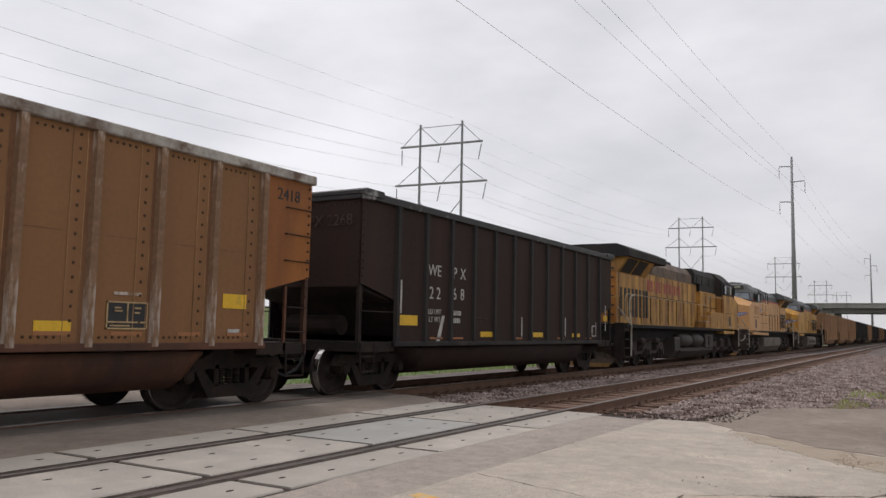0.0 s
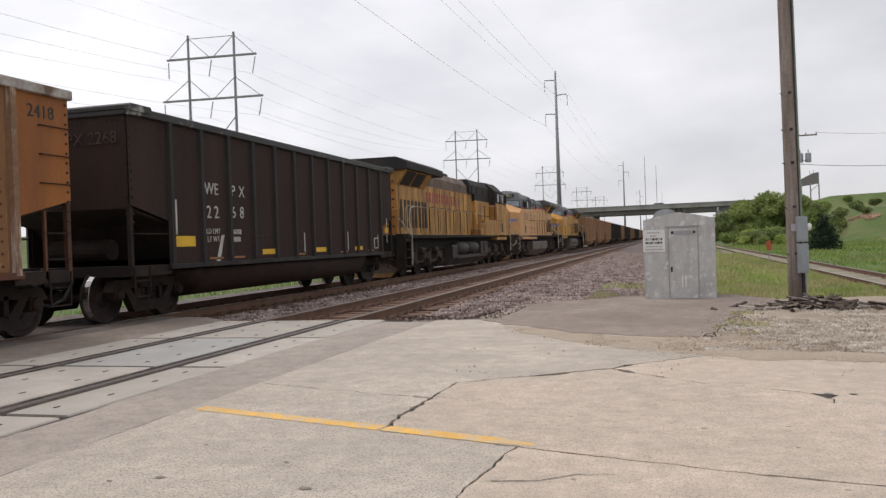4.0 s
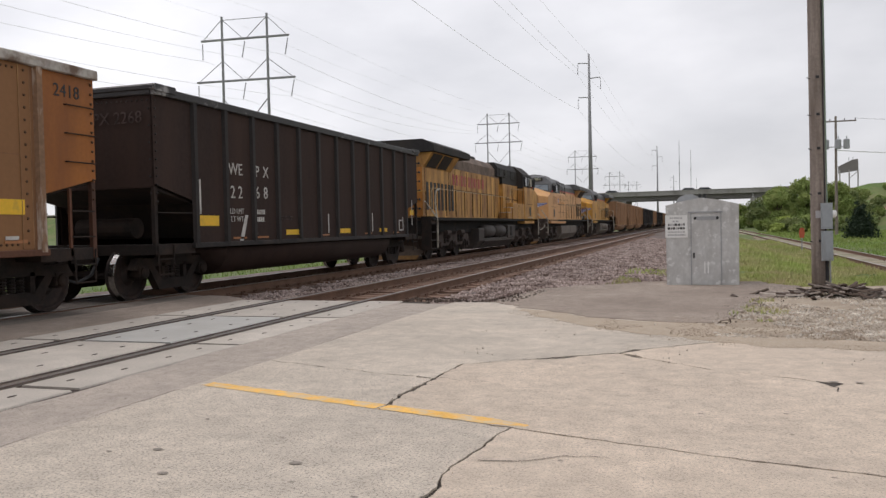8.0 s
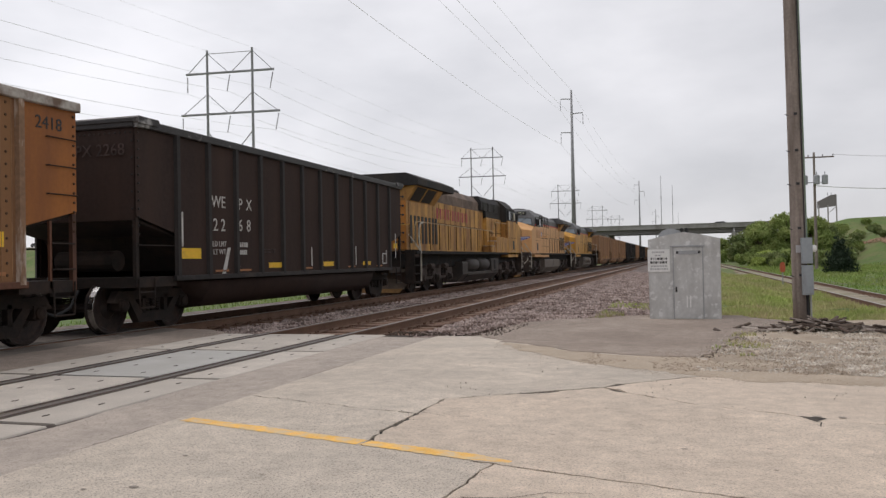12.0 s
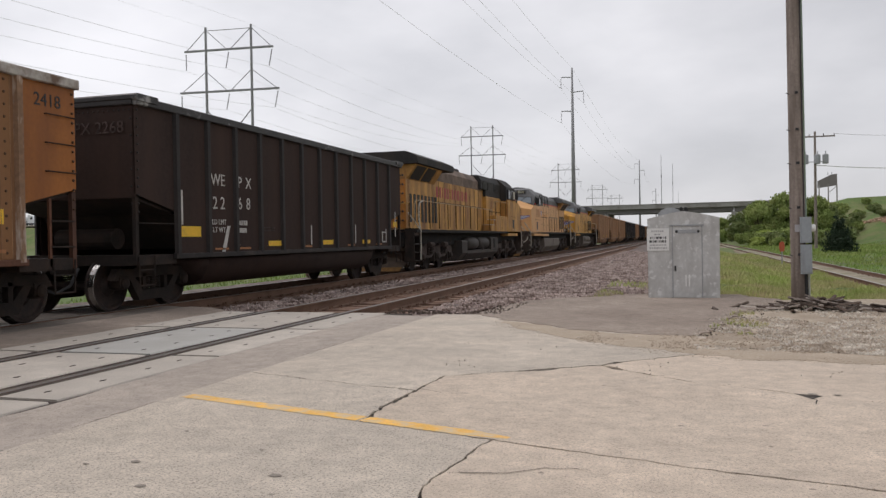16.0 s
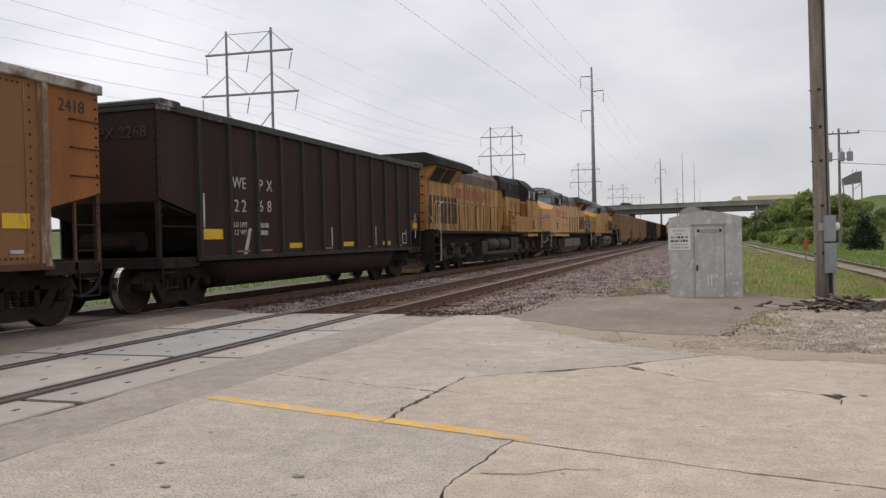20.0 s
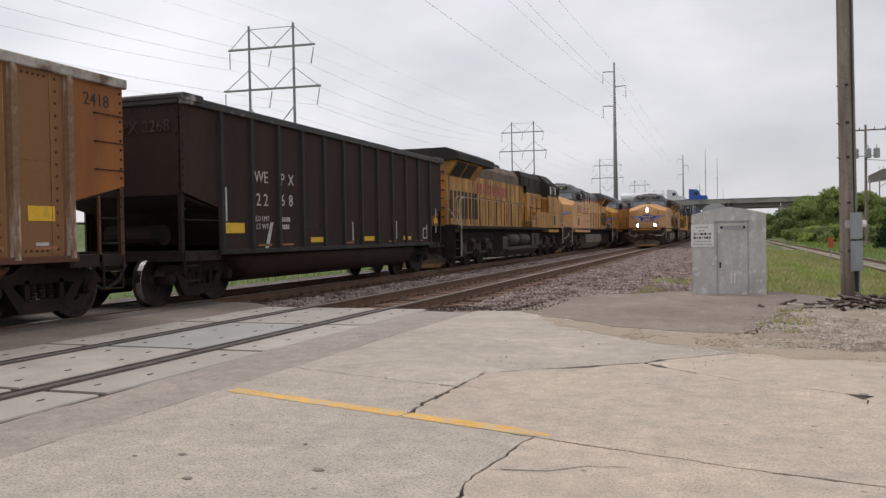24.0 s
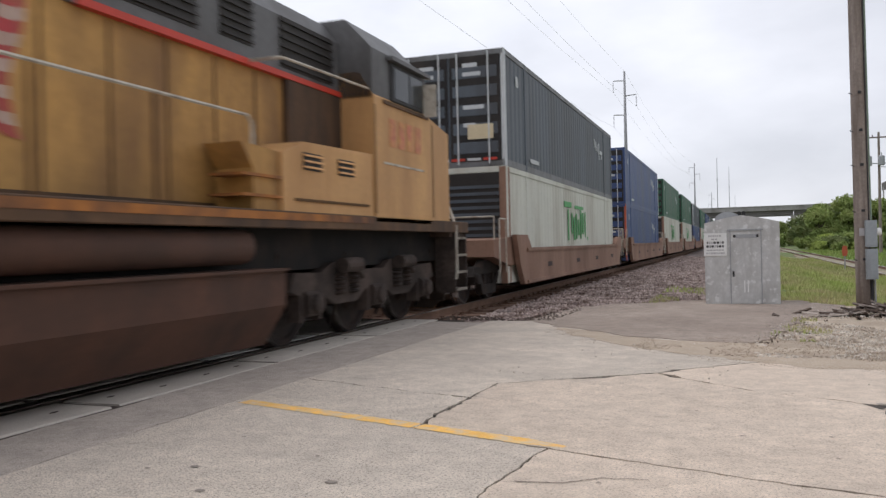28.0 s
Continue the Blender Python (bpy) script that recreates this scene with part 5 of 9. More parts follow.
def marks_2268(car, x, ys, L):
    o = -(11.82 + 6.85)        # plan to car
    for body, yy, z, s in (("WE", 14.40, 2.46, 0.34), ("P", 15.24, 2.46, 0.34), ("X", 15.60, 2.46, 0.34), ("2", 14.28, 1.99, 0.36), ("2", 14.56, 1.99, 0.36), ("6", 15.24, 2.01, 0.36), ("8", 15.58, 2.01, 0.36)):
        text("lettering", body, s, car, "mark_white", side_text_pose(x, yy + o, z), "white stencilled reporting mark")
    text("lettering", "WEPX 2268", 0.30, car, "mark_faint", pose(0.62, -L - 0.034, 3.22, 90, 0, 0), "faded stencilled number on the end")
    for yy, z, w in ((15.32, 1.56, 0.44), (15.30, 1.40, 0.40), (15.12, 1.13, 0.25), (16.5, 1.50, 0.55), (16.5, 1.44, 0.5)):
        n = max(3, int(w / 0.075))
        for k in range(n):
            plate(car, "stencil_bar", yy + o - w / 2 + k * w / n, yy + o - w / 2 + (k + 0.72) * w / n, z, z + (0.10 if 15.2 < yy < 16 else 0.035), x, "mark_white" if 15.2 < yy < 16 else "mark_faint", "worn stencil figures")
    for body, z in (("LD LMT", 1.61), ("LT WT", 1.45)):
        text("lettering", body, 0.155, car, "mark_white", side_text_pose(x, 14.42 + o, z), "small white load stencil")
    bm = bmesh.new()
    prism(bm, [(14.50 + o, 1.01), (14.63 + o, 1.01), (14.83 + o, 1.54), (14.72 + o, 1.54)], "x", x, x + 0.006)
    part("paint_scrawl", bm, "mark_white", car, "white chalked slash")
    for y0, y1, z0, z1 in ((13.10, 13.75, 1.32, 1.52), (16.45, 17.05, 1.10, 1.22), (19.3, 20.0, 1.10, 1.22), (22.1, 22.7, 1.10, 1.21)):
        plate(car, "reflector", y0 + o, y1 + o, z0, z1, x, "mark_yellow", "yellow reflective patch")
    for y0 in (14.25, 15.15, 18.2, 21.0, 23.2):
        plate(car, "strip", y0 + o, y0 + o + 0.5, 1.05, 1.09, x, "mark_orange", "faded orange strip")
    for y0, z0, z1 in ((13.12, 1.55, 2.2), (15.05, 1.05, 1.6), (18.65, 1.12, 1.6), (21.55, 1.12, 1.65), (24.05, 1.15, 1.55)):
        plate(car, "drip", y0 + o, y0 + o + 0.05, z0, z1, x, "mark_white", "white drip mark")
    for y0, y1, z0, z1 in ((23.75, 24.1, 1.12, 1.16), (23.75, 24.1, 1.42, 1.46), (23.72, 23.78, 1.12, 1.46), (24.06, 24.12, 1.12, 1.46)):
        plate(car, "panel_frame", y0 + o, y1 + o, z0, z1, x, "mark_white", "white consolidated stencil frame")
    plate(car, "reflector", L - 0.75, L - 0.42, 1.62, 1.78, x, "mark_yellow")
    plate(car, "drip", L - 0.60, L - 0.54, 1.3, 2.1, x, "mark_white")


def marks_2418(car, x, ys, L):
    o = L - 10.39
    text("lettering", "2418", 0.27, car, "frame_dark", side_text_pose(x, 9.83 + o, 3.34), "black stencilled number")
    plate(car, "reflector", 8.50 + o, 8.97 + o, 1.50, 1.71, x, "mark_yellow", "yellow reflective patch")
    plate(car, "reflector", 5.63 + o, 6.10 + o, 1.15, 1.27, x, "mark_yellow", "yellow reflective patch")
    plate(car, "data_panel", 6.59 + o, 7.17 + o, 1.20, 1.51, x, "frame_dark", "black consolidated stencil panel")
    for y0, y1, z0, z1 in ((6.57, 7.19, 1.51, 1.53), (6.57, 7.19, 1.18, 1.20), (6.57, 6.59, 1.18, 1.53), (7.17, 7.19, 1.18, 1.53), (6.87, 6.89, 1.27, 1.51), (6.57, 7.19, 1.26, 1.28)):
        plate(car, "panel_frame", y0 + o, y1 + o, z0, z1, x + 0.007, "mark_tan")
    for y0, z0, w in ((6.68, 1.40, 0.12), (6.98, 1.44, 0.10), (6.98, 1.38, 0.08), (6.68, 1.44, 0.10), (6.62, 1.215, 0.3)):
        plate(car, "stencil_bar", y0 + o, y0 + w + o, z0, z0 + 0.02, x + 0.014, "mark_tan")
    plate(car, "stencil_bar", 6.67 + o, 7.08 + o, 1.61, 1.65, x, "car_rib", "faded stencil line")
    plate(car, "stencil_bar", 8.62 + o, 8.85 + o, 1.14, 1.20, x, "mark_white", "white stencil line")
    for y0, y1 in ((4.2, 4.7), (5.63, 6.10), (6.65, 7.12), (7.7, 8.1), (8.6, 9.0)):
        plate(car, "strip", y0 + o, y1 + o, 1.10, 1.15, x, "mark_orange", "faded orange strip")


def no_marks(car, x, ys, L):
    plate(car, "reflector", -2, -1.4, 1.15, 1.3, x, "mark_yellow", "yellow reflective patch")
    plate(car, "reflector", 2, 2.6, 1.15, 1.3, x, "mark_yellow", "yellow reflective patch")


BLACK = ("car_black", "rib_black", "car_chord_dark", "car_black", "car_black")
BROWN = ("car_brown", "car_rib", "car_chord", "car_tub", "car_orange")
TAN = ("car_tan", "car_tan", "car_tan", "car_tan", "car_tan")
coal_car("coal_car", "weathered black steel coal gondola, heaped with coal", 13.7, 12, BLACK, marks_2268, 11.82 + 6.85, 2, True, 1.16)
coal_car("coal_car", "weathered tan coal gondola with an orange end panel", 13.7, 12, BROWN, marks_2418, 10.39 - 6.85, 2, cut=1.135, pitch=0.98)
far_tan = coal_car("coal_car", "dusty tan coal gondola behind the locomotives", 14.6, 11, TAN, no_marks, 94.6 + 7.3, 1)
far_dark = coal_car("coal_car", "dark weathered coal gondola far down the train", 14.6, 11, BLACK, no_marks, 94.6 + 7.3 + 16.1 * 3, 1, True)
for i in range(1, 24):
    if i != 3:
        copy_thing(far_dark if i in (4, 6, 7, 10, 11, 12, 15, 16) else far_tan, pose(FAR_X, 94.6 + 7.3 + 16.1 * i, 0))
copy_thing(far_tan, pose(FAR_X, 3.54 - 15.7, 0))


# ---- locomotives (local frame: +y is the cab end, the middle of the coupled length at the origin) ----
def loco_truck(parent, y, m="gear_brown"):
    bm = bmesh.new()
    box(bm, -0.75, 0.75, y - 1.9, y + 1.9, 0.55, 0.95, 0.08)
    # truck centre coloured near black for the shade beneath
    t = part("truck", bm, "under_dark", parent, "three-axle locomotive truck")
    for s in (-1, 1):
        lo, hi = sorted((s * 1.02, s * 1.2))
        bm = bmesh.new()
        ring = [(-2.35, 0.70), (-2.25, 0.92), (-1.6, 0.90), (-1.3, 1.02), (-0.5, 1.02), (-0.3, 0.90), (0.3, 0.90), (0.5, 1.02), (1.3, 1.02), (1.6, 0.90), (2.25, 0.92), (2.35, 0.70), (2.05, 0.62), (1.55, 0.62), (1.25, 0.48), (0.6, 0.48), (0.3, 0.64), (-0.3, 0.64), (-0.6, 0.48), (-1.25, 0.48), (-1.55, 0.62), (-2.05, 0.62)]
        prism(bm, [(y + u, z) for u, z in ring], "x", lo, hi)
        for u in (-1.86, 0.0, 1.86):
            for k in (-0.27, 0.19):
                box(bm, lo, hi, y + u + k, y + u + k + 0.08, 0.32, 0.66)
        bmesh.ops.recalc_face_normals(bm, faces=bm.faces)
        f = part("side_frame", bm, m, t, "dusty cast truck frame")
        for u in (-1.86, 0.0, 1.86):
            bm = bmesh.new()
            box(bm, min(s * 1.05, s * 1.28), max(s * 1.05, s * 1.28), y + u - 0.18, y + u + 0.18, 0.38, 0.68, 0.05)
            lathe(bm, (s * 1.28, y + u, 0.53), "x", [(-0.01, 0.13), (0.05, 0.12), (0.07, 0.05)], 12)
            part("journal_box", bm, m, f, "round journal cover")
        for u in (-0.93, 0.93):
            bm = bmesh.new()
            for k in range(5):
                lathe(bm, (s * 1.2, y + u - 0.2, 0.60 + 0.06 * k), "z", [(0, 0.08), (0.025, 0.10), (0.05, 0.08)], 10)
                lathe(bm, (s * 1.2, y + u + 0.2, 0.60 + 0.06 * k), "z", [(0, 0.08), (0.025, 0.10), (0.05, 0.08)], 10)
            part("spring", bm, "under", f, "coil springs")["kind"] = "stuff"
            bm = bmesh.new()
            rod(bm, (s * 1.30, y + u - 0.28, 0.98), (s * 1.30, y + u + 0.2, 0.98), 0.10, seg=12)
            rod(bm, (s * 1.25, y + u + 0.2, 0.98), (s * 1.25, y + u + 0.42, 0.80), 0.035, seg=6)
            part("brake_cylinder", bm, m, f, "brake cylinder")
        bm = bmesh.new()
        for u in (-2.45, -0.75, 0.75, 2.45):
            pipe(bm, [(s * 1.1, y + u, 1.15), (s * 1.0, y + u * 1.0, 0.6), (s * 0.85, y + u * 0.97, 0.18)], 0.025)
        part("sand_pipe", bm, "under", t, "sanding pipes")["kind"] = "stuff"
    # motor boxes added between the axles to stop light passing under the truck
    for u in (-1.25, 0.62, 2.3):
        bm = bmesh.new()
        box(bm, -0.62, 0.62, y + u - 0.42, y + u + 0.30, 0.16, 0.86, 0.12)
        part("traction_motor", bm, "under_dark", t, "traction motor box, added to block light under the truck")
    for u in (-1.86, 0.0, 1.86):
        wheelset(t, y + u, 0.53)
    return t


def section(hw, zb, zs, ht, zt):
    """Half a body outline made whole: wall up to zs, shoulder to ht at zt."""
    return [(-hw, zb), (hw, zb), (hw, zs), (ht, zt), (-ht, zt), (-hw, zs)]


def body_loft(bm, stations):
    loft(bm, [[(x, y, z) for x, z in section(*s)] for y, s in stations])
    bmesh.ops.recalc_face_normals(bm, faces=bm.faces)


def slatted(parent, name, x0, x1, y0, y1, z0, z1, n, material="grille", label="", vertical=False):
    """A louvred grille on a side wall: a recessed backing and single slats."""
    bm = bmesh.new()
    box(bm, x0, x1, y0, y1, z0, z1)
    g = part(name, bm, "grille", parent, label or "dark louvred grille")
    s = 1 if x1 > 0 else -1
    xa, xb = (x1, x1 + 0.025) if s > 0 else (x0 - 0.025, x0)
    bm = bmesh.new()
    for i in range(n):
        if vertical:
            y = y0 + (y1 - y0) * (i + 0.5) / n
            box(bm, xa, xb, y - 0.18 * (y1 - y0) / n, y + 0.18 * (y1 - y0) / n, z0, z1)
        else:
            z = z0 + (z1 - z0) * (i + 0.5) / n
            box(bm, xa, xb, y0, y1, z - 0.16 * (z1 - z0) / n, z + 0.16 * (z1 - z0) / n)
    part("slat", bm, material, g)
    return g


def handrail(parent, pts, posts, foot, r=0.018, material="rail_yellow", label="walkway handrail"):
    bm = bmesh.new()
    pipe(bm, pts, r, 6)
    h = part("handrail", bm, material, parent, label)
    for p in posts:
        bm = bmesh.new()
        rod(bm, (p[0], p[1], foot), p, r * 1.1, seg=6)
        part("stanchion", bm, "door_line", h)
    return h


def steps_at(parent, y, d, material="rail_white"):
    """Corner steps and grab rails on both sides; d points to the outer end."""
    for s in (-1, 1):
        bm = bmesh.new()
        lo, hi = sorted((s * 1.12, s * 1.48))
        box(bm, lo, hi, min(y, y - d * 0.04), max(y, y - d * 0.04), 0.38, 1.6)
        box(bm, lo, hi, min(y - d * 0.62, y - d * 0.66), max(y - d * 0.62, y - d * 0.66), 0.38, 1.6)
        w = part("step_well", bm, "under" if d < 0 else "gear_brown", parent, "grimy corner step well")
        for k in range(4):
            bm = bmesh.new()
            z = 0.42 + 0.3 * k
            box(bm, lo + (0.05 * k if s < 0 else 0), hi - (0.05 * k if s > 0 else 0), min(y - d * 0.04, y - d * 0.62), max(y - d * 0.04, y - d * 0.62), z, z + 0.03)
            bx = sorted((s * 1.46, s * 1.50))
            box(bm, bx[0], bx[1], min(y - d * 0.04, y - d * 0.62), max(y - d * 0.04, y - d * 0.62), z - 0.01, z + 0.035)
            part("step", bm, "step_edge" if d > 0 else "under", w, "worn step edge")
        bm = bmesh.new()
        yy = y - d * 0.66
        pipe(bm, [(s * 1.50, yy, 0.62), (s * 1.52, yy, 0.75), (s * 1.52, yy, 1.52), (s * 1.34, yy + d * 0.18, 1.86), (s * 1.16, yy + d * 0.34, 2.16)], 0.027, 6)
        part("grab_rail", bm, material, w, "pale bent grab rail")


def flag(parent, x, y0, y1, z0, z1, s, left_canton):
    """A waving striped flag painted on the hood side; s is the side."""
    n, k = 26, 13
    def at(u, v):
        wave = 0.11 * math.sin(u * 8.0 + 0.6) + 0.06 * math.sin(u * 17.0 + v * 2.0) + 0.03 * math.sin(u * 31.0)
        return (x, y0 + (y1 - y0) * u + 0.09 * math.sin(v * 6 + u * 3), z0 + (z1 - z0) * v + wave - 0.12 * u * (1 if left_canton else -1))
    first = None
    for i in range(k):
        bm = bmesh.new()
        rows = [[bm.verts.new((x + s * (0.003 if i % 2 else 0.0045), *at(j / n, (i + e) / k)[1:])) for j in range(n + 1)] for e in (0, 1)]
        for j in range(n):
            bm.faces.new((rows[0][j], rows[0][j + 1], rows[1][j + 1], rows[1][j]))
        o = part("flag_stripe", bm, "flag_white" if i % 2 else "flag_red", first or parent, "painted waving flag, faded" if not first else "")
        first = first or o
    bm = bmesh.new()
    us = (0.05, 0.42) if left_canton else (0.58, 0.93)
    rows = [[bm.verts.new((x + s * 0.007, *at(us[0] + (us[1] - us[0]) * j / 8, v)[1:])) for j in range(9)] for v in (0.48, 0.66, 0.84, 1.04)]
    for a, b in zip(rows, rows[1:]):
        for j in range(8):
            bm.faces.new((a[j], a[j + 1], b[j + 1], b[j]))
    part("flag_canton", bm, "flag_blue", first, "dark blue field of the painted flag")


def bars(parent, name, x, s, y0, z0, widths, height, gap, material, label, up=True):
    """Lettering of a trade name as plain upright bars."""
    y = y0
    first = None
    for w in widths:
        bm = bmesh.new()
        lo, hi = sorted((x, x + s * 0.006))
        box(bm, lo, hi, y, y + w, z0, z0 + height)
        o = part(name, bm, material, first or parent, label if not first else "")
        first = first or o
        y += w + gap


def winged_emblem(parent, y):
    """The painted wings and shield on the nose, in plain shapes; the wings bend back over the cheeks."""
    bm = bmesh.new()
    prism(bm, [(-0.30, 2.70), (0.30, 2.70), (0.33, 2.45), (0.26, 2.14), (0.0, 2.04), (-0.26, 2.14), (-0.33, 2.45)], "y", y, y + 0.012)
    bmesh.ops.recalc_face_normals(bm, faces=bm.faces)
    e = part("emblem_shield", bm, "wing_blue", parent, "blue shield emblem with wings")
    for i in range(6):
        bm = bmesh.new()
        box(bm, -0.25 + 0.086 * i, -0.19 + 0.086 * i, y + 0.012, y + 0.017, 2.13, 2.44)
        part("shield_stripe", bm, "faded_red" if i % 2 == 0 else "wing_white", e)
    bm = bmesh.new()
    box(bm, -0.27, 0.27, y + 0.012, y + 0.017, 2.52, 2.57)
    part("shield_bar", bm, "wing_white", e)
    back = lambda x: y - max(0.0, abs(x) - 0.92) * 0.417
    for s in (-1, 1):
        def strip(x0, x1, lo, hi, off, name, material, to, label=""):
            bm = bmesh.new()
            n = 8
            rows = []
            for i in range(n + 1):
                x = x0 + (x1 - x0) * i / n
                rows.append([(s * x, back(x) + off, lo(x)), (s * x, back(x) + off, hi(x)), (s * x, back(x) - 0.01, hi(x)), (s * x, back(x) - 0.01, lo(x))])
            loft(bm, rows)
            bmesh.ops.recalc_face_normals(bm, faces=bm.faces)
            return part(name, bm, material, to, label)
        bottom = lambda x: 2.10 + 0.42 * max(0.0, (x - 0.36) / 1.06) ** 0.8
        w = strip(0.34, 1.42, bottom, lambda x: 2.585 + 0.01 * x, 0.014, "emblem_wing", "wing_blue", e, "blue wing emblem")
        for k in range(4):
            z = 2.525 - 0.085 * k
            strip(0.70 - 0.05 * k, 1.36 - 0.19 * k, lambda x: z, lambda x: z + 0.034, 0.02, "wing_bar", "wing_white", w)


def lamp_pair(parent, pts, r, y, material, label):
    for x, z in pts:
        bm = bmesh.new()
        lathe(bm, (x, y - 0.03, z), "y", [(0, r * 1.25), (0.05, r * 1.25), (0.055, r)], 16)
        bmesh.ops.recalc_face_normals(bm, faces=bm.faces)
        h = part("headlight_housing", bm, "frame_dark", parent)
        bm = bmesh.new()
        lathe(bm, (x, y + 0.026, z), "y", [(0, r), (0.012, r * 0.8), (0.018, 0.01)], 16)
        part("headlight", bm, material, h, label)


def seams(parent, x, s, ys, z0, z1, name="door_seam"):
    """Door joints on a hood side."""
    for y in ys:
        bm = bmesh.new()
        lo, hi = sorted((x - s * 0.004, x + s * 0.007))
        box(bm, lo, hi, y - 0.018, y + 0.018, z0, z1)
        part(name, bm, "door_line", parent)


def cab_and_nose(loco, paint, roof, lit, number, emblem):
    # the nose: a flat middle, angled cheeks and a top that slopes down to the cab's corners
    bm = bmesh.new()
    plan = [(-1.52, 8.42), (-1.52, 9.43), (-0.92, 9.68), (0.92, 9.68), (1.52, 9.43), (1.52, 8.42)]
    crown = [3.28, 2.98, 3.08, 3.08, 2.98, 3.28]
    foot = [bm.verts.new((x, y, 1.45)) for x, y in plan]
    rim = [bm.verts.new((x, y, z)) for (x, y), z in zip(plan, crown)]
    ridge = [bm.verts.new(v) for v in ((-0.30, 9.62, 3.37), (0.30, 9.62, 3.37), (0.55, 8.42, 3.60), (-0.55, 8.42, 3.60))]
    for i in range(6):
        bm.faces.new((foot[i], foot[(i + 1) % 6], rim[(i + 1) % 6], rim[i]))
    for f in ((rim[2], rim[3], ridge[1], ridge[0]), (rim[3], rim[4], ridge[1]), (rim[1], rim[2], ridge[0]), (rim[4], rim[5], ridge[2], ridge[1]), (rim[0], rim[1], ridge[0], ridge[3]), (ridge[0], ridge[1], ridge[2], ridge[3]), (rim[5], rim[0], ridge[3], ridge[2])):
        bm.faces.new(f)
    bm.faces.new(foot[::-1])
    bmesh.ops.recalc_face_normals(bm, faces=bm.faces)
    nose = part("nose", bm, paint, loco, "broad sloping nose with angled cheeks")
    for x in (-0.9, 0.9):
        bm = bmesh.new()
        box(bm, x - 0.012, x + 0.012, 9.676, 9.688, 1.6, 3.02)
        part("nose_seam", bm, "door_line", nose)
    bm = bmesh.new()
    box(bm, -0.33, 0.36, 9.676, 9.69, 1.52, 2.02)
    part("nose_door", bm, paint, nose, "nose access door")
    bm = bmesh.new()
    prism(bm, [(-1.40, 9.50), (-0.93, 9.70), (0.93, 9.70), (1.40, 9.50), (1.38, 9.46), (-1.38, 9.46)], "z", 1.48, 1.585)
    bmesh.ops.recalc_face_normals(bm, faces=bm.faces)
    part("front_stripe", bm, "loco_sill", nose, "orange stripe round the nose foot")
    bm = bmesh.new()
    body_loft(bm, [(8.42, (1.52, 1.30, 3.10, 1.50, 3.28)), (8.3, (1.52, 1.30, 3.10, 1.50, 3.30)), (5.75, (1.52, 1.30, 3.10, 1.50, 3.30))])
    cab = part("cab", bm, paint, loco, "operator's cab")
    bm = bmesh.new()
    body_loft(bm, [(8.46, (1.53, 3.22, 3.32, 1.48, 3.38)), (8.16, (1.50, 3.22, 3.82, 1.34, 3.94)), (8.00, (1.48, 3.22, 3.94, 1.10, 4.32)), (7.5, (1.47, 3.22, 3.98, 1.0, 4.44)), (5.72, (1.45, 3.22, 3.98, 0.95, 4.44))])
    top = part("cab_roof", bm, roof, cab, "dark grey cab roof")
    # windscreens on the slanting front
    for s in (-1, 1):
        for name, grow, lift, material in (("window_frame", 0.05, 0.010, "frame_dark"), ("windscreen", 0.0, 0.02, "screen")):
            bm = bmesh.new()
            pts = []
            for z, x in ((3.56 - grow, 0.13 - grow), (3.42 - grow, 1.36 + grow), (3.80 + grow, 1.28 + grow), (3.86 + grow, 0.13 - grow)):
                pts.append((s * x, 8.46 - 0.30 * (z - 3.36) / 0.56 + lift + 0.012, z))
            f = poly(bm, pts)
            r = bmesh.ops.extrude_face_region(bm, geom=[f])
            for v in r["geom"]:
                if isinstance(v, bmesh.types.BMVert):
                    v.co.y -= 0.05
            bmesh.ops.recalc_face_normals(bm, faces=bm.faces)
            part(name, bm, material, cab)
        bm = bmesh.new()
        rod(bm, (s * 0.95, 8.26, 3.84), (s * 0.62, 8.42, 3.55), 0.011, seg=5)
        part("wiper", bm, "frame_dark", cab)
        # number board
        bm = bmesh.new()
        lo, hi = sorted((s * 0.34, s * 0.92))
        box(bm, lo, hi, 7.85, 8.14, 4.06, 4.30, 0.02)
        nb = part("number_board", bm, "frame_dark", top, "black number board")
        text("number", number, 0.21, nb, "board_figure", pose(s * 0.63, 8.146, 4.18, 90, 0, 180), "pale number")
        # side windows with posts and a mirror
        for y0, y1 in ((6.72, 7.62), (5.95, 6.5)):
            bm = bmesh.new()
            lo, hi = sorted((s * 1.44, s * 1.532))
            box(bm, lo, hi, y0, y1, 3.32, 3.86)
            f = part("window_frame", bm, "frame_dark", cab)
            bm = bmesh.new()
            lo, hi = sorted((s * 1.45, s * 1.538))
            box(bm, lo, hi, y0 + 0.05, y1 - 0.05, 3.37, 3.81)
            part("side_window", bm, "glass", f)
        bm = bmesh.new()
        box(bm, *sorted((s * 1.545, s * 1.60)), 7.10, 7.42, 3.36, 3.78, 0.02)
        part("window_blind", bm, "rail_white", cab, "pale wind blind at the cab window")
        bm = bmesh.new()
        lo, hi = sorted((s * 1.50, s * 1.526))
        box(bm, lo, hi, 7.02, 7.46, 1.72, 2.21)
        part("side_recess", bm, "frame_dark", nose, "dark recess in the cab side")
        bm = bmesh.new()
        box(bm, *sorted((s * 1.50, s * 1.56)), 6.6, 7.8, 1.62, 1.65)
        part("recess_ledge", bm, "rail_white", nose, "worn ledge under the recess")
        bm = bmesh.new()
        box(bm, *sorted((s * 1.54, s * 1.72)), 7.72, 7.75, 3.36, 3.76)
        part("mirror", bm, "frame_dark", cab)
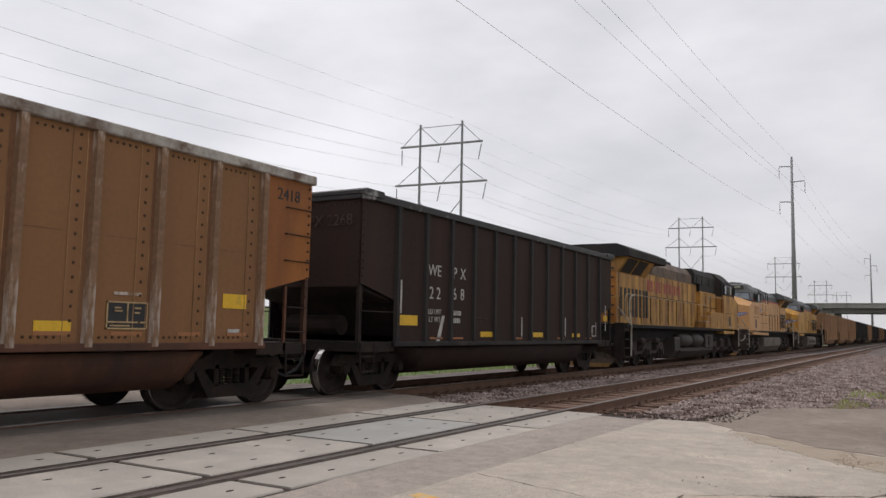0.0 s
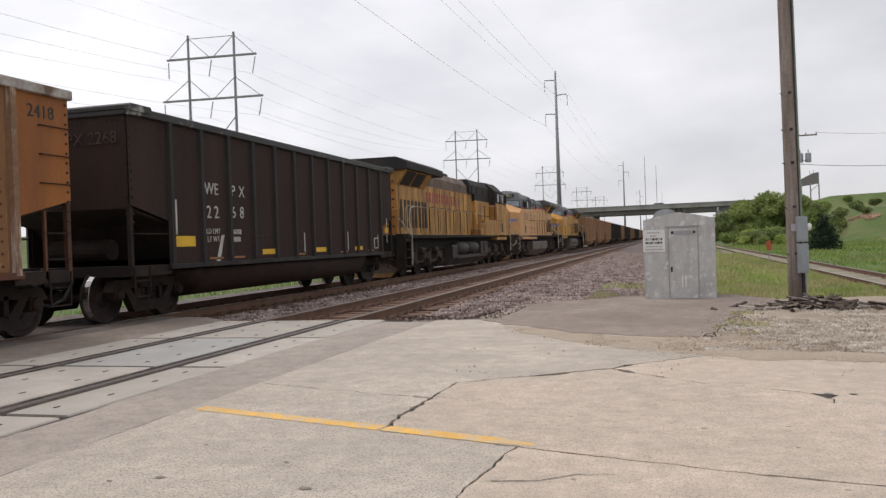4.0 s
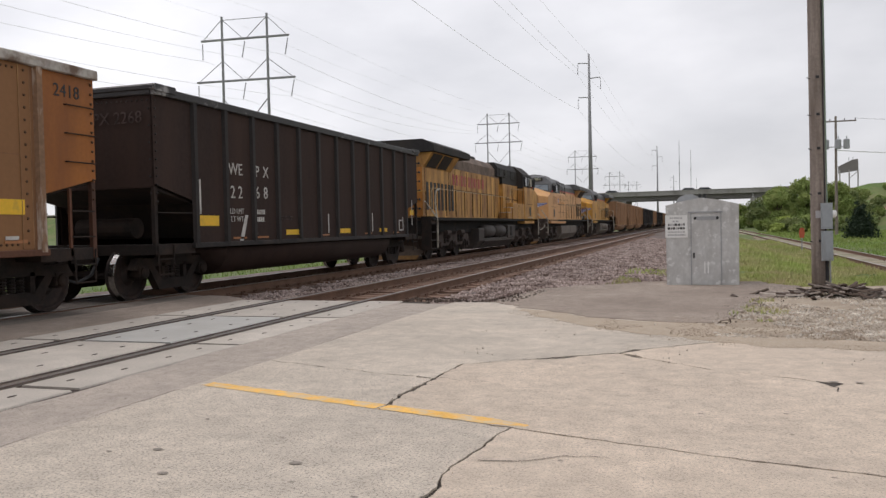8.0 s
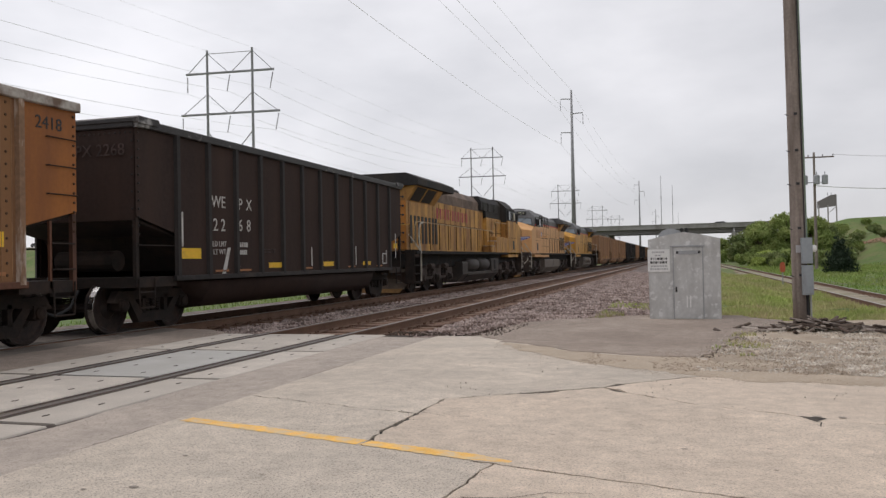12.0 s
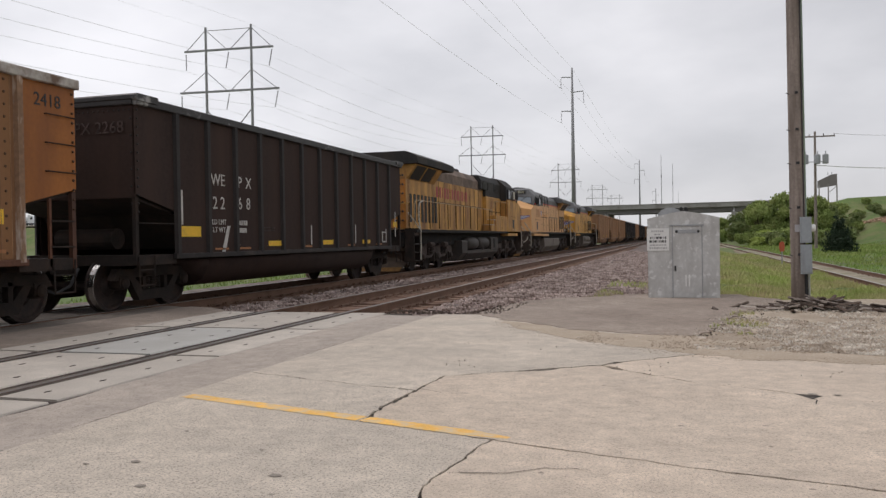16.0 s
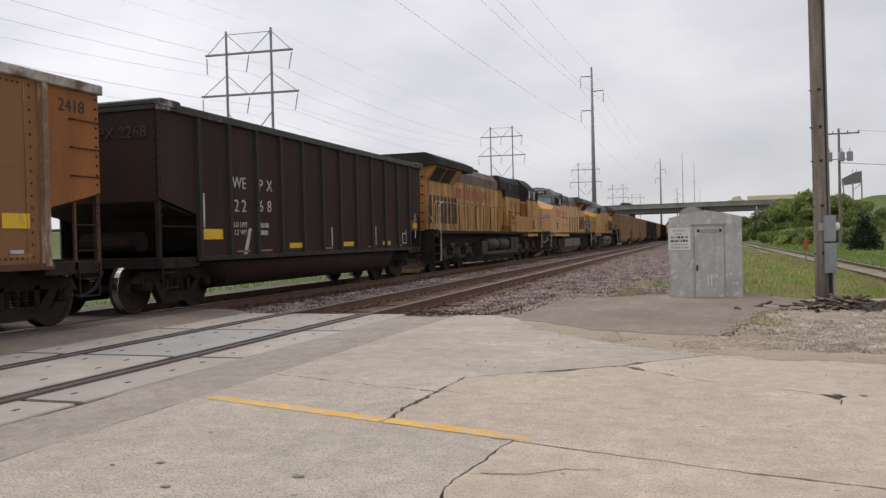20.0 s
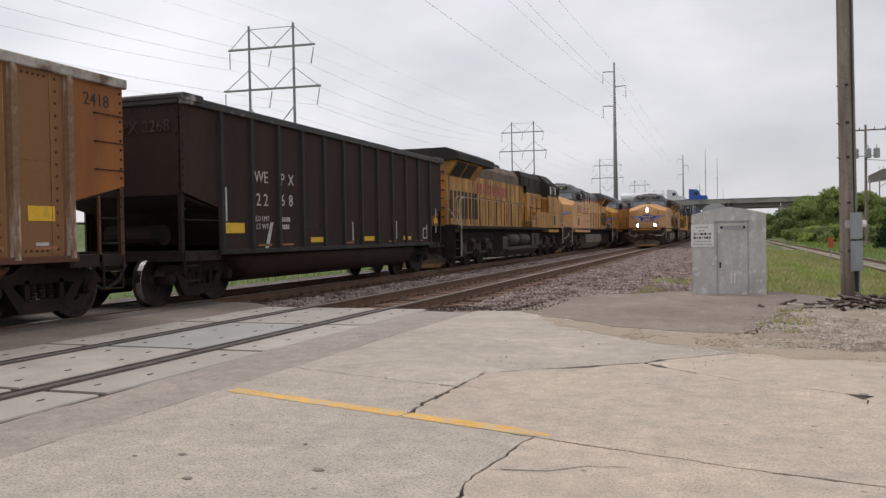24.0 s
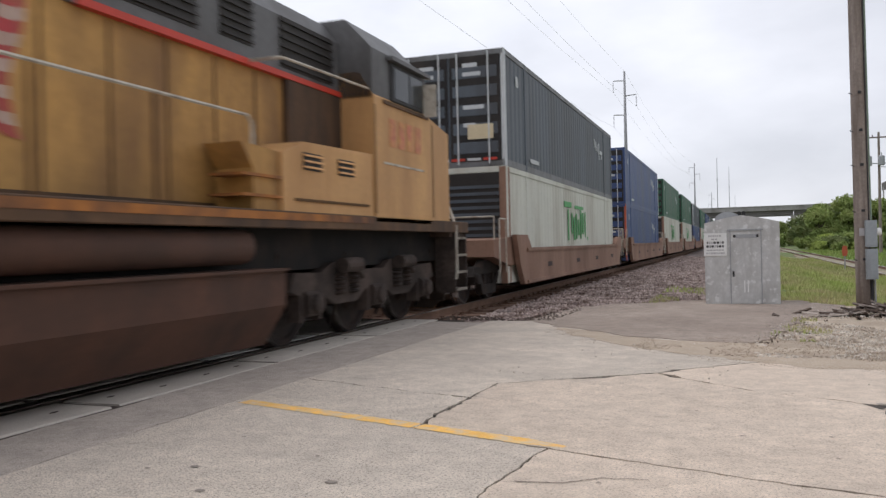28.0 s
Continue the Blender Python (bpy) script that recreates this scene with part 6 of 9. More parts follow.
        for y0, y1, z in ((6.25, 7.95, 2.36), (5.9, 6.0, 2.9)):
            bm = bmesh.new()
            box(bm, *sorted((s * 1.515, s * 1.53)), y0, y1, z, z + 0.02)
            part("panel_joint", bm, "door_line", cab)
        bm = bmesh.new()
        box(bm, *sorted((s * 1.46, s * 1.54)), 7.85, 8.05, 3.34, 3.43)
        part("red_flash", bm, "loco_red", cab, "red flash below the cab window")
    # headlights in the nose, ditch lights on the platform
    bm = bmesh.new()
    box(bm, -0.13, 0.13, 9.5, 9.71, 2.84, 3.29, 0.03)
    part("headlight_box", bm, "frame_dark", nose)
    lamp_pair(nose, [(0, 3.17), (0, 2.96)], 0.085, 9.70, "lamp" if lit else "lamp_off", "lit twin headlight" if lit else "headlight")
    lamp_pair(nose, [(-0.72, 1.78), (0.72, 1.78)], 0.105, 10.36, "lamp" if lit else "lamp_off", "lit ditch light" if lit else "ditch light")
    for x in (-0.72, 0.72):
        bm = bmesh.new()
        box(bm, x - 0.15, x + 0.15, 10.16, 10.34, 1.50, 1.95, 0.02)
        part("ditch_light_bracket", bm, "under", nose, "dark ditch light box")
    if emblem:
        winged_emblem(nose, 9.682)
    # horn, aerials, air conditioner
    bm = bmesh.new()
    box(bm, -0.6, 0.6, 6.2, 7.2, 4.42, 4.53, 0.05)
    part("air_conditioner", bm, roof, top, "roof air conditioner")
    bm = bmesh.new()
    for x in (-0.12, 0.0, 0.12):
        lathe(bm, (x, 5.9, 4.53), "y", [(0, 0.03), (0.3, 0.035), (0.42, 0.09)], 8)
    part("horn", bm, roof, top, "air horns")
    # front handrails
    for s in (-1, 1):
        bm = bmesh.new()
        pipe(bm, [(s * 0.16, 10.16, 1.5), (s * 0.16, 10.16, 2.50), (s * 0.42, 10.16, 2.52), (s * 0.62, 10.17, 2.24), (s * 1.30, 10.24, 1.60), (s * 1.40, 10.26, 1.42), (s * 1.40, 10.30, 1.08), (s * 1.22, 10.36, 0.92), (s * 0.7, 10.38, 0.92)], 0.027, 6)
        part("front_handrail", bm, "rail_white", loco, "pale bent front handrail")
        bm = bmesh.new()
        pipe(bm, [(s * 0.9, 10.16, 1.5), (s * 0.9, 10.16, 2.05)], 0.02, 6)
        part("front_stanchion", bm, "rail_white", loco)
    return cab


def pilot(loco, y, d, plow=True, tint="pilot_brown"):
    """End platform, pilot plate, plough, coupler and hoses."""
    bm = bmesh.new()
    box(bm, -1.12, 1.12, min(y - d * 0.34, y - d * 0.44), max(y - d * 0.34, y - d * 0.44), 0.22, 1.45)
    box(bm, -1.46, 1.46, min(y - d * 0.2, y - d * 1.0), max(y - d * 0.2, y - d * 1.0), 1.36, 1.50)
    p = part("pilot_plate", bm, tint, loco, "grimy pilot plate")
    bm = bmesh.new()
    rows = []
    for f, dy in ((-1.0, 0.18), (-0.6, 0.29), (0.0, 0.34), (0.6, 0.29), (1.0, 0.18)):
        a, b, c = 1.36 * f, 1.15 * f, 0.86 * f
        o = y - d * 0.52
        rows.append([(a, o + d * dy * 0.4, 0.74), (b, o + d * (0.05 + dy * 0.6), 0.40), (c, o + d * (0.12 + dy), 0.07), (c, o + d * (0.07 + dy), 0.07), (a, o + d * (dy * 0.4 - 0.06), 0.74)])
    loft(bm, rows)
    bmesh.ops.recalc_face_normals(bm, faces=bm.faces)
    part("snow_plough", bm, "plow" if plow else "under", loco, "dusty scraped snow plough")
    bm = bmesh.new()
    rows = []
    for f, dy in ((-1.0, 0.18), (-0.6, 0.29), (0.0, 0.34), (0.6, 0.29), (1.0, 0.18)):
        c, e = 0.86 * f, 0.95 * f
        o = y - d * 0.52 + d * 0.012
        rows.append([(e, o + d * (0.10 + dy * 0.87), 0.20), (c, o + d * (0.125 + dy), 0.06), (c, o + d * (0.09 + dy), 0.06), (e, o + d * (0.07 + dy * 0.87), 0.20)])
    loft(bm, rows)
    bmesh.ops.recalc_face_normals(bm, faces=bm.faces)
    part("plough_edge", bm, "plow_edge", loco, "orange scraped plough edge")
    if d > 0:
        bm = bmesh.new()
        box(bm, -1.38, 1.38, y - 0.20, y - 0.17, 1.41, 1.515, 0.008)
        part("platform_stripe", bm, "loco_sill", p, "orange stripe on the front platform edge")
    coupler(loco, y - d * 0.12, d, 0.92)
    for k, s in enumerate((-1, 1)):
        for i in range(3):
            bm = bmesh.new()
            x = s * (0.45 + 0.18 * i)
            pipe(bm, [(x, y - d * 0.28, 1.2), (x, y - d * 0.12, 1.0), (x * 0.97, y - d * 0.10, 0.8), (x * 0.9, y - d * 0.16, 0.7)], 0.025)
            part("air_hose", bm, "frame_dark", p, "hanging air hose")
    for x0, x1, z0, z1, out in ((-1.0, 1.0, 1.20, 1.36, 0.12), (-0.35, 0.35, 0.70, 1.16, 0.15)):
        bm = bmesh.new()
        box(bm, x0, x1, min(y - d * 0.3, y - d * out), max(y - d * 0.3, y - d * out), z0, z1, 0.03)
        part("anticlimber" if z0 > 1 else "draft_gear_pocket", bm, tint, p, "worn steel bumper casting")
    bm = bmesh.new()
    pipe(bm, [(-1.25, y - d * 0.24, 0.98), (-0.5, y - d * 0.1, 1.02), (0.5, y - d * 0.1, 1.02), (1.25, y - d * 0.24, 0.98)], 0.018)
    part("cut_lever", bm, "step_edge", p, "bent uncoupling lever")
    for x, z in ((-0.85, 1.08), (-0.6, 1.1), (0.6, 1.1), (0.85, 1.08), (0.95, 0.85), (-0.95, 0.85)):
        bm = bmesh.new()
        box(bm, x - 0.07, x + 0.07, min(y - d * 0.34, y - d * 0.26), max(y - d * 0.34, y - d * 0.26), z - 0.06, z + 0.06, 0.015)
        part("cable_socket", bm, "step_edge" if x > 0.7 else "under", p, "socket on the pilot plate")


def ge_loco(label, paint, roof, tank, number, lit=False, emblem=False, wide_aux=False, brand=None, flag_at=None, m=None, group="", hood_top=None, broad=False):
    loco = thing("locomotive", label, "locomotive", group, m=m)
    # underframe
    bm = bmesh.new()
    box(bm, -1.1, 1.1, -10.4, 9.9, 0.95, 1.455)
    # underframe colour includes the shade below the deck
    part("underframe", bm, "under_dark", loco, "underframe, blackened for the shade under the train")
    bm = bmesh.new()
    box(bm, -1.49, 1.49, -10.3, 10.22, 1.46, 1.56)
    part("walkway", bm, "under", loco, "grimy walkway deck")
    for s in (-1, 1):
        bm = bmesh.new()
        lo, hi = sorted((s * 1.44, s * 1.52))
        box(bm, lo, hi, -10.25, 9.4, 1.40 if broad else 1.44, 1.55, 0.01)
        sill = part("side_sill", bm, "under_dark" if not broad else paint, loco, "dark walkway sill" if not broad else "")
        if broad:
            bm = bmesh.new()
            box(bm, *sorted((s * 1.50, s * 1.526)), -10.23, 9.38, 1.45, 1.575)
            part("sill_stripe", bm, "loco_sill", sill, "orange reflective sill stripe")
            bm = bmesh.new()
            box(bm, *sorted((s * 1.50, s * 1.53)), -10.2, 2.3, 1.615, 1.65)
            part("sill_edge", bm, "box_rail", sill, "grey walkway edge")
            bm = bmesh.new()
            box(bm, *sorted((s * 0.96, s * 1.50)), -10.0, 2.3, 1.56, 1.64)
            part("deck_edge", bm, paint, loco, "yellow foot of the hood")
    cab_and_nose(loco, paint, roof, lit, number, emblem)
    # auxiliary cabinet behind the cab
    a_end = 2.3
    narrow = broad or brand
    hw, ux = (1.5, 1.10) if wide_aux else (1.13, 1.10)
    u_end = 0.05 if broad else 1.3 if not wide_aux else a_end
    bm = bmesh.new()
    zb = 1.28 if wide_aux else 1.45
    body_loft(bm, [(5.75, (hw, zb, 3.28, hw - 0.03, 3.34)), (a_end, (hw, zb, 3.28, hw - 0.03, 3.34))])
    aux = part("equipment_cabinet", bm, paint, loco, "equipment cabinet behind the cab")
    bm = bmesh.new()
    body_loft(bm, [(5.75, (ux, 3.30, 4.1, 0.95, 4.36)), (a_end, (ux, 3.30, 4.1, 0.95, 4.36))])
    if u_end < a_end:
        body_loft(bm, [(a_end + 0.01, (ux, 3.66, 4.1, 0.95, 4.36)), (u_end, (ux, 3.66, 4.1, 0.95, 4.36))])
    au = part("dynamic_brake_box", bm, roof, loco, "dark grey upper cabinet with louvres")
    for s in (-1, 1):
        x0, x1 = sorted((s * (ux - 0.04), s * (ux + 0.01)))
        for y0, w in ((0.9, 0.95), (2.15, 0.62), (2.85, 0.62)) if broad else ((2.6, 0.7), (3.6, 0.7), (4.7, 0.5)) if wide_aux else ((1.7, 0.8), (2.75, 0.6), (4.2, 0.9)):
            slatted(au, "louvre", x0, x1, y0, y0 + w, 3.66, 4.06, 6, "grille", "dark louvred opening")
        if broad:
            bm = bmesh.new()
            prism(bm, [(4.55, 3.40), (5.45, 3.40), (5.6, 3.55), (5.45, 3.80), (4.65, 3.80), (4.45, 3.6)], "x", *sorted((s * 1.06, s * 1.13)))
            bmesh.ops.recalc_face_normals(bm, faces=bm.faces)
            part("rear_cab_window", bm, "glass", au, "dark rounded rear cab window")
        for y0 in (2.9, 4.4):
            bm = bmesh.new()
            x0, x1 = sorted((s * (hw - 0.02), s * (hw + 0.012)))
            box(bm, x0, x1, y0, y0 + 1.2, 2.55, 2.60)
            part("hand_hold", bm, "door_line", aux)
        seams(aux, s * hw, s, (3.4, 4.6), 1.65, 3.3)
        if wide_aux:
            bm = bmesh.new()
            pipe(bm, [(s * 1.46, 5.9, 3.34), (s * 1.46, 5.9, 4.06), (s * 1.46, 2.7, 4.08), (s * 1.46, 2.4, 3.9), (s * 1.46, 2.3, 3.34), (s * 1.44, 2.2, 2.62)], 0.026)
            rr = part("roof_rail", bm, "frame_dark", aux, "roof walkway rail")
            bm = bmesh.new()
            pipe(bm, [(s * 1.46, 5.9, 3.66), (s * 1.46, 2.4, 3.66)], 0.022)
            part("middle_rail", bm, "frame_dark", rr)
            for y in (3.1, 3.8, 4.5, 5.2):
                bm = bmesh.new()
                rod(bm, (s * 1.46, y, 3.34), (s * 1.46, y, 4.06), 0.02, seg=5)
                part("rail_post", bm, "frame_dark", rr)
            for y0, y1, z in ((2.45, 5.9, 2.03), (2.45, 5.9, 2.9)):
                bm = bmesh.new()
                box(bm, *sorted((s * 1.49, s * 1.512)), y0, y1, z, z + 0.02)
                part("panel_joint", bm, "door_line", aux)
    # long hood
    bm = bmesh.new()
    body_loft(bm, [(a_end, (0.95, 1.58, 3.62, 0.945, 3.70)), (-6.4, (0.95, 1.58, 3.62, 0.945, 3.70))])
    hood = part("long_hood", bm, paint, loco, "engine hood")
    bm = bmesh.new()
    body_loft(bm, [(a_end, (0.955, 3.66, 4.0, 0.72, 4.30)), (-6.4, (0.955, 3.66, 4.0, 0.72, 4.30))])
    part("hood_roof", bm, hood_top or roof, hood, "hood roof")
    for s in (-1, 1):
        bm = bmesh.new()
        x0, x1 = sorted((s * 0.94, s * 0.962))
        box(bm, x0, x1, -6.4, a_end, 3.60, 3.68)
        part("red_stripe", bm, hood_top or "loco_red", hood, "dividing stripe")
        seams(hood, s * 0.95, s, [a_end - 0.87 * i for i in range(1, 10)], 1.70, 3.55)
        bm = bmesh.new()
        x0, x1 = sorted((s * 0.94, s * 0.96))
        box(bm, x0, x1, -6.3, a_end, 2.72, 2.745)
        part("door_seam", bm, "door_line", hood)
    bm = bmesh.new()
    box(bm, -0.45, 0.45, -1.6, -0.4, 4.28, 4.52, 0.06)
    part("exhaust_stack", bm, "loco_black", hood, "soot-black exhaust stack")
    # radiator section with its overhanging wings
    bm = bmesh.new()
    body_loft(bm, [(-6.4, (0.97, 1.58, 3.45, 0.95, 3.50)), (-9.75, (0.97, 1.58, 3.45, 0.95, 3.50))])
    rad = part("radiator_cabinet", bm, paint, loco, "radiator cabinet")
    bm = bmesh.new()
    prism(bm, [(-0.96, 3.40), (0.96, 3.40), (1.36, 3.98), (-1.36, 3.98)], "y", -9.7, -6.2)
    bmesh.ops.recalc_face_normals(bm, faces=bm.faces)
    part("radiator_flare", bm, paint, rad, "flared upper radiator cabinet")
    bm = bmesh.new()
    ring = [(-1.46, 3.96), (1.46, 3.96), (1.5, 4.02), (1.5, 4.22), (1.05, 4.42), (-1.05, 4.42), (-1.5, 4.22), (-1.5, 4.02)]
    prism(bm, ring, "y", -9.95, -5.1)
    bmesh.ops.recalc_face_normals(bm, faces=bm.faces)
    wing = part("radiator_wing", bm, roof, rad, "overhanging radiator roof")
    for s in (-1, 1):
        bm = bmesh.new()
        x0, x1 = sorted((s * 1.485, s * 1.508))
        box(bm, x0, x1, -9.93, -5.12, 3.97, 4.03)
        part("red_stripe", bm, "loco_red" if group == PASSING else roof, wing)
        # dark intakes under the wing, and vertical slots below
        for y0 in (-9.5, -8.2):
            bm = bmesh.new()
            poly(bm, [(s * 1.0, y0 + 0.05, 3.455), (s * 1.0, y0 + 1.2, 3.455), (s * 1.33, y0 + 1.2, 3.93), (s * 1.33, y0 + 0.05, 3.93)])
            for v in bm.verts:
                v.co.x += s * 0.012
                v.co.z -= 0.012
            part("radiator_intake", bm, "grille", wing, "dark radiator intake")
        for i in range(6 if wide_aux else 8):
            bm = bmesh.new()
            x0, x1 = sorted((s * 0.96, s * 0.985))
            y0 = -9.35 + 0.46 * i + (0.75 if broad else 0.0)
            box(bm, x0, x1, y0, y0 + 0.25, 1.85, 2.9)
            part("air_slot", bm, "grille", rad, "dark vertical air slot")
        seams(rad, s * 0.97, s, (-9.5, -6.5), 1.7, 3.4)
    # hood end: lamps, number boards, grab irons
    lamp_pair_end(rad, paint, number)
    # handrails along the walkway
    for s in (-1, 1):
        y1 = a_end - 0.1
        posts = [(s * 1.44, y, 2.62) for y in np.arange(-9.6, y1 - 0.3, 1.25)]
        handrail(loco, [(s * 1.44, -10.2, 1.7), (s * 1.44, -10.2, 2.45), (s * 1.44, -10.0, 2.62), (s * 1.44, y1, 2.62), (s * 1.44, y1 + 0.2, 2.4)], posts, 1.6, material="rail_white" if group == PASSING else "rail_faded")
        handrail(loco, [(s * 1.44, -9.9, 2.1), (s * 1.44, -9.6, 2.1)], [], 1.6, 0.015)
    handrail(loco, [(-1.3, -10.35, 2.5), (1.3, -10.35, 2.5)], [(x, -10.35, 2.5) for x in (-1.3, -0.5, 0.5, 1.3)], 1.6)
    for s in (-1, 1):
        bm = bmesh.new()
        pipe(bm, [(s * 1.50, -9.72, 0.45), (s * 1.50, -9.72, 1.5), (s * 1.46, -9.78, 2.05), (s * 1.46, -9.74, 2.40), (s * 1.46, -9.60, 2.56), (s * 1.45, -9.2, 2.62)], 0.030, 6)
        part("corner_rail", bm, "rail_white", loco, "pale bent corner rail")
    steps_at(loco, 10.3, 1)
    steps_at(loco, -10.4, -1)
    pilot(loco, 10.45, 1)
    pilot(loco, -10.5, -1)
    # fuel tank
    bm = bmesh.new()
    ring = [(-1.42, 1.12), (-1.46, 1.06), (-1.46, 0.57), (-1.15, 0.22), (1.15, 0.22), (1.46, 0.57), (1.46, 1.06), (1.42, 1.12)]
    if wide_aux:
        prism(bm, ring, "y", -3.1, 4.05)
    else:
        low = [(-1.08, 1.12), (-1.08, 0.68), (-1.46, 0.66), (-1.46, 0.52), (-1.15, 0.22), (1.15, 0.22), (1.46, 0.52), (1.46, 0.66), (1.08, 0.68), (1.08, 1.12)]
        prism(bm, ring, "y", -3.75, -2.85)
        prism(bm, low, "y", -2.85, 3.3)
    bmesh.ops.recalc_face_normals(bm, faces=bm.faces)
    tk = part("fuel_tank", bm, tank, loco, "broad fuel tank")
    for s in (-1, 1):
        bm = bmesh.new()
        x0, x1 = sorted((s * 1.455, s * 1.475))
        box(bm, x0, x1, -0.04, 0.04, 0.64, 1.1)
        part("tank_strap", bm, tank, tk)
        if not wide_aux:
            for y0 in (-2.72, -0.6):
                bm = bmesh.new()
                lathe(bm, (s * 1.24, y0, 0.97), "y", [(0, 0.05), (0.06, 0.24), (0.14, 0.29), (1.74, 0.29), (1.82, 0.24), (1.88, 0.05)], 18)
                part("air_reservoir", bm, tank, tk, "air reservoir cylinder", True)
            bm = bmesh.new()
            x0, x1 = sorted((s * 1.1, s * 1.5))
            box(bm, x0, x1, 1.65, 3.25, 0.60, 1.24, 0.04)
            part("equipment_box", bm, tank, tk)
            bm = bmesh.new()
            box(bm, *sorted((s * 1.49, s * 1.512)), 2.2, 2.5, 0.72, 1.18)
            part("box_recess", bm, "under_dark", tk)
    loco_truck(loco, 6.75)
    loco_truck(loco, -6.85)
    if brand:
        for s in (-1, 1):
            bars(loco, "lettering_bar", s * 0.955, s, -5.9, 2.92, [0.26, 0.26, 0.08, 0.28, 0.26, 0.02, 0.26, 0.28, 0.26, 0.08, 0.24, 0.08, 0.26], 0.44, 0.2, "flag_red", "faded red lettering as plain bars")
    if flag_at:
        for s in (-1, 1):
            flag(loco, s * 0.958, flag_at[0], flag_at[1], 2.05, 3.45, s, flag_at[2])
    if broad:
        for s in (-1, 1):
            bm = bmesh.new()
            box(bm, *sorted((s * 1.12, s * 1.142)), a_end, 5.75, 3.24, 3.32)
            part("red_stripe", bm, "loco_red", aux, "red dividing stripe")
            bm = bmesh.new()
            box(bm, *sorted((s * 1.51, s * 1.542)), 5.75, 6.7, 3.25, 3.33)
            part("red_stripe", bm, "loco_red", loco)
            bm = bmesh.new()
            box(bm, *sorted((s * 1.51, s * 1.548)), 5.78, 6.02, 3.34, 3.66, 0.02)
            part("door_window", bm, "glass", loco, "dark cab door window")
            bm = bmesh.new()
            box(bm, *sorted((s * 1.12, s * 1.15)), 4.6, 5.6, 2.4, 3.2)
            part("cab_door", bm, "loco_sill", aux, "orange door behind the cab")
            seams(loco, s * 1.51, s, (6.12, 8.40), 1.64, 3.1)
            seams(aux, s * 1.125, s, (2.83, 3.6), 2.36, 3.2)
            text("number", number, 0.56, loco, "faded_red", pose(s * 1.523, 7.15, 2.82, 90, 0, 90 * s), "faded red cab number")
            for y0, w, z0, z1, n in ((3.53, 0.5, 1.90, 2.13, 4), (4.70, 0.52, 1.90, 2.13, 4), (5.88, 0.80, 1.76, 2.32, 9), (6.80, 0.80, 1.76, 2.32, 9)):
                slatted(loco, "side_louvre", *sorted((s * 1.49, s * 1.526)), y0, y0 + w, z0, z1, n, paint, "louvred vent in the cab side")
            bm = bmesh.new()
            box(bm, *sorted((s * 1.50, s * 1.53)), 9.05, 9.42, 1.72, 1.98)
            part("pale_plate", bm, "sign_white", loco, "blank pale plate")
    if narrow:
        for s in (-1, 1):
            bm = bmesh.new()
            box(bm, *sorted((s * 1.0, s * 1.50)), 2.9, 5.78, 1.46, 2.36, 0.03)
            bb = part("battery_box", bm, paint, loco, "low battery box beside the cabinet")
            seams(bb, s * 1.50, s, (4.32,), 1.6, 2.3)
            bm = bmesh.new()
            prism(bm, [(1.95, 1.56), (2.9, 1.56), (2.9, 2.12), (2.45, 2.12), (2.45, 1.86), (1.95, 1.86)], "x", *sorted((s * 1.0, s * 1.46)))
            bmesh.ops.recalc_face_normals(bm, faces=bm.faces)
            st = part("walkway_step", bm, "loco_sill" if broad else paint, loco, "steps up beside the battery box")
            for y0, y1_, z in ((1.93, 2.46, 1.86), (2.44, 2.92, 2.12)):
                bm = bmesh.new()
                box(bm, *sorted((s * 1.0, s * 1.50)), y0, y1_, z, z + 0.03)
                part("step_edge", bm, "rail_white", st, "worn pale step edge")
            handrail(loco, [(s * 1.44, 2.5, 2.72), (s * 1.44, 2.9, 3.1), (s * 1.44, 5.7, 3.12)], [(s * 1.44, y, 3.11) for y in (3.0, 4.3, 5.6)], 2.36, 0.018, "rail_faded")
    if wide_aux:
        for s in (-1, 1):
            bars(loco, "number_bar", s * 1.522, s, 6.3, 2.55, [0.26, 0.26, 0.26, 0.26], 0.52, 0.13, "shield_pink", "faded pink cab number")
            bm = bmesh.new()
            x0, x1 = sorted((s * 1.50, s * 1.512))
            box(bm, x0, x1, 5.42, 5.72, 2.68, 2.98)
            sd = part("shield_decal", bm, "wing_blue", loco, "small blue and white decal")
            for k in range(3):
                bm = bmesh.new()
                box(bm, *sorted((s * 1.50, s * 1.516)), 5.40, 5.74, 2.72 + 0.09 * k, 2.745 + 0.09 * k)
                part("decal_bar", bm, "wing_white", sd)
            bars(loco, "slogan_bar", s * 1.502, s, 3.0, 2.66, [0.42, 0.5, 0.7], 0.08, 0.12, "loco_sill", "faint slogan bars")
    return loco


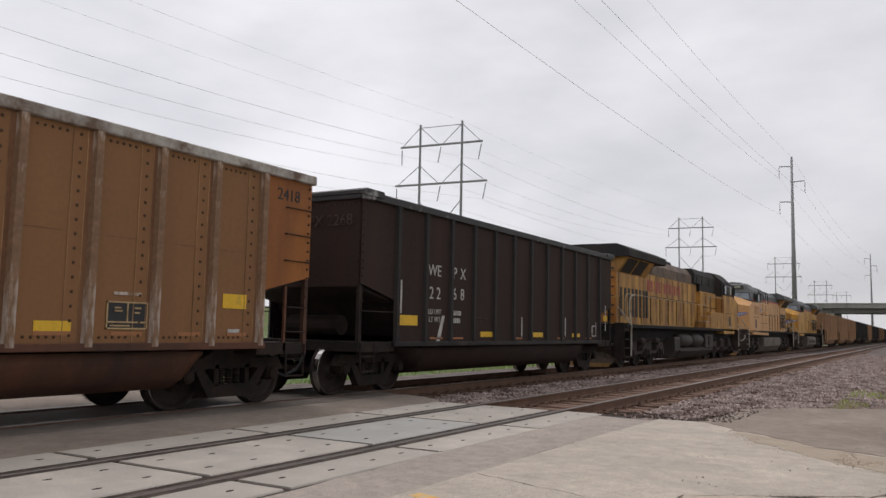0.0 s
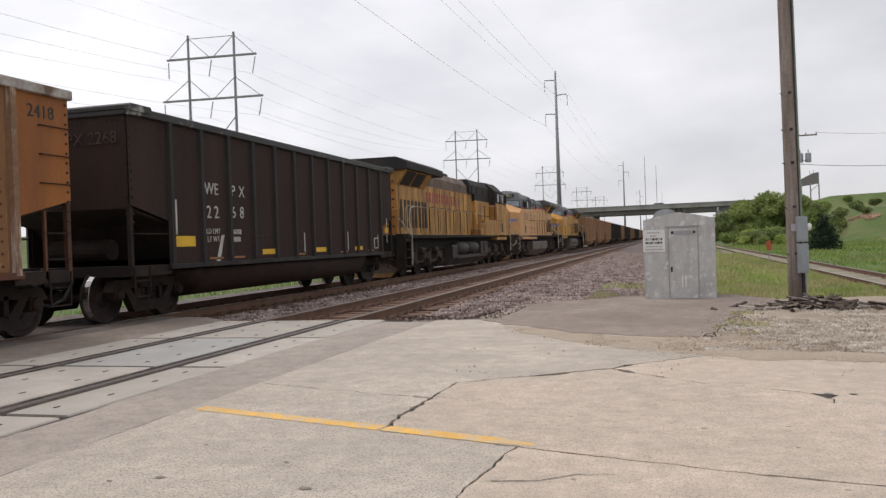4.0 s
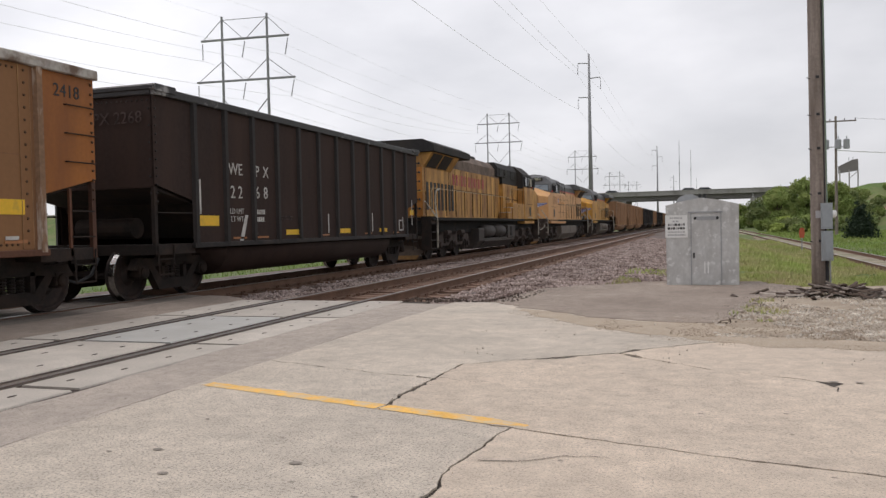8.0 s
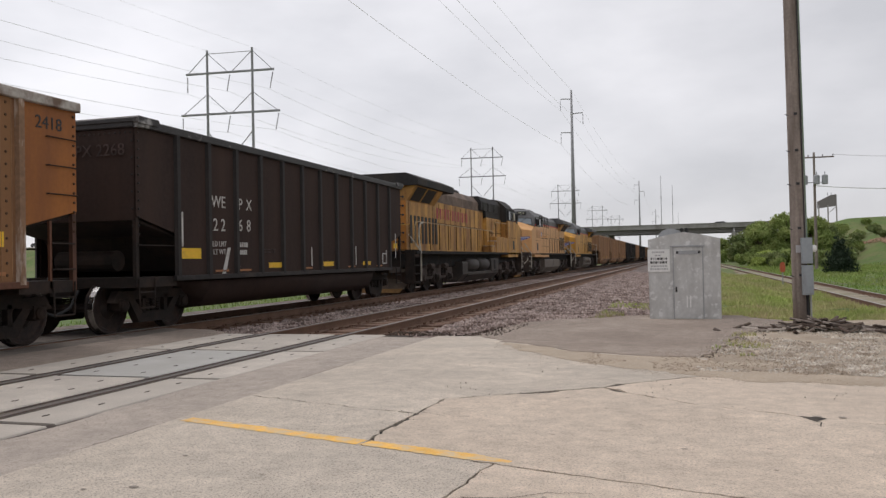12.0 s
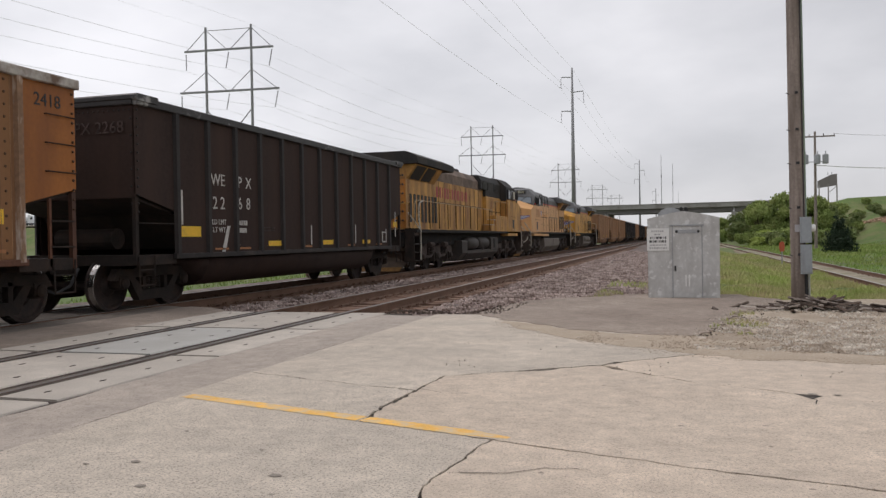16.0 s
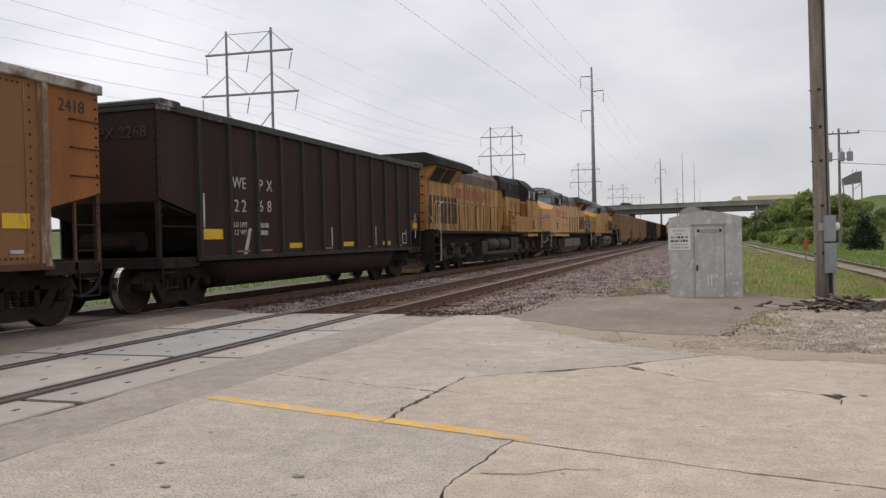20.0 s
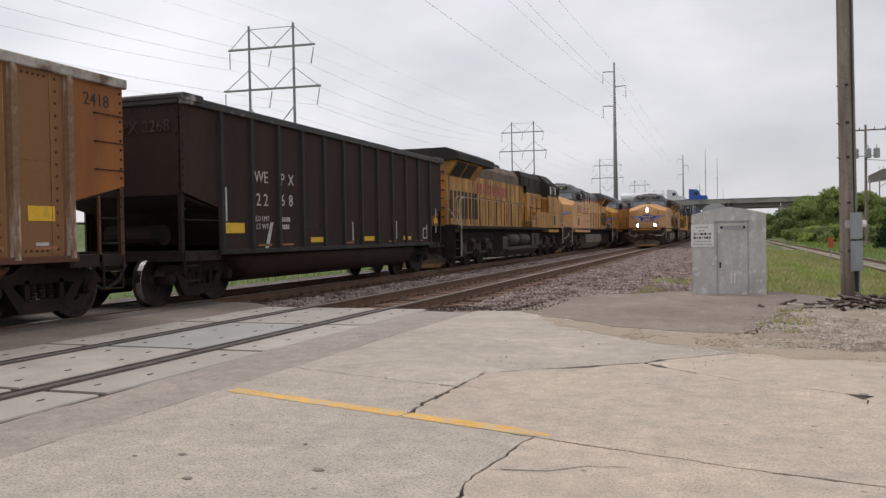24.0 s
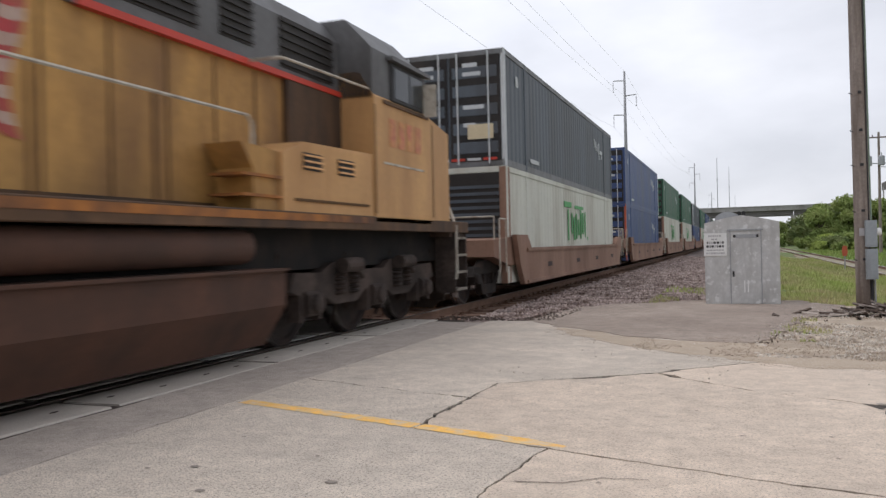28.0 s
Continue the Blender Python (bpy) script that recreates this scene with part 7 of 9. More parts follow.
def lamp_pair_end(rad, paint, number):
    bm = bmesh.new()
    box(bm, -0.3, 0.3, -9.86, -9.74, 3.0, 3.35, 0.02)
    e = part("end_light_box", bm, paint, rad)
    bm = bmesh.new()
    for z in (3.08, 3.27):
        lathe(bm, (0, -9.89, z), "y", [(0, 0.07), (0.04, 0.085)], 12)
    part("rear_headlight", bm, "lamp_off", e, "unlit rear headlight")
    bm = bmesh.new()
    box(bm, -0.96, 0.96, -9.765, -9.74, 1.62, 3.42)
    part("hood_end", bm, "loco_orange", rad, "orange hood end")
    for s in (-1, 1):
        for k in range(6):
            z = 1.9 + 0.33 * k
            bm = bmesh.new()
            rod(bm, (s * 0.58, -9.82, z), (s * 0.86, -9.82, z), 0.014, seg=5)
            for x in (0.58, 0.86):
                lathe(bm, (s * x, -9.82, z), "y", [(0, 0.04), (0.06, 0.04)], 6)
            part("grab_iron", bm, "frame_dark", rad, "end grab iron")
    text("number", number, 0.32, rad, "loco_red", pose(0.0, -9.757, 2.75, 90, 0, 0), "red number on the hood end")


def sd_loco(label, paint, roof, tank, number, m, group=""):
    """A six-axle unit with flared radiators at the rear and a broad nose."""
    loco = thing("locomotive", label, "locomotive", group, m=m)
    bm = bmesh.new()
    box(bm, -1.1, 1.1, -10.5, 10.0, 0.95, 1.515)
    # again the underframe is blackened in place of shade
    part("underframe", bm, "under_dark", loco, "underframe, blackened for the shade under the train")
    bm = bmesh.new()
    box(bm, -1.5, 1.5, -10.5, 10.4, 1.52, 1.61)
    part("walkway", bm, "under", loco, "grimy walkway deck")
    for s in (-1, 1):
        bm = bmesh.new()
        box(bm, *sorted((s * 1.44, s * 1.52)), -10.45, 10.35, 1.43, 1.62, 0.01)
        sill = part("side_sill", bm, "loco_soot", loco, "rust-stained side sill")
        bm = bmesh.new()
        box(bm, *sorted((s * 1.51, s * 1.527)), -10.4, 6.3, 1.52, 1.60)
        part("sill_stripe", bm, "sill_rust", sill, "rusty orange sill stripe")
    # nose and cab
    bm = bmesh.new()
    body_loft(bm, [(9.66, (1.32, 1.55, 2.92, 0.9, 3.06)), (9.45, (1.49, 1.55, 3.10, 1.0, 3.24)), (8.5, (1.52, 1.55, 3.24, 1.1, 3.36))])
    nose = part("nose", bm, "loco_peach", loco, "broad faded nose")
    bm = bmesh.new()
    body_loft(bm, [(8.5, (1.52, 1.55, 3.24, 1.3, 3.34)), (8.3, (1.52, 1.55, 3.26, 1.3, 3.6)), (6.4, (1.52, 1.55, 3.26, 1.3, 3.6))])
    cab = part("cab", bm, "loco_peach", loco, "operator's cab")
    bm = bmesh.new()
    body_loft(bm, [(8.55, (1.50, 3.24, 3.42, 1.25, 3.5)), (8.35, (1.50, 3.24, 3.85, 1.15, 4.22)), (8.1, (1.50, 3.24, 3.92, 1.1, 4.34)), (6.4, (1.50, 3.24, 3.92, 1.1, 4.34))])
    top = part("cab_roof", bm, roof, cab, "dark grey upper cab")
    # the dark brown here stands in for shade between hood and cab
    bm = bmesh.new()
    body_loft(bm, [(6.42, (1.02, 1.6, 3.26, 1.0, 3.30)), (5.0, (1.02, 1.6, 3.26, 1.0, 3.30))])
    part("cab_back", bm, "loco_soot", cab, "recess behind the cab, browned for its shade")
    for s in (-1, 1):
        bm = bmesh.new()
        box(bm, *sorted((s * 1.48, s * 1.535)), 7.0, 8.2, 3.27, 3.82, 0.02)
        wf = part("window_frame", bm, "frame_dark", top)
        bm = bmesh.new()
        box(bm, *sorted((s * 1.50, s * 1.545)), 7.08, 7.60, 3.33, 3.76)
        box(bm, *sorted((s * 1.50, s * 1.545)), 7.66, 8.12, 3.33, 3.76)
        part("side_window", bm, "glass", wf)
        bm = bmesh.new()
        box(bm, *sorted((s * 1.53, s * 1.74)), 8.22, 8.25, 3.22, 3.72)
        part("wind_deflector", bm, "rail_white", cab, "pale wind deflector")
        bm = bmesh.new()
        box(bm, *sorted((s * 1.50, s * 1.60)), 6.9, 8.4, 3.84, 3.90)
        part("sun_visor", bm, roof, top, "visor over the cab window")
        bm = bmesh.new()
        box(bm, *sorted((s * 1.50, s * 1.545)), 6.7, 8.4, 3.20, 3.25)
        part("arm_rest", bm, "loco_soot", cab)
        bm = bmesh.new()
        box(bm, *sorted((s * 1.50, s * 1.53)), 6.7, 8.2, 2.36, 2.39)
        part("hand_hold", bm, "rail_white", cab)
        bars(loco, "number_bar", s * 1.522, s, 6.9, 2.62, [0.22, 0.22, 0.22, 0.22], 0.4, 0.1, "faded_red", "faded red cab number")
        seams(loco, s * 1.515, s, (6.42, 8.6), 1.66, 3.15)
        # battery box with louvres, and the steps beside it
        bm = bmesh.new()
        prism(bm, [(4.05, 1.61), (6.36, 1.61), (6.36, 2.46), (4.5, 2.42), (4.05, 2.26)], "x", *sorted((s * 1.0, s * 1.50)))
        bmesh.ops.recalc_face_normals(bm, faces=bm.faces)
        bb = part("battery_box", bm, "loco_peach", loco, "battery box with louvres on the walkway")
        for y0 in (4.5, 5.35):
            slatted(bb, "louvre", *sorted((s * 1.47, s * 1.512)), y0, y0 + 0.42, 2.10, 2.30, 3, "loco_tan")
        bm = bmesh.new()
        box(bm, *sorted((s * 1.498, s * 1.52)), 4.3, 6.2, 1.74, 1.77)
        part("lower_ledge", bm, "door_line", bb)
        bm = bmesh.new()
        prism(bm, [(3.55, 1.61), (4.05, 1.61), (4.05, 2.26), (3.35, 2.30), (3.55, 2.05)], "x", *sorted((s * 1.0, s * 1.46)))
        bmesh.ops.recalc_face_normals(bm, faces=bm.faces)
        part("step_box", bm, "loco_grime", loco, "sooty walkway step box")
        bm = bmesh.new()
        for z in (1.75, 1.96):
            box(bm, *sorted((s * 1.1, s * 1.50)), 3.3, 4.05, z, z + 0.03)
        part("tread", bm, "sill_rust", loco, "orange-edged step treads")
    for s in (-1, 1):
        bm = bmesh.new()
        poly(bm, [(s * 0.12, 8.58, 3.45), (s * 1.2, 8.58, 3.45), (s * 1.15, 8.40, 3.95), (s * 0.12, 8.40, 3.95)])
        part("windscreen", bm, "glass", cab)
    # hood: yellow to the rear, a grey upper cabinet towards the cab
    bm = bmesh.new()
    body_loft(bm, [(5.0, (0.95, 1.6, 3.28, 0.945, 3.30)), (1.6, (0.95, 1.6, 3.28, 0.945, 3.30))])
    body_loft(bm, [(1.6, (0.95, 1.6, 3.58, 0.90, 3.66)), (-3.2, (0.95, 1.6, 3.58, 0.90, 3.66))])
    hood = part("long_hood", bm, paint, loco, "sooty engine hood")
    bm = bmesh.new()
    body_loft(bm, [(6.42, (0.99, 3.28, 4.02, 0.8, 4.28)), (1.6, (0.99, 3.28, 4.02, 0.8, 4.28))])
    gu = part("upper_cabinet", bm, roof, hood, "dark grey upper cabinet")
    bm = bmesh.new()
    body_loft(bm, [(1.6, (0.88, 3.6, 3.72, 0.7, 3.86)), (-3.2, (0.88, 3.6, 3.72, 0.7, 3.86))])
    part("hood_roof", bm, "grey_metal", hood, "dull metal hood roof")
    for s in (-1, 1):
        for y0, y1, z0 in ((4.9, 6.2, 3.40), (3.7, 4.3, 3.50), (1.9, 3.3, 3.46)):
            slatted(gu, "louvre", *sorted((s * 0.97, s * 1.0)), y0, y1, z0, 4.02, 6, "grille")
        bm = bmesh.new()
        box(bm, *sorted((s * 0.94, s * 1.03)), 1.7, 6.9, 3.27, 3.34)
        part("red_stripe", bm, "loco_red", hood, "red dividing stripe")
        seams(hood, s * 0.95, s, [4.4 - 0.76 * i for i in range(10)], 1.62, 3.25)
        bm = bmesh.new()
        box(bm, *sorted((s * 0.94, s * 0.958)), -3.2, 5.0, 1.60, 1.70)
        part("hood_foot", bm, "loco_soot", hood, "sooty foot of the hood doors")
    for y in (-1.6, 0.4):
        bm = bmesh.new()
        lathe(bm, (0, y, 3.84), "z", [(0, 0.6), (0.16, 0.6), (0.2, 0.5)], 18)
        part("roof_fan", bm, roof, hood, "roof fan housing")
    # flared radiator section
    bm = bmesh.new()
    body_loft(bm, [(-3.2, (0.97, 1.6, 3.3, 0.95, 3.4)), (-9.9, (0.97, 1.6, 3.3, 0.95, 3.4))])
    rad = part("radiator_cabinet", bm, paint, loco, "sooty radiator cabinet")
    bm = bmesh.new()
    box(bm, -0.95, 0.95, -9.93, -9.9, 1.62, 3.42)
    part("hood_end", bm, "loco_soot", rad, "soot-brown hood end")
    bm = bmesh.new()
    ring = [(-0.97, 3.15), (0.97, 3.15), (1.5, 3.98), (1.5, 4.22), (1.0, 4.42), (-1.0, 4.42), (-1.5, 4.22), (-1.5, 3.98)]
    loft(bm, [[(x, y, z) for x, z in ring] for y in (-8.5, -3.75)])
    body_loft(bm, [(-8.5, (1.0, 3.35, 4.10, 0.8, 4.38)), (-9.95, (1.0, 3.35, 3.95, 0.8, 4.2))])
    fl = part("flared_radiator", bm, "loco_black", rad, "black flared radiator intake")
    for s in (-1, 1):
        bm = bmesh.new()
        poly(bm, [(s * 1.03, -8.4, 3.20), (s * 1.03, -3.85, 3.20), (s * 1.50, -3.85, 3.93), (s * 1.50, -8.4, 3.93)])
        for v in bm.verts:
            v.co.x += s * 0.004
        part("radiator_screen", bm, "under_dark", fl, "dark radiator screen")
        slatted(rad, "louvre", *sorted((s * 0.98, s * 1.008)), -9.85, -8.6, 3.05, 3.95, 14, "loco_soot")
        slatted(rad, "side_door", *sorted((s * 0.96, s * 0.985)), -9.6, -8.35, 1.85, 2.95, 12, "loco_soot", "rusty louvred side door")
        bm = bmesh.new()
        box(bm, *sorted((s * 0.96, s * 0.99)), -8.15, -7.5, 2.0, 3.05)
        part("open_door", bm, "grille", rad, "dark open doorway")
        seams(rad, s * 0.97, s, [-3.9 - 0.72 * i for i in range(6)], 1.62, 3.2)
        bm = bmesh.new()
        box(bm, *sorted((s * 0.96, s * 0.978)), -9.9, -3.2, 1.60, 1.72)
        part("hood_foot", bm, "loco_soot", rad)
        bm = bmesh.new()
        box(bm, *sorted((s * 0.96, s * 0.977)), -6.22, -5.55, 2.44, 2.70)
        sh = part("shield_decal", bm, "shield_blue", rad, "faded shield emblem in blue and pink")
        bm = bmesh.new()
        prism(bm, [(-6.18, 2.44), (-5.59, 2.44), (-5.60, 2.05), (-5.88, 1.88), (-6.16, 2.05)], "x", *sorted((s * 0.96, s * 0.976)))
        bmesh.ops.recalc_face_normals(bm, faces=bm.faces)
        part("shield_field", bm, "shield_pink", sh)
        flag(loco, s * 0.958, -2.5, 1.15, 1.95, 3.25, s, False)
        posts = [(s * 1.44, y, 2.58) for y in np.arange(-9.6, 3.4, 1.3)]
        handrail(loco, [(s * 1.44, -10.2, 1.7), (s * 1.44, -10.2, 2.45), (s * 1.44, -10.0, 2.58), (s * 1.44, 3.5, 2.58), (s * 1.44, 3.58, 2.5), (s * 1.44, 3.58, 2.2)], posts, 1.6, material="rail_white")
        handrail(loco, [(s * 0.9, 4.2, 3.32), (s * 1.4, 4.2, 3.32), (s * 1.44, 4.26, 3.32), (s * 1.44, 6.4, 3.36)], [], 1.6, material="rail_white", label="thin pale rail beside the rear hood")
    steps_at(loco, 10.35, 1)
    steps_at(loco, -10.45, -1)
    pilot(loco, 10.5, 1)
    pilot(loco, -10.55, -1)
    handrail(loco, [(-1.3, -10.4, 2.5), (1.3, -10.4, 2.5)], [(x, -10.4, 2.5) for x in (-1.3, -0.5, 0.5, 1.3)], 1.6)
    bm = bmesh.new()
    ring = [(-1.42, 1.0), (-1.48, 0.97), (-1.48, 0.60), (-1.2, 0.16), (1.2, 0.16), (1.48, 0.60), (1.48, 0.97), (1.42, 1.0)]
    prism(bm, ring, "y", -3.6, 4.1)
    bmesh.ops.recalc_face_normals(bm, faces=bm.faces)
    tk = part("fuel_tank", bm, tank, loco, "rust-brown fuel tank")
    for s in (-1, 1):
        bm = bmesh.new()
        box(bm, *sorted((s * 1.40, s * 1.53)), -3.6, 4.1, 0.97, 1.0)
        part("tank_lip", bm, tank, tk)
        for y0, n in ((-3.7, 2.25), (-0.05, 3.7)):
            bm = bmesh.new()
            lathe(bm, (s * 1.27, y0, 1.235), "y", [(0, 0.05), (0.07, 0.185), (n - 0.07, 0.185), (n, 0.05)], 16)
            part("air_reservoir", bm, "tank_rust" if y0 > -1 else "tank", tk, "long air reservoir", True)
    loco_truck(loco, 7.0)
    loco_truck(loco, -7.0)
    return loco


STANDING, PASSING = "locomotives of the standing train", "locomotives of the passing train"
ge_loco("dusty yellow diesel locomotive, sooty hood end, standing behind the coal cars", "loco_yellow", "loco_black", "tank_dark", "6857", brand=True, hood_top="hood_dust", m=pose(FAR_X, 37.6, 0), group=STANDING)
ge_loco("faded yellow diesel locomotive standing nose to tail with another", "loco_tan", "loco_grey", "tank", "5832", emblem=True, wide_aux=True, m=pose(FAR_X, 60.1, 0, 0, 0, 180), group=STANDING)
ge_loco("grimy yellow diesel locomotive, third of the standing engines", "loco_bright", "loco_grey", "tank", "5665", emblem=True, m=pose(FAR_X, 82.5, 0, 0, 0, 180), group=STANDING)


# ---- the passing train: three locomotives and double-stacked containers ----
TRAIN = []           # (thing, distance of its origin behind the leading pilot, height, turn)


def riding(ob, d, z=0.0, turn=0.0):
    TRAIN.append((ob, d, z, turn))
    ob.matrix_basis = pose(NEAR_X, 800 + d, z, 0, 0, turn)
    return ob


riding(ge_loco("sun-bleached yellow diesel locomotive with lit headlights and a winged emblem", "loco_tan", "loco_grey", "tank", "7812", lit=True, emblem=True, wide_aux=True, flag_at=(-1.9, 1.6, False), group=PASSING), 10.45, 0, 180)
riding(ge_loco("bright yellow diesel locomotive running long hood first", "loco_bright", "loco_grey", "tank", "6754", flag_at=(-3.66, -0.1, False), broad=True, group=PASSING), 32.8)
riding(sd_loco("soot-stained yellow diesel locomotive with black flared radiators", "loco_grime", "loco_grey", "tank_rust", "4520", None, PASSING), 55.3)


def well_car(label):
    """A container well car: deep side sills between raised ends."""
    car = thing("well_car", label, "well car", "well cars of the passing train")
    L = 10.1
    for s in (-1, 1):
        bm = bmesh.new()
        ring = [(-8.6, 1.42), (-8.3, 0.75), (-7.9, 0.28), (7.9, 0.28), (8.3, 0.75), (8.6, 1.42), (7.6, 1.42), (7.2, 1.12), (-7.2, 1.12), (-7.6, 1.42)]
        prism(bm, ring, "x", *sorted((s * 1.38, s * 1.50)))
        bmesh.ops.recalc_face_normals(bm, faces=bm.faces)
        sd = part("side_sill", bm, "well", car, "rust-brown well side")
        for z in (0.33, 1.08):
            bm = bmesh.new()
            box(bm, *sorted((s * 1.49, s * 1.54)), -7.7, 7.7, z - 0.04, z + 0.04)
            part("flange_strip", bm, "well", sd)
        for y in (-5.5, -1.5, 2.0, 5.6):
            bm = bmesh.new()
            box(bm, *sorted((s * 1.50, s * 1.506)), y, y + 0.5, 0.62, 0.74)
            part("stencil_bar", bm, "mark_faint", sd, "faded stencil patch")
    bm = bmesh.new()
    box(bm, -1.38, 1.38, -7.8, 7.8, 0.26, 0.34)
    part("floor", bm, "under", car)
    for e in (-1, 1):
        bm = bmesh.new()
        ring = [(e * 7.9, 0.75), (e * 8.3, 1.38), (e * 9.9, 1.30), (e * 9.9, 0.95), (e * 8.6, 0.72)]
        prism(bm, ring, "x", -1.35, 1.35)
        bmesh.ops.recalc_face_normals(bm, faces=bm.faces)
        p = part("end_platform", bm, "well", car, "end platform over the truck")
        bm = bmesh.new()
        pipe(bm, [(-1.3, e * 9.7, 1.3), (-1.3, e * 9.7, 1.8), (1.3, e * 9.7, 1.8), (1.3, e * 9.7, 1.3)], 0.018)
        pipe(bm, [(1.42, e * 9.2, 0.6), (1.42, e * 9.2, 1.75), (1.42, e * 9.7, 1.75), (1.42, e * 9.7, 0.6)], 0.018)
        part("end_rail", bm, "rail_white", p, "pale end handrails")
        freight_truck(car, e * 9.4, "under")
        coupler(car, e * 9.9, e)
    return car


def container(label, material, doors, marks, length=16.15, height=2.62):
    """A ribbed container with corner posts, doors and lock rods at the end that faces ahead (-y)."""
    c = thing("container", label, "container", "containers of the passing train")
    L, W, H = length / 2, 1.29, height
    ribbed_dark, cooled = material in ("box_navy", "box_blue", "box_green"), material == "box_white"
    bm = bmesh.new()
    # corrugated sides drawn as one folded outline
    pitch, pts = 0.36, []
    n = int(2 * L / pitch)
    for i in range(n):
        y = -L + 0.1 + i * (2 * L - 0.2) / n
        pts += [(W - 0.010, y), (W - 0.010, y + pitch * 0.32), (W, y + pitch * 0.5), (W, y + pitch * 0.82)]
    ring = [(-W, -L), (W - 0.03, -L)] + pts + [(W - 0.03, L), (-W, L)]
    prism(bm, ring, "z", 0.12, H - 0.08)
    bmesh.ops.recalc_face_normals(bm, faces=bm.faces)
    part("wall", bm, material, c, "corrugated container wall")
    bm = bmesh.new()
    for z0, z1 in ((0.0, 0.15), (H - 0.12, H)):
        for s in (-1, 1):
            box(bm, *sorted((s * (W - 0.08), s * (W + 0.015))), -L, L, z0, z1)
        for e in (-1, 1):
            box(bm, -W, W, *sorted((e * (L - 0.08), e * (L + 0.02))), z0, z1)
    part("frame_rail", bm, "box_rail" if material == "box_navy" else material, c, "top and bottom rails")
    for s in (-1, 1):
        for y in (-L + 0.06, -L + 1.9, L - 1.9, L - 0.06) if length > 14 else (-L + 0.06, L - 0.06):
            bm = bmesh.new()
            box(bm, *sorted((s * (W - 0.06), s * (W + 0.022))), y - 0.08, y + 0.08, 0, H, 0.01)
            part("corner_post", bm, doors if abs(y) > L - 0.2 and y < 0 else material, c)
    if cooled:
        # a dark louvred cooling unit closes the end
        bm = bmesh.new()
        box(bm, -W + 0.1, W - 0.1, -L - 0.03, -L + 0.01, 0.3, H - 0.14)
        u = part("cooling_unit", bm, "grille", c, "dark louvred cooling unit")
        for k in range(12):
            bm = bmesh.new()
            z = 0.42 + k * (H - 0.75) / 12
            box(bm, -W + 0.14, W - 0.14, -L - 0.05, -L - 0.028, z, z + 0.07)
            part("louvre_slat", bm, "box_navy", u)
        bm = bmesh.new()
        box(bm, W - 0.13, W + 0.02, -L - 0.06, -L + 0.3, 0.0, H - 0.02, 0.01)
        part("end_post", bm, "well", c, "rust-stained end post")
    if material == "box_navy":
        bm = bmesh.new()
        box(bm, 0.45, 1.05, -L - 0.062, -L - 0.046, 0.62, 0.95)
        part("placard", bm, "box_label", c, "cream placard")
        for k in range(6):
            bm = bmesh.new()
            box(bm, -1.1 + 0.38 * k, -0.78 + 0.38 * k, -L - 0.035, -L - 0.02, 0.14, 0.20)
            part("reflector", bm, "loco_red" if k % 2 else "box_mark", c, "red and white reflective strip")
    for s in (-1, 1) if not cooled else ():
        bm = bmesh.new()
        box(bm, *sorted((s * 0.03, s * (W - 0.08))), -L - 0.03, -L + 0.01, 0.12, H - 0.12)
        d = part("door", bm, "loco_black" if ribbed_dark else material, c, "container door leaf")
        for k in range(5):
            bm = bmesh.new()
            z = 0.3 + k * (H - 0.5) / 5
            box(bm, *sorted((s * 0.10, s * (W - 0.14))), -L - 0.045, -L - 0.028, z, z + 0.26, 0.008)
            part("door_rib", bm, material, d)
        for x in (0.22, 0.95):
            bm = bmesh.new()
            rod(bm, (s * x, -L - 0.06, 0.06), (s * x, -L - 0.06, H - 0.05), 0.02, seg=6)
            part("lock_rod", bm, "box_mark", d, "pale lock rod")
        for z, w in ((2.25, 0.5), (2.05, 0.6), (1.3, 0.7), (0.9, 0.4)):
            bm = bmesh.new()
            box(bm, *sorted((s * 0.35, s * (0.35 + w * 0.7))), -L - 0.052, -L - 0.044, z, z + 0.09)
            part("stencil_bar", bm, "box_mark", d, "white stencil line")
    marks(c, W + 0.018, L, H)
    return c


def logo_marks(material):
    def draw(c, x, L, H):
        for y, z, w, h in ((L - 4.2, H - 0.98, 0.12, 0.36), (L - 3.9, H - 1.02, 0.12, 0.34), (L - 3.6, H - 1.06, 0.12, 0.30), (L - 3.2, H - 1.30, 0.14, 0.62), (L - 2.9, H - 1.05, 0.5, 0.12), (L - 2.6, H - 1.25, 0.12, 0.3), (-L + 2.3, 0.26, 0.9, 0.10), (-L + 1.0, H - 0.7, 0.2, 0.25)):
            bm = bmesh.new()
            box(bm, x, x + 0.006, y, y + w, z, z + h)
            part("logo_bar", bm, material, c, "plain pale trade mark shapes")
    return draw


def green_marks(c, x, L, H):
    for y, z, w, h in ((-1.7, 1.95, 1.1, 0.17), (-1.22, 0.95, 0.19, 0.95), (-0.62, 1.15, 0.17, 0.65), (-0.28, 0.95, 0.2, 0.72), (0.1, 1.0, 0.17, 0.8), (0.45, 1.12, 0.22, 0.5), (0.85, 1.0, 0.17, 0.95), (1.2, 1.15, 0.26, 0.7), (1.66, 1.05, 0.17, 0.85), (-0.1, 1.95, 1.5, 0.1), (2.1, 0.95, 0.12, 0.12)):
        bm = bmesh.new()
        box(bm, x, x + 0.006, y, y + w, z, z + h)
        part("logo_bar", bm, "box_green_mark", c, "green trade mark as plain bars")


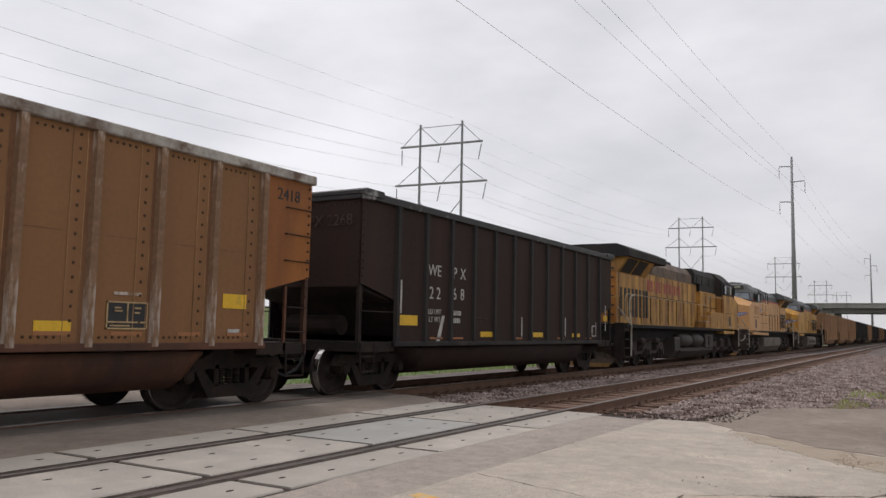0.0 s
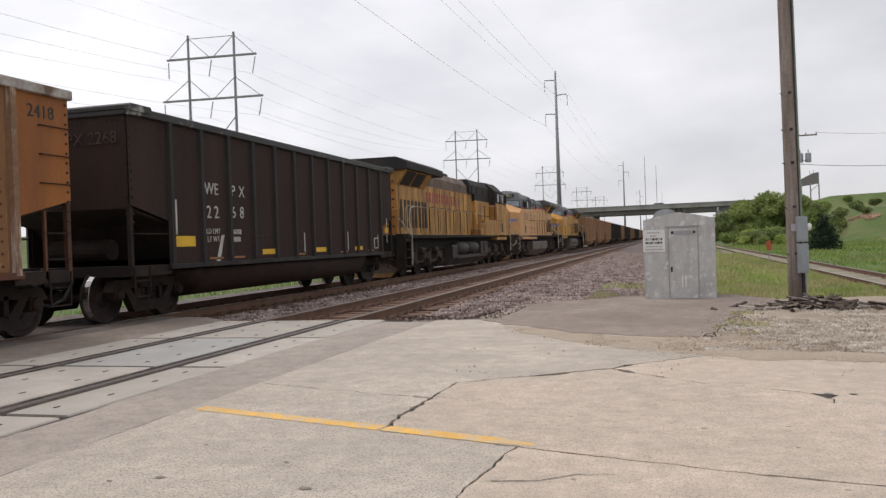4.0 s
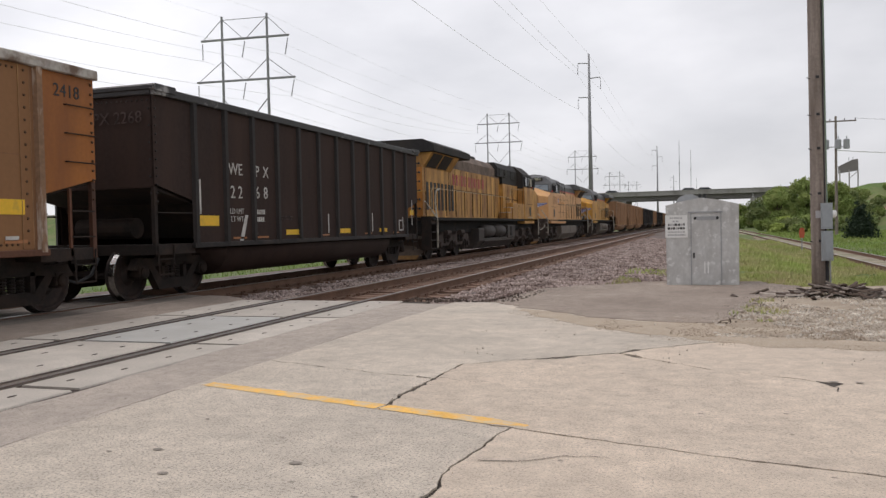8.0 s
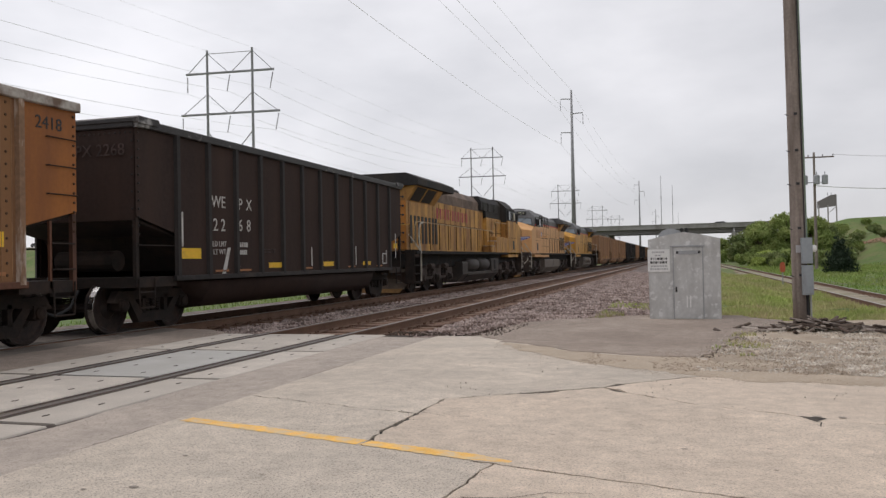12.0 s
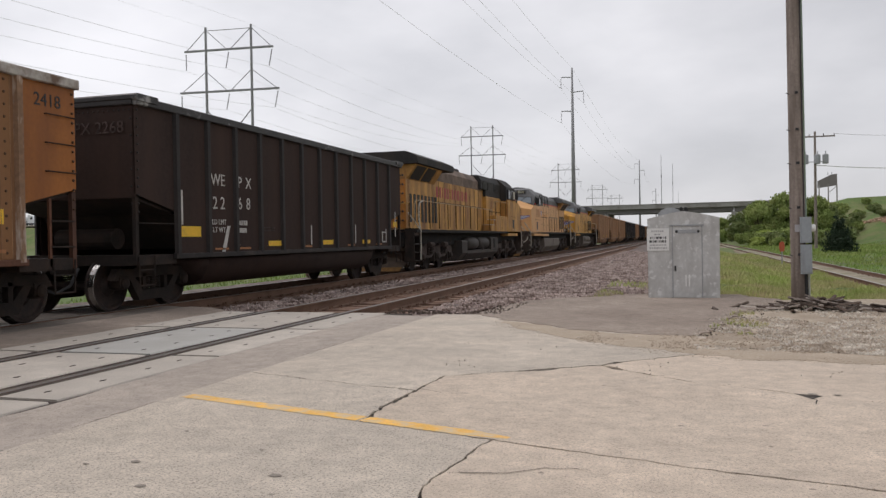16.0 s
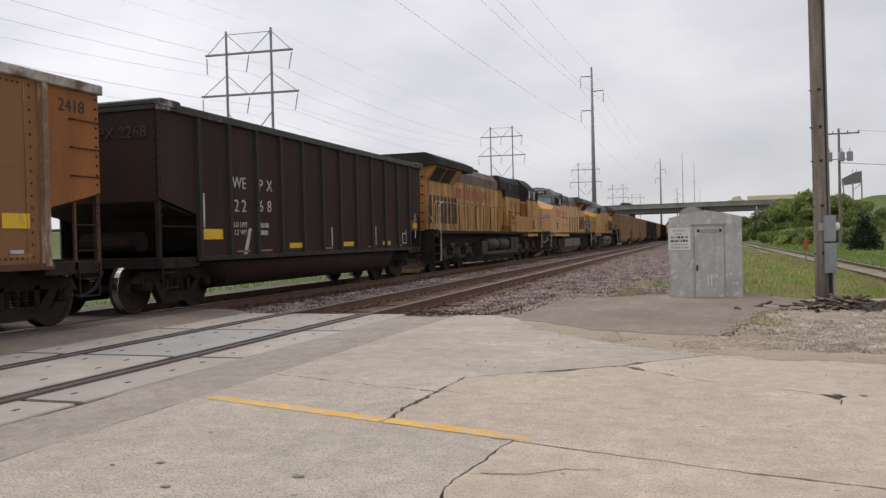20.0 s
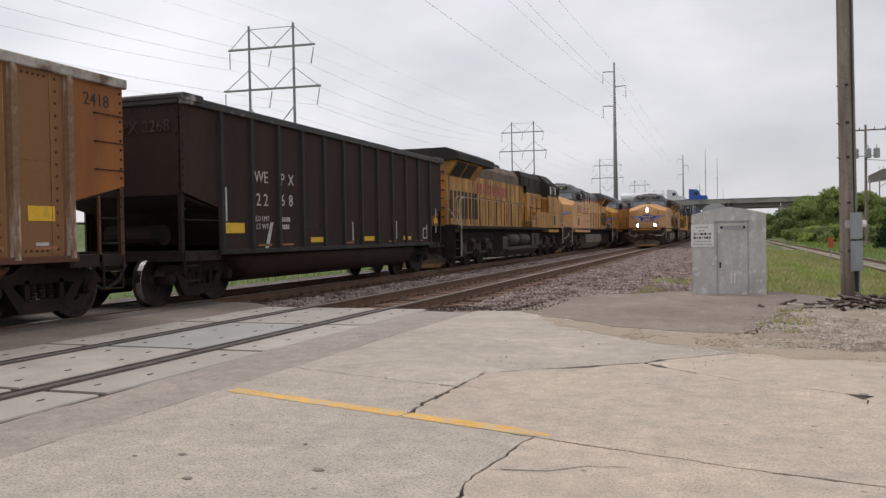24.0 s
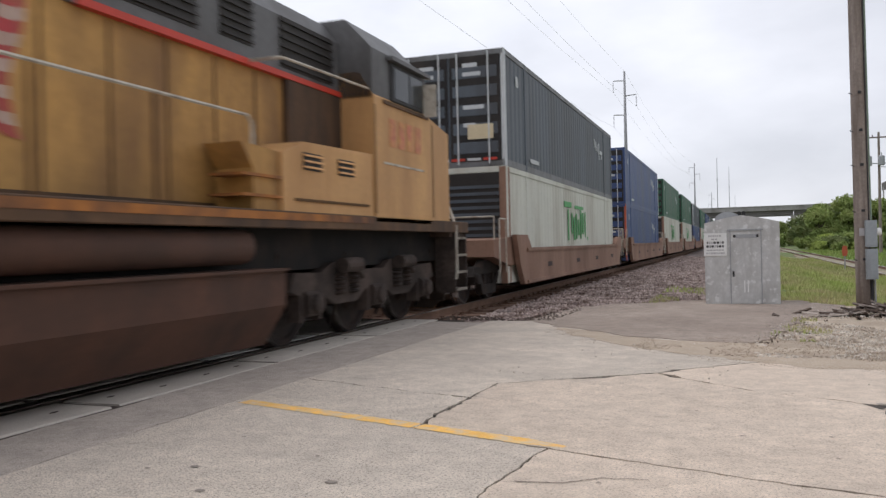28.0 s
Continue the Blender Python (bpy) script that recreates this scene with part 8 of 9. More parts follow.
kinds = {
    "navy": container("slate-grey ribbed container with pale edge posts, stacked on top", "box_navy", "box_mark", logo_marks("box_mark")),
    "white": container("off-white container with a green trade mark in the well", "box_white", "box_white", green_marks),
    "blue": container("blue ribbed shipping container", "box_blue", "box_blue", logo_marks("box_mark")),
    "blue_low": container("blue ribbed container with a red end post in the well", "box_blue", "red_sign", logo_marks("box_mark")),
    "green": container("green ribbed container stacked on top", "box_green", "box_green", logo_marks("box_mark")),
}
first_well = well_car("rust-brown container well car")
used = set()
STACKS = [("white", "navy"), ("blue_low", "blue"), ("white", "green"), ("white", "green"), ("blue", "navy"), ("white", "green"), ("navy", "blue"), ("white", "navy"), ("blue", "green"), ("white", "blue")]
for i, (low, high) in enumerate(STACKS):
    d = 67.8 + 9.95 + 20.55 * i
    riding(first_well if i == 0 else copy_thing(first_well, Matrix()), d)
    for kind, z in ((low, 0.34), (high, 2.965)):
        ob = kinds[kind] if kind not in used else copy_thing(kinds[kind], Matrix())
        used.add(kind)
        riding(ob, d - 0.6, z)


# ---- the equipment shed ----
def equipment_shed():
    s = thing("equipment_shed", "small pale grey equipment shed with a closed door and a sign", "shed", m=pose(0.07, 15.86, -0.02, 0, 0, 0.6))
    bm = bmesh.new()
    ring = [(-0.65, 0.0), (0.65, 0.0), (0.655, 1.53), (0.30, 1.615), (0.0, 1.665), (-0.30, 1.615), (-0.655, 1.53)]
    prism(bm, ring, "y", 0.0, 1.35)
    bmesh.ops.bevel(bm, geom=[e for e in bm.edges if abs(e.verts[0].co.z - e.verts[1].co.z) > 1], offset=0.015, segments=2, affect="EDGES")
    part("body", bm, "shed", s, "weathered galvanised walls")
    bm = bmesh.new()
    box(bm, -0.19, 0.33, -0.012, 0.004, 0.03, 1.36)
    d = part("door", bm, "shed", s, "closed flush steel door")
    for x0, x1, z0, z1 in ((-0.205, -0.188, 0.02, 1.38), (0.328, 0.345, 0.02, 1.38), (-0.25, 0.37, 1.38, 1.405)):
        bm = bmesh.new()
        box(bm, x0, x1, -0.02, 0.003, z0, z1)
        part("door_frame", bm, "grey_metal", d)
    bm = bmesh.new()
    box(bm, -0.165, -0.135, -0.035, -0.012, 0.53, 0.63, 0.005)
    part("latch", bm, "frame_dark", d, "dark latch")
    bm = bmesh.new()
    box(bm, -0.03, 0.16, -0.018, -0.012, 0.20, 0.50)
    lab = part("door_label", bm, "shed", d, "faded pale label")
    for x in (0.03, 0.09):
        bm = bmesh.new()
        box(bm, x, x + 0.022, -0.0205, -0.018, 0.24, 0.46)
        part("label_bar", bm, "sign_white", lab)
    bm = bmesh.new()
    box(bm, -0.10, 0.26, -0.018, -0.012, 1.24, 1.31)
    v = part("door_vent", bm, "grey_metal", d, "vent strip")
    for x in (-0.12, 0.27):
        bm = bmesh.new()
        lathe(bm, (x, -0.012, 1.28), "y", [(-0.012, 0.012), (0, 0.03)], 10)
        part("vent_screw", bm, "frame_dark", v)
    bm = bmesh.new()
    box(bm, -0.665, -0.26, -0.015, -0.003, 0.92, 1.345, 0.004)
    sign = part("sign", bm, "sign_white", s, "white sign with unreadable dark lettering")
    rng = random.Random(4)
    for z, x0, x1, h in ((1.275, -0.58, -0.36, 0.03), (1.215, -0.53, -0.41, 0.026), (1.145, -0.61, -0.31, 0.042), (1.075, -0.62, -0.30, 0.042), (1.015, -0.61, -0.31, 0.022), (0.955, -0.62, -0.30, 0.030)):
        x = x0
        while x < x1:
            w = rng.uniform(0.018, 0.05)
            bm = bmesh.new()
            box(bm, x, min(x + w, x1), -0.0185, -0.0152, z, z + h)
            part("lettering_bar", bm, "ink_grey" if h < 0.04 or rng.random() < 0.5 else "ink", sign)
            x += w + 0.014
    # roof: vent hood and lifting eye
    bm = bmesh.new()
    arc = [(-0.47 + 0.235 * (1 - math.cos(a)), 1.57 + 0.175 * math.sin(a)) for a in np.linspace(0, math.pi, 11)]
    prism(bm, arc, "y", 0.25, 0.75)
    bmesh.ops.recalc_face_normals(bm, faces=bm.faces)
    part("vent_hood", bm, "grey_metal", s, "round-backed roof vent hood")
    bm = bmesh.new()
    box(bm, -0.05, 0.09, 0.03, 0.1, 1.64, 1.68)
    for x in (-0.03, 0.05):
        lathe(bm, (x, 0.05, 1.705), "y", [(0, 0.035), (0.03, 0.035)], 10)
    part("lifting_eye", bm, "frame_dark", s, "dark lifting eyes")
    bm = bmesh.new()
    box(bm, -0.66, 0.66, -0.012, 1.37, -0.25, 0.015, 0.01)
    part("footing", bm, "concrete", s, "concrete footing")
    return s


equipment_shed()


# ---- the utility pole with its meter boxes ----
def near_pole():
    p = thing("utility_pole", "weathered wooden utility pole with grey meter boxes", "utility pole", m=pose(1.89, 14.40, -0.03, 0, -0.5, 0))
    bm = bmesh.new()
    seg, rings = 14, []
    for i in range(16):
        z, r = i * 0.75, 0.122 - 0.0016 * i
        rings.append([(r * math.cos(2 * math.pi * k / seg) * (1 + 0.03 * noise.noise((k, z, 1))), r * math.sin(2 * math.pi * k / seg) * (1 + 0.03 * noise.noise((k, z, 2))), z) for k in range(seg)])
    loft(bm, rings)
    pole = part("shaft", bm, "wood_pole", p, "cracked grey-brown wood", True)
    for name, z0, z1, label in (("meter_box", 1.06, 1.48, "grey enamel meter box"), ("switch_box", 0.55, 1.03, "blue-grey switch box")):
        bm = bmesh.new()
        box(bm, 0.015, 0.185, -0.20, -0.05, z0, z1, 0.012)
        b = part(name, bm, "box_grey", p, label)
        bm = bmesh.new()
        box(bm, 0.03, 0.17, -0.208, -0.198, z0 + 0.03, z1 - 0.03)
        part("cover", bm, "box_grey", b)
    bm = bmesh.new()
    lathe(bm, (0.185, -0.12, 1.30), "x", [(0, 0.06), (0.05, 0.06), (0.065, 0.04)], 14)
    part("meter", bm, "sign_white", p, "round glass electric meter")
    for x, y, z0, z1, r, material in ((0.122, -0.02, 1.45, 11.0, 0.016, "conduit"), (0.088, -0.09, 0.0, 11.0, 0.010, "frame_dark"), (0.11, -0.10, 0.0, 0.56, 0.02, "frame_dark"), (0.145, -0.11, 0.0, 0.56, 0.014, "grey_metal")):
        bm = bmesh.new()
        rod(bm, (x, y, z0), (x * (0.92 if z1 > 5 else 1), y, z1), r, seg=8)
        part("conduit", bm, material, p, "riser conduit")
    for z in (0.85, 1.62, 2.35, 2.9, 3.5):
        bm = bmesh.new()
        box(bm, -0.02, 0.03, -0.135, -0.11, z, z + 0.04)
        rod(bm, (-0.1, -0.09, z), (-0.15, -0.11, z + 0.02), 0.008, seg=5)
        part("bracket", bm, "frame_dark", p, "rusty bracket and nail")
    bm = bmesh.new()
    box(bm, -0.06, 0.02, -0.132, -0.12, 1.24, 1.36)
    part("tag", bm, "ink_grey", p, "small faded tag")
    return p


near_pole()

# bark and broken wood heaped at the foot of the pole
debris = thing("wood_debris", "heap of broken bark and weathered wood scraps", "debris")
rng = random.Random(11)
for i in range(150):
    a, r = rng.uniform(0, 6.28), abs(rng.gauss(0, 0.42))
    x, y = 2.10 + 1.5 * r * math.cos(a), 13.7 + 0.75 * r * math.sin(a)
    big = i % 5 == 0
    ln, w, t = (rng.uniform(0.35, 0.75), rng.uniform(0.05, 0.09), 0.025) if big else (rng.uniform(0.10, 0.38), rng.uniform(0.016, 0.045), rng.uniform(0.012, 0.03))
    bend, k, rows = rng.uniform(-0.12, 0.12) * ln, 6, []
    bm = bmesh.new()
    for j in range(k + 1):
        f = j / k
        ww = w * (0.35 + 0.65 * math.sin(math.pi * min(max(f, 0.12), 0.9))) * rng.uniform(0.75, 1.2)
        z = 0.16 * ln * (f - 0.5) ** 2 * (1 if big else 0.3)
        off = bend * math.sin(math.pi * f)
        rows.append([(ln * (f - 0.5), off - ww, z), (ln * (f - 0.5), off + ww, z + rng.uniform(-0.008, 0.008)), (ln * (f - 0.5), off + ww * 0.7, z + t), (ln * (f - 0.5), off - ww * 0.8, z + t)])
    loft(bm, rows)
    o = part("wood_scrap", bm, "pale_wood" if i % 6 == 1 else ("bark", "wood_pole", "bark", "bark")[i % 4], debris)
    o.matrix_basis = pose(x, y, -0.01 + max(0, 0.13 - 0.2 * r) + 0.004 * (i % 5), rng.uniform(-14, 14), rng.uniform(-16, 16), rng.uniform(0, 360) if not big else rng.gauss(0, 35))


# ---- lines, poles and masts ----
def wire_run(name, pts, r=0.022, sag=1.0, label="thin overhead wires", span=14):
    """One overhead wire through its supports, sagging between them."""
    bm = bmesh.new()
    line = []
    for p, q in zip(pts, pts[1:]):
        for i in range(span):
            f = i / span
            line.append((p[0] + (q[0] - p[0]) * f, p[1] + (q[1] - p[1]) * f, p[2] + (q[2] - p[2]) * f - sag * 4 * f * (1 - f)))
    line.append(pts[-1])
    r *= 1.25
    loft(bm, [[(x + r * math.cos(a), y, z + r * math.sin(a)) for a in (0.5, 2.6, 4.7)] for x, y, z in line])
    return tagged(part(name, bm, "wire"), label, "overhead wire", "overhead wires")


def h_tower(up=0.0):
    """A two-legged steel transmission tower with two cross-arms; up lengthens its legs."""
    t = thing("transmission_tower", "grey steel H-frame transmission tower with hanging insulators", "transmission tower", "transmission towers")
    for s in (-1, 1):
        bm = bmesh.new()
        rod(bm, (s * 3.47, 0, -0.5), (s * 3.47, 0, 32.0 + up), 0.25, 0.17, 10)
        part("leg", bm, "steel_tower", t, "tapered steel leg")
    bm = bmesh.new()
    rod(bm, (-3.47, 0, 31.5 + up), (3.47, 0, 31.5 + up), 0.05, seg=6)
    part("top_tie", bm, "steel_tower", t)
    for z, half, rise in ((28.7 + up, 6.76, 2.9), (22.8 + up, 7.55, 2.9)):
        bm = bmesh.new()
        box(bm, -half, half, -0.14, 0.14, z - 0.14, z + 0.14, 0.03)
        arm = part("cross_arm", bm, "steel_tower", t, "long cross-arm")
        for s in (-1, 1):
            for xe in (s * half * 0.95, s * 0.35):
                bm = bmesh.new()
                rod(bm, (s * 3.47, 0, z + rise), (xe, 0, z + 0.1), 0.055, seg=6)
                part("brace", bm, "steel_tower", arm)
        for x, lean in ((-half + 0.2, 0.0), (0.0, -0.45), (half - 0.2, -0.45)):
            bm = bmesh.new()
            n = 10
            for i in range(n):
                f = i / n
                lathe(bm, (x + lean * f, 0, z - 0.4 - 2.3 * f), "z", [(-0.2, 0.04), (-0.12, 0.11), (0, 0.04)], 8)
            part("insulator", bm, "insulator", arm, "string of insulator discs")["kind"] = "stuff"
    for s in (-1, 1):
        bm = bmesh.new()
        rod(bm, (s * 3.47, 0, 20.2 + up), (s * 0.2, 0, 16.5 + up), 0.08, seg=6)
        part("knee_brace", bm, "steel_tower", t)
        bm = bmesh.new()
        rod(bm, (s * 3.47, 0, 5.0), (-s * 3.47, 0, 16.5 + up), 0.08, seg=6)
        part("cross_brace", bm, "steel_tower", t)
    return t


TOWERS = [(-69.0, -20.0, 0.0), (-61.2, 101.5, 0.0), (-59.4, 247.0, 4.6), (-52.2, 387.0, 4.6), (-53.9, 560.0, 4.6), (-52.4, 700.0, 4.6)]
low, high = h_tower(), h_tower(4.6)
for i, (x, y, up) in enumerate(TOWERS):
    kind = high if up else low
    m = pose(x, y, 0.0, 0, 0, 5)
    if i in (1, 2):
        kind.matrix_basis = m
    else:
        copy_thing(kind, m)
for dx, z, r in ((-6.5, 25.9, 0.014), (-0.1, 25.9, 0.014), (6.0, 25.9, 0.014), (-7.3, 20.0, 0.014), (-0.1, 20.0, 0.014), (6.9, 20.0, 0.014), (-3.47, 32.0, 0.008), (3.47, 32.0, 0.008)):
    wire_run("conductor", [(x + dx, y, z + up) for x, y, up in [(-77.0, -142.0, 0.0)] + TOWERS], r, 2.6 if z < 30 else 1.6, "thin sagging power line between the towers")


def mono_pole():
    t = thing("steel_pole", "tall grey steel pole with three davit arms", "power pole", "steel power poles")
    bm = bmesh.new()
    rod(bm, (0, 0, -0.5), (0, 0, 31.6), 0.48, 0.17, 12)
    part("shaft", bm, "steel_tower", t, "tapered steel shaft", True)
    for s, z in ((-1, 29.9), (1, 27.2), (-1, 23.8)):
        bm = bmesh.new()
        pipe(bm, [(0, 0, z), (s * 1.0, 0, z + 0.10), (s * 2.0, 0, z + 0.12)], 0.09)
        arm = part("davit_arm", bm, "steel_tower", t)
        bm = bmesh.new()
        for i in range(8):
            lathe(bm, (s * 2.0, 0, z - 0.1 - 0.24 * i), "z", [(-0.14, 0.04), (-0.08, 0.11), (0, 0.04)], 8)
        part("insulator", bm, "insulator", arm, "hanging insulator")["kind"] = "stuff"
    return t


POLES = [(-20.0, -65.0), (-18.25, 146.0), (-15.2, 332.0), (-14.6, 540.0)]
mp = mono_pole()
mp.matrix_basis = pose(POLES[1][0], POLES[1][1], 0)
for x, y in POLES[:1] + POLES[2:]:
    copy_thing(mp, pose(x, y, 0))
for dx, z in ((-2.0, 28.0), (2.0, 25.2), (-2.0, 21.8), (0.0, 31.6)):
    wire_run("conductor", [(x + dx, y, z) for x, y in POLES], 0.012, 3.0, "thin sagging power line along the railway")

for x, y, h, r in ((-10.3, 505.0, 50.0, 0.3), (-3.7, 505.0, 44.3, 0.25), (-14.2, 700.0, 39.0, 0.3), (-1.0, 900.0, 48.0, 0.3)):
    m_ = thing("antenna_mast", "thin distant antenna mast", "antenna mast", "antenna masts")
    bm = bmesh.new()
    rod(bm, (x, y, -0.5), (x, y, h), r, r * 0.4, 6)
    part("shaft", bm, "steel_tower", m_)
    bm = bmesh.new()
    box(bm, x - r, x + r, y - r, y + r, h * 0.72, h * 0.75)
    part("aerial", bm, "steel_tower", m_)


def far_pole():
    t = thing("utility_pole", "wooden utility pole with a cross-arm and three transformers", "utility pole", m=pose(14.9, 100.0, -0.7))
    bm = bmesh.new()
    rod(bm, (0, 0, 0), (0, 0, 13.4), 0.19, 0.12, 10)
    part("shaft", bm, "wood_pole", t, "grey wood")
    bm = bmesh.new()
    box(bm, -1.5, 2.1, -0.06, 0.06, 12.75, 12.9)
    arm = part("cross_arm", bm, "wood_pole", t)
    for x in (-1.4, -0.6, 0.9, 2.0):
        bm = bmesh.new()
        lathe(bm, (x, 0, 12.9), "z", [(0, 0.03), (0.12, 0.07), (0.25, 0.03)], 8)
        part("pin_insulator", bm, "insulator", arm)
    for x in (-1.05, 0.2, 1.05):
        bm = bmesh.new()
        lathe(bm, (x, -0.25, 9.7), "z", [(0, 0.25), (0.05, 0.33), (1.0, 0.33), (1.1, 0.2)], 12)
        rod(bm, (x, -0.25, 10.8), (x, -0.25, 11.15), 0.05, seg=6)
        part("transformer", bm, "grey_metal", t, "grey can transformer")
    bm = bmesh.new()
    rod(bm, (-1.2, -0.1, 9.95), (1.3, -0.1, 9.95), 0.05, seg=6)
    part("transformer_bracket", bm, "grey_metal", t)
    return t


far_pole()
for dz, r in ((8.9, 0.05), (12.4, 0.02), (12.4, 0.02)):
    wire_run("service_wire", [(14.9 + (0 if dz < 10 else 1.9), 100, dz), (44, 84, dz + (0.4 if dz < 10 else 0))], r, 1.4, "dark service wire from the far pole")


def billboard():
    b = thing("billboard", "grey-backed billboard on steel legs above the bank", "billboard", m=pose(38.4, 238.0, 11.3, 0, 0, 12))
    bm = bmesh.new()
    prism(bm, [(-2.5, 1.9), (2.5, 2.6), (2.5, 5.7), (1.0, 5.5), (-2.5, 3.8)], "y", -0.25, 0.25)
    bmesh.ops.recalc_face_normals(bm, faces=bm.faces)
    f = part("panel", bm, "girder", b, "dark weathered panel back")
    for x in (-2.3, 0.1, 2.35):
        bm = bmesh.new()
        box(bm, x - 0.13, x + 0.13, -0.5, -0.25, -4.0, 2.8)
        part("leg", bm, "bridge", b, "pale steel leg")
    bm = bmesh.new()
    rod(bm, (0.1, -0.4, 0.6), (2.35, -0.4, 2.4), 0.09, seg=6)
    part("strut", bm, "bridge", b)
    for x in (0.2, 1.2):
        bm = bmesh.new()
        rod(bm, (x, 0.0, 5.3), (x, 0.0, 6.2), 0.07, seg=6)
        part("lamp_arm", bm, "steel_tower", b)
    return b


billboard()

# marker post by the siding
mk = thing("marker_post", "orange-red marker plate on a thin steel post", "marker post", m=pose(5.70, 50.5, -0.72))
bm = bmesh.new()
rod(bm, (0, 0, 0), (0, 0, 1.1), 0.035, seg=8)
part("post", bm, "steel_tower", mk)
bm = bmesh.new()
ring = [(-0.11, 0.85), (0.11, 0.85), (0.15, 1.12), (0.12, 1.38), (0.0, 1.44), (-0.12, 1.38), (-0.15, 1.12)]
prism(bm, ring, "y", -0.05, 0.0)
bmesh.ops.recalc_face_normals(bm, faces=bm.faces)
part("plate", bm, "red_sign", mk, "orange-red plate")


# ---- the overpass ----
def overpass():
    b = thing("overpass", "long grey concrete road overpass on piers", "bridge", kind="structure", m=pose(0, BRIDGE_Y, 0, 0, 0, -4))
    for s in (-1, 1):
        bm = bmesh.new()
        box(bm, -170, 26, s * 6.2 - 0.18, s * 6.2 + 0.18, 8.72, 9.62)
        p = part("parapet", bm, "bridge", b, "pale concrete parapet")
        bm = bmesh.new()
        box(bm, -170, 26, s * 6.25 - 0.25, s * 6.25 + 0.25, 9.5, 9.64)
        part("coping", bm, "bridge", p)
    bm = bmesh.new()
    box(bm, -170, 26, -6.4, 6.4, 8.38, 8.74)
    part("deck", bm, "bridge", b, "concrete deck slab")
    for y in (-5.2, -2.6, 0, 2.6, 5.2):
        for x0, x1 in ((-170, -118), (-118, -66), (-66, -19), (-19, 14), (14, 25)):
            bm = bmesh.new()
            prism(bm, [(y - 0.3, 7.15), (y + 0.3, 7.15), (y + 0.3, 7.35), (y + 0.09, 7.5), (y + 0.09, 8.2), (y + 0.25, 8.4), (y - 0.25, 8.4), (y - 0.09, 8.2), (y - 0.09, 7.5), (y - 0.3, 7.35)], "x", x0 + 0.1, x1 - 0.1)
            bmesh.ops.recalc_face_normals(bm, faces=bm.faces)
            part("girder", bm, "girder", b, "weathered steel girder")
    for x in (-118, -66, -19, 14):
        bm = bmesh.new()
        box(bm, x - 0.6, x + 0.6, -6.0, 6.0, 6.2, 7.14, 0.1)
        c = part("pier_cap", bm, "bridge", b, "concrete pier cap")
        for y in (-4.5, 0.0, 4.5):
            bm = bmesh.new()
            rod(bm, (x, y, -0.6), (x, y, 6.2), 0.5, seg=14)
            part("column", bm, "bridge", c, "round concrete column")
    bm = bmesh.new()
    box(bm, 24.5, 26, -6.4, 6.4, 3.5, 8.4)
    part("abutment", bm, "bridge", b, "concrete abutment")
    bm = bmesh.new()
    box(bm, 26, 900, -6.4, 6.4, 8.4, 8.76)
    box(bm, -900, -170, -6.4, 6.4, 8.4, 8.76)
    part("approach_road", bm, "asphalt", b, "asphalt approach road")
    return b


overpass()


# ---- traffic on the overpass ----
TRAFFIC = []


def wheels(t, xs, r, w=1.15):
    for x in xs:
        for s in (-1, 1):
            bm = bmesh.new()
            lathe(bm, (x, s * w, r), "y", [(-0.14, r * 0.7), (-0.12, r), (0.12, r), (0.14, r * 0.7)], 14)
            part("wheel", bm, "rubber", t, "black tyre")


def tractor(t, x, paint):
    """A truck cab whose front is at +x from x."""
    bm = bmesh.new()
    ring = [(x, 0.9), (x + 5.8, 0.9), (x + 5.9, 1.6), (x + 5.6, 2.0), (x + 4.2, 2.1), (x + 3.7, 3.2), (x + 3.4, 3.6), (x + 1.2, 3.9), (x + 1.2, 1.2), (x, 1.1)]
    prism(bm, ring, "y", -1.2, 1.2)
    bmesh.ops.recalc_face_normals(bm, faces=bm.faces)
    c = part("cab", bm, paint, t, "truck cab")
    bm = bmesh.new()
    box(bm, x + 2.6, x + 3.5, -1.22, 1.22, 2.2, 3.0)
    part("cab_window", bm, "glass", c)
    wheels(t, (x + 5.0, x + 1.0, x - 0.2), 0.5)


def semi(label, body, paint, tank=False, low=False):
    t = thing("semi_truck", label, "truck", "traffic on the overpass")
    if tank:
        bm = bmesh.new()
        lathe(bm, (-6.5, 0, 2.2), "x", [(0, 0.4), (0.25, 1.0), (0.6, 1.12), (11.2, 1.12), (11.6, 1.0), (11.8, 0.4)], 18)
        part("tank", bm, body, t, "rounded tank", True)
        bm = bmesh.new()
        box(bm, -6.0, 4.5, -0.5, 0.5, 0.9, 1.2)
        part("chassis", bm, "frame_dark", t)
    else:
        bm = bmesh.new()
        box(bm, -8.5, 6.5, -1.28, 1.28, 1.1, 2.35 if low else 4.05, 0.04)
        part("trailer", bm, body, t, "flat trailer with a low pale load")
    wheels(t, (-6.6, -5.4), 0.5)
    if low:
        bm = bmesh.new()
        prism(bm, [(6.9, 0.7), (11.6, 0.7), (11.7, 1.3), (10.6, 1.5), (9.9, 2.3), (8.2, 2.4), (7.9, 1.5), (6.9, 1.4)], "y", -1.0, 1.0)
        bmesh.ops.recalc_face_normals(bm, faces=bm.faces)
        part("cab", bm, paint, t, "low pick-up cab")
        wheels(t, (7.6, 10.8), 0.42)
    else:
        tractor(t, 5.6 if not tank else 5.0, paint)
    return t


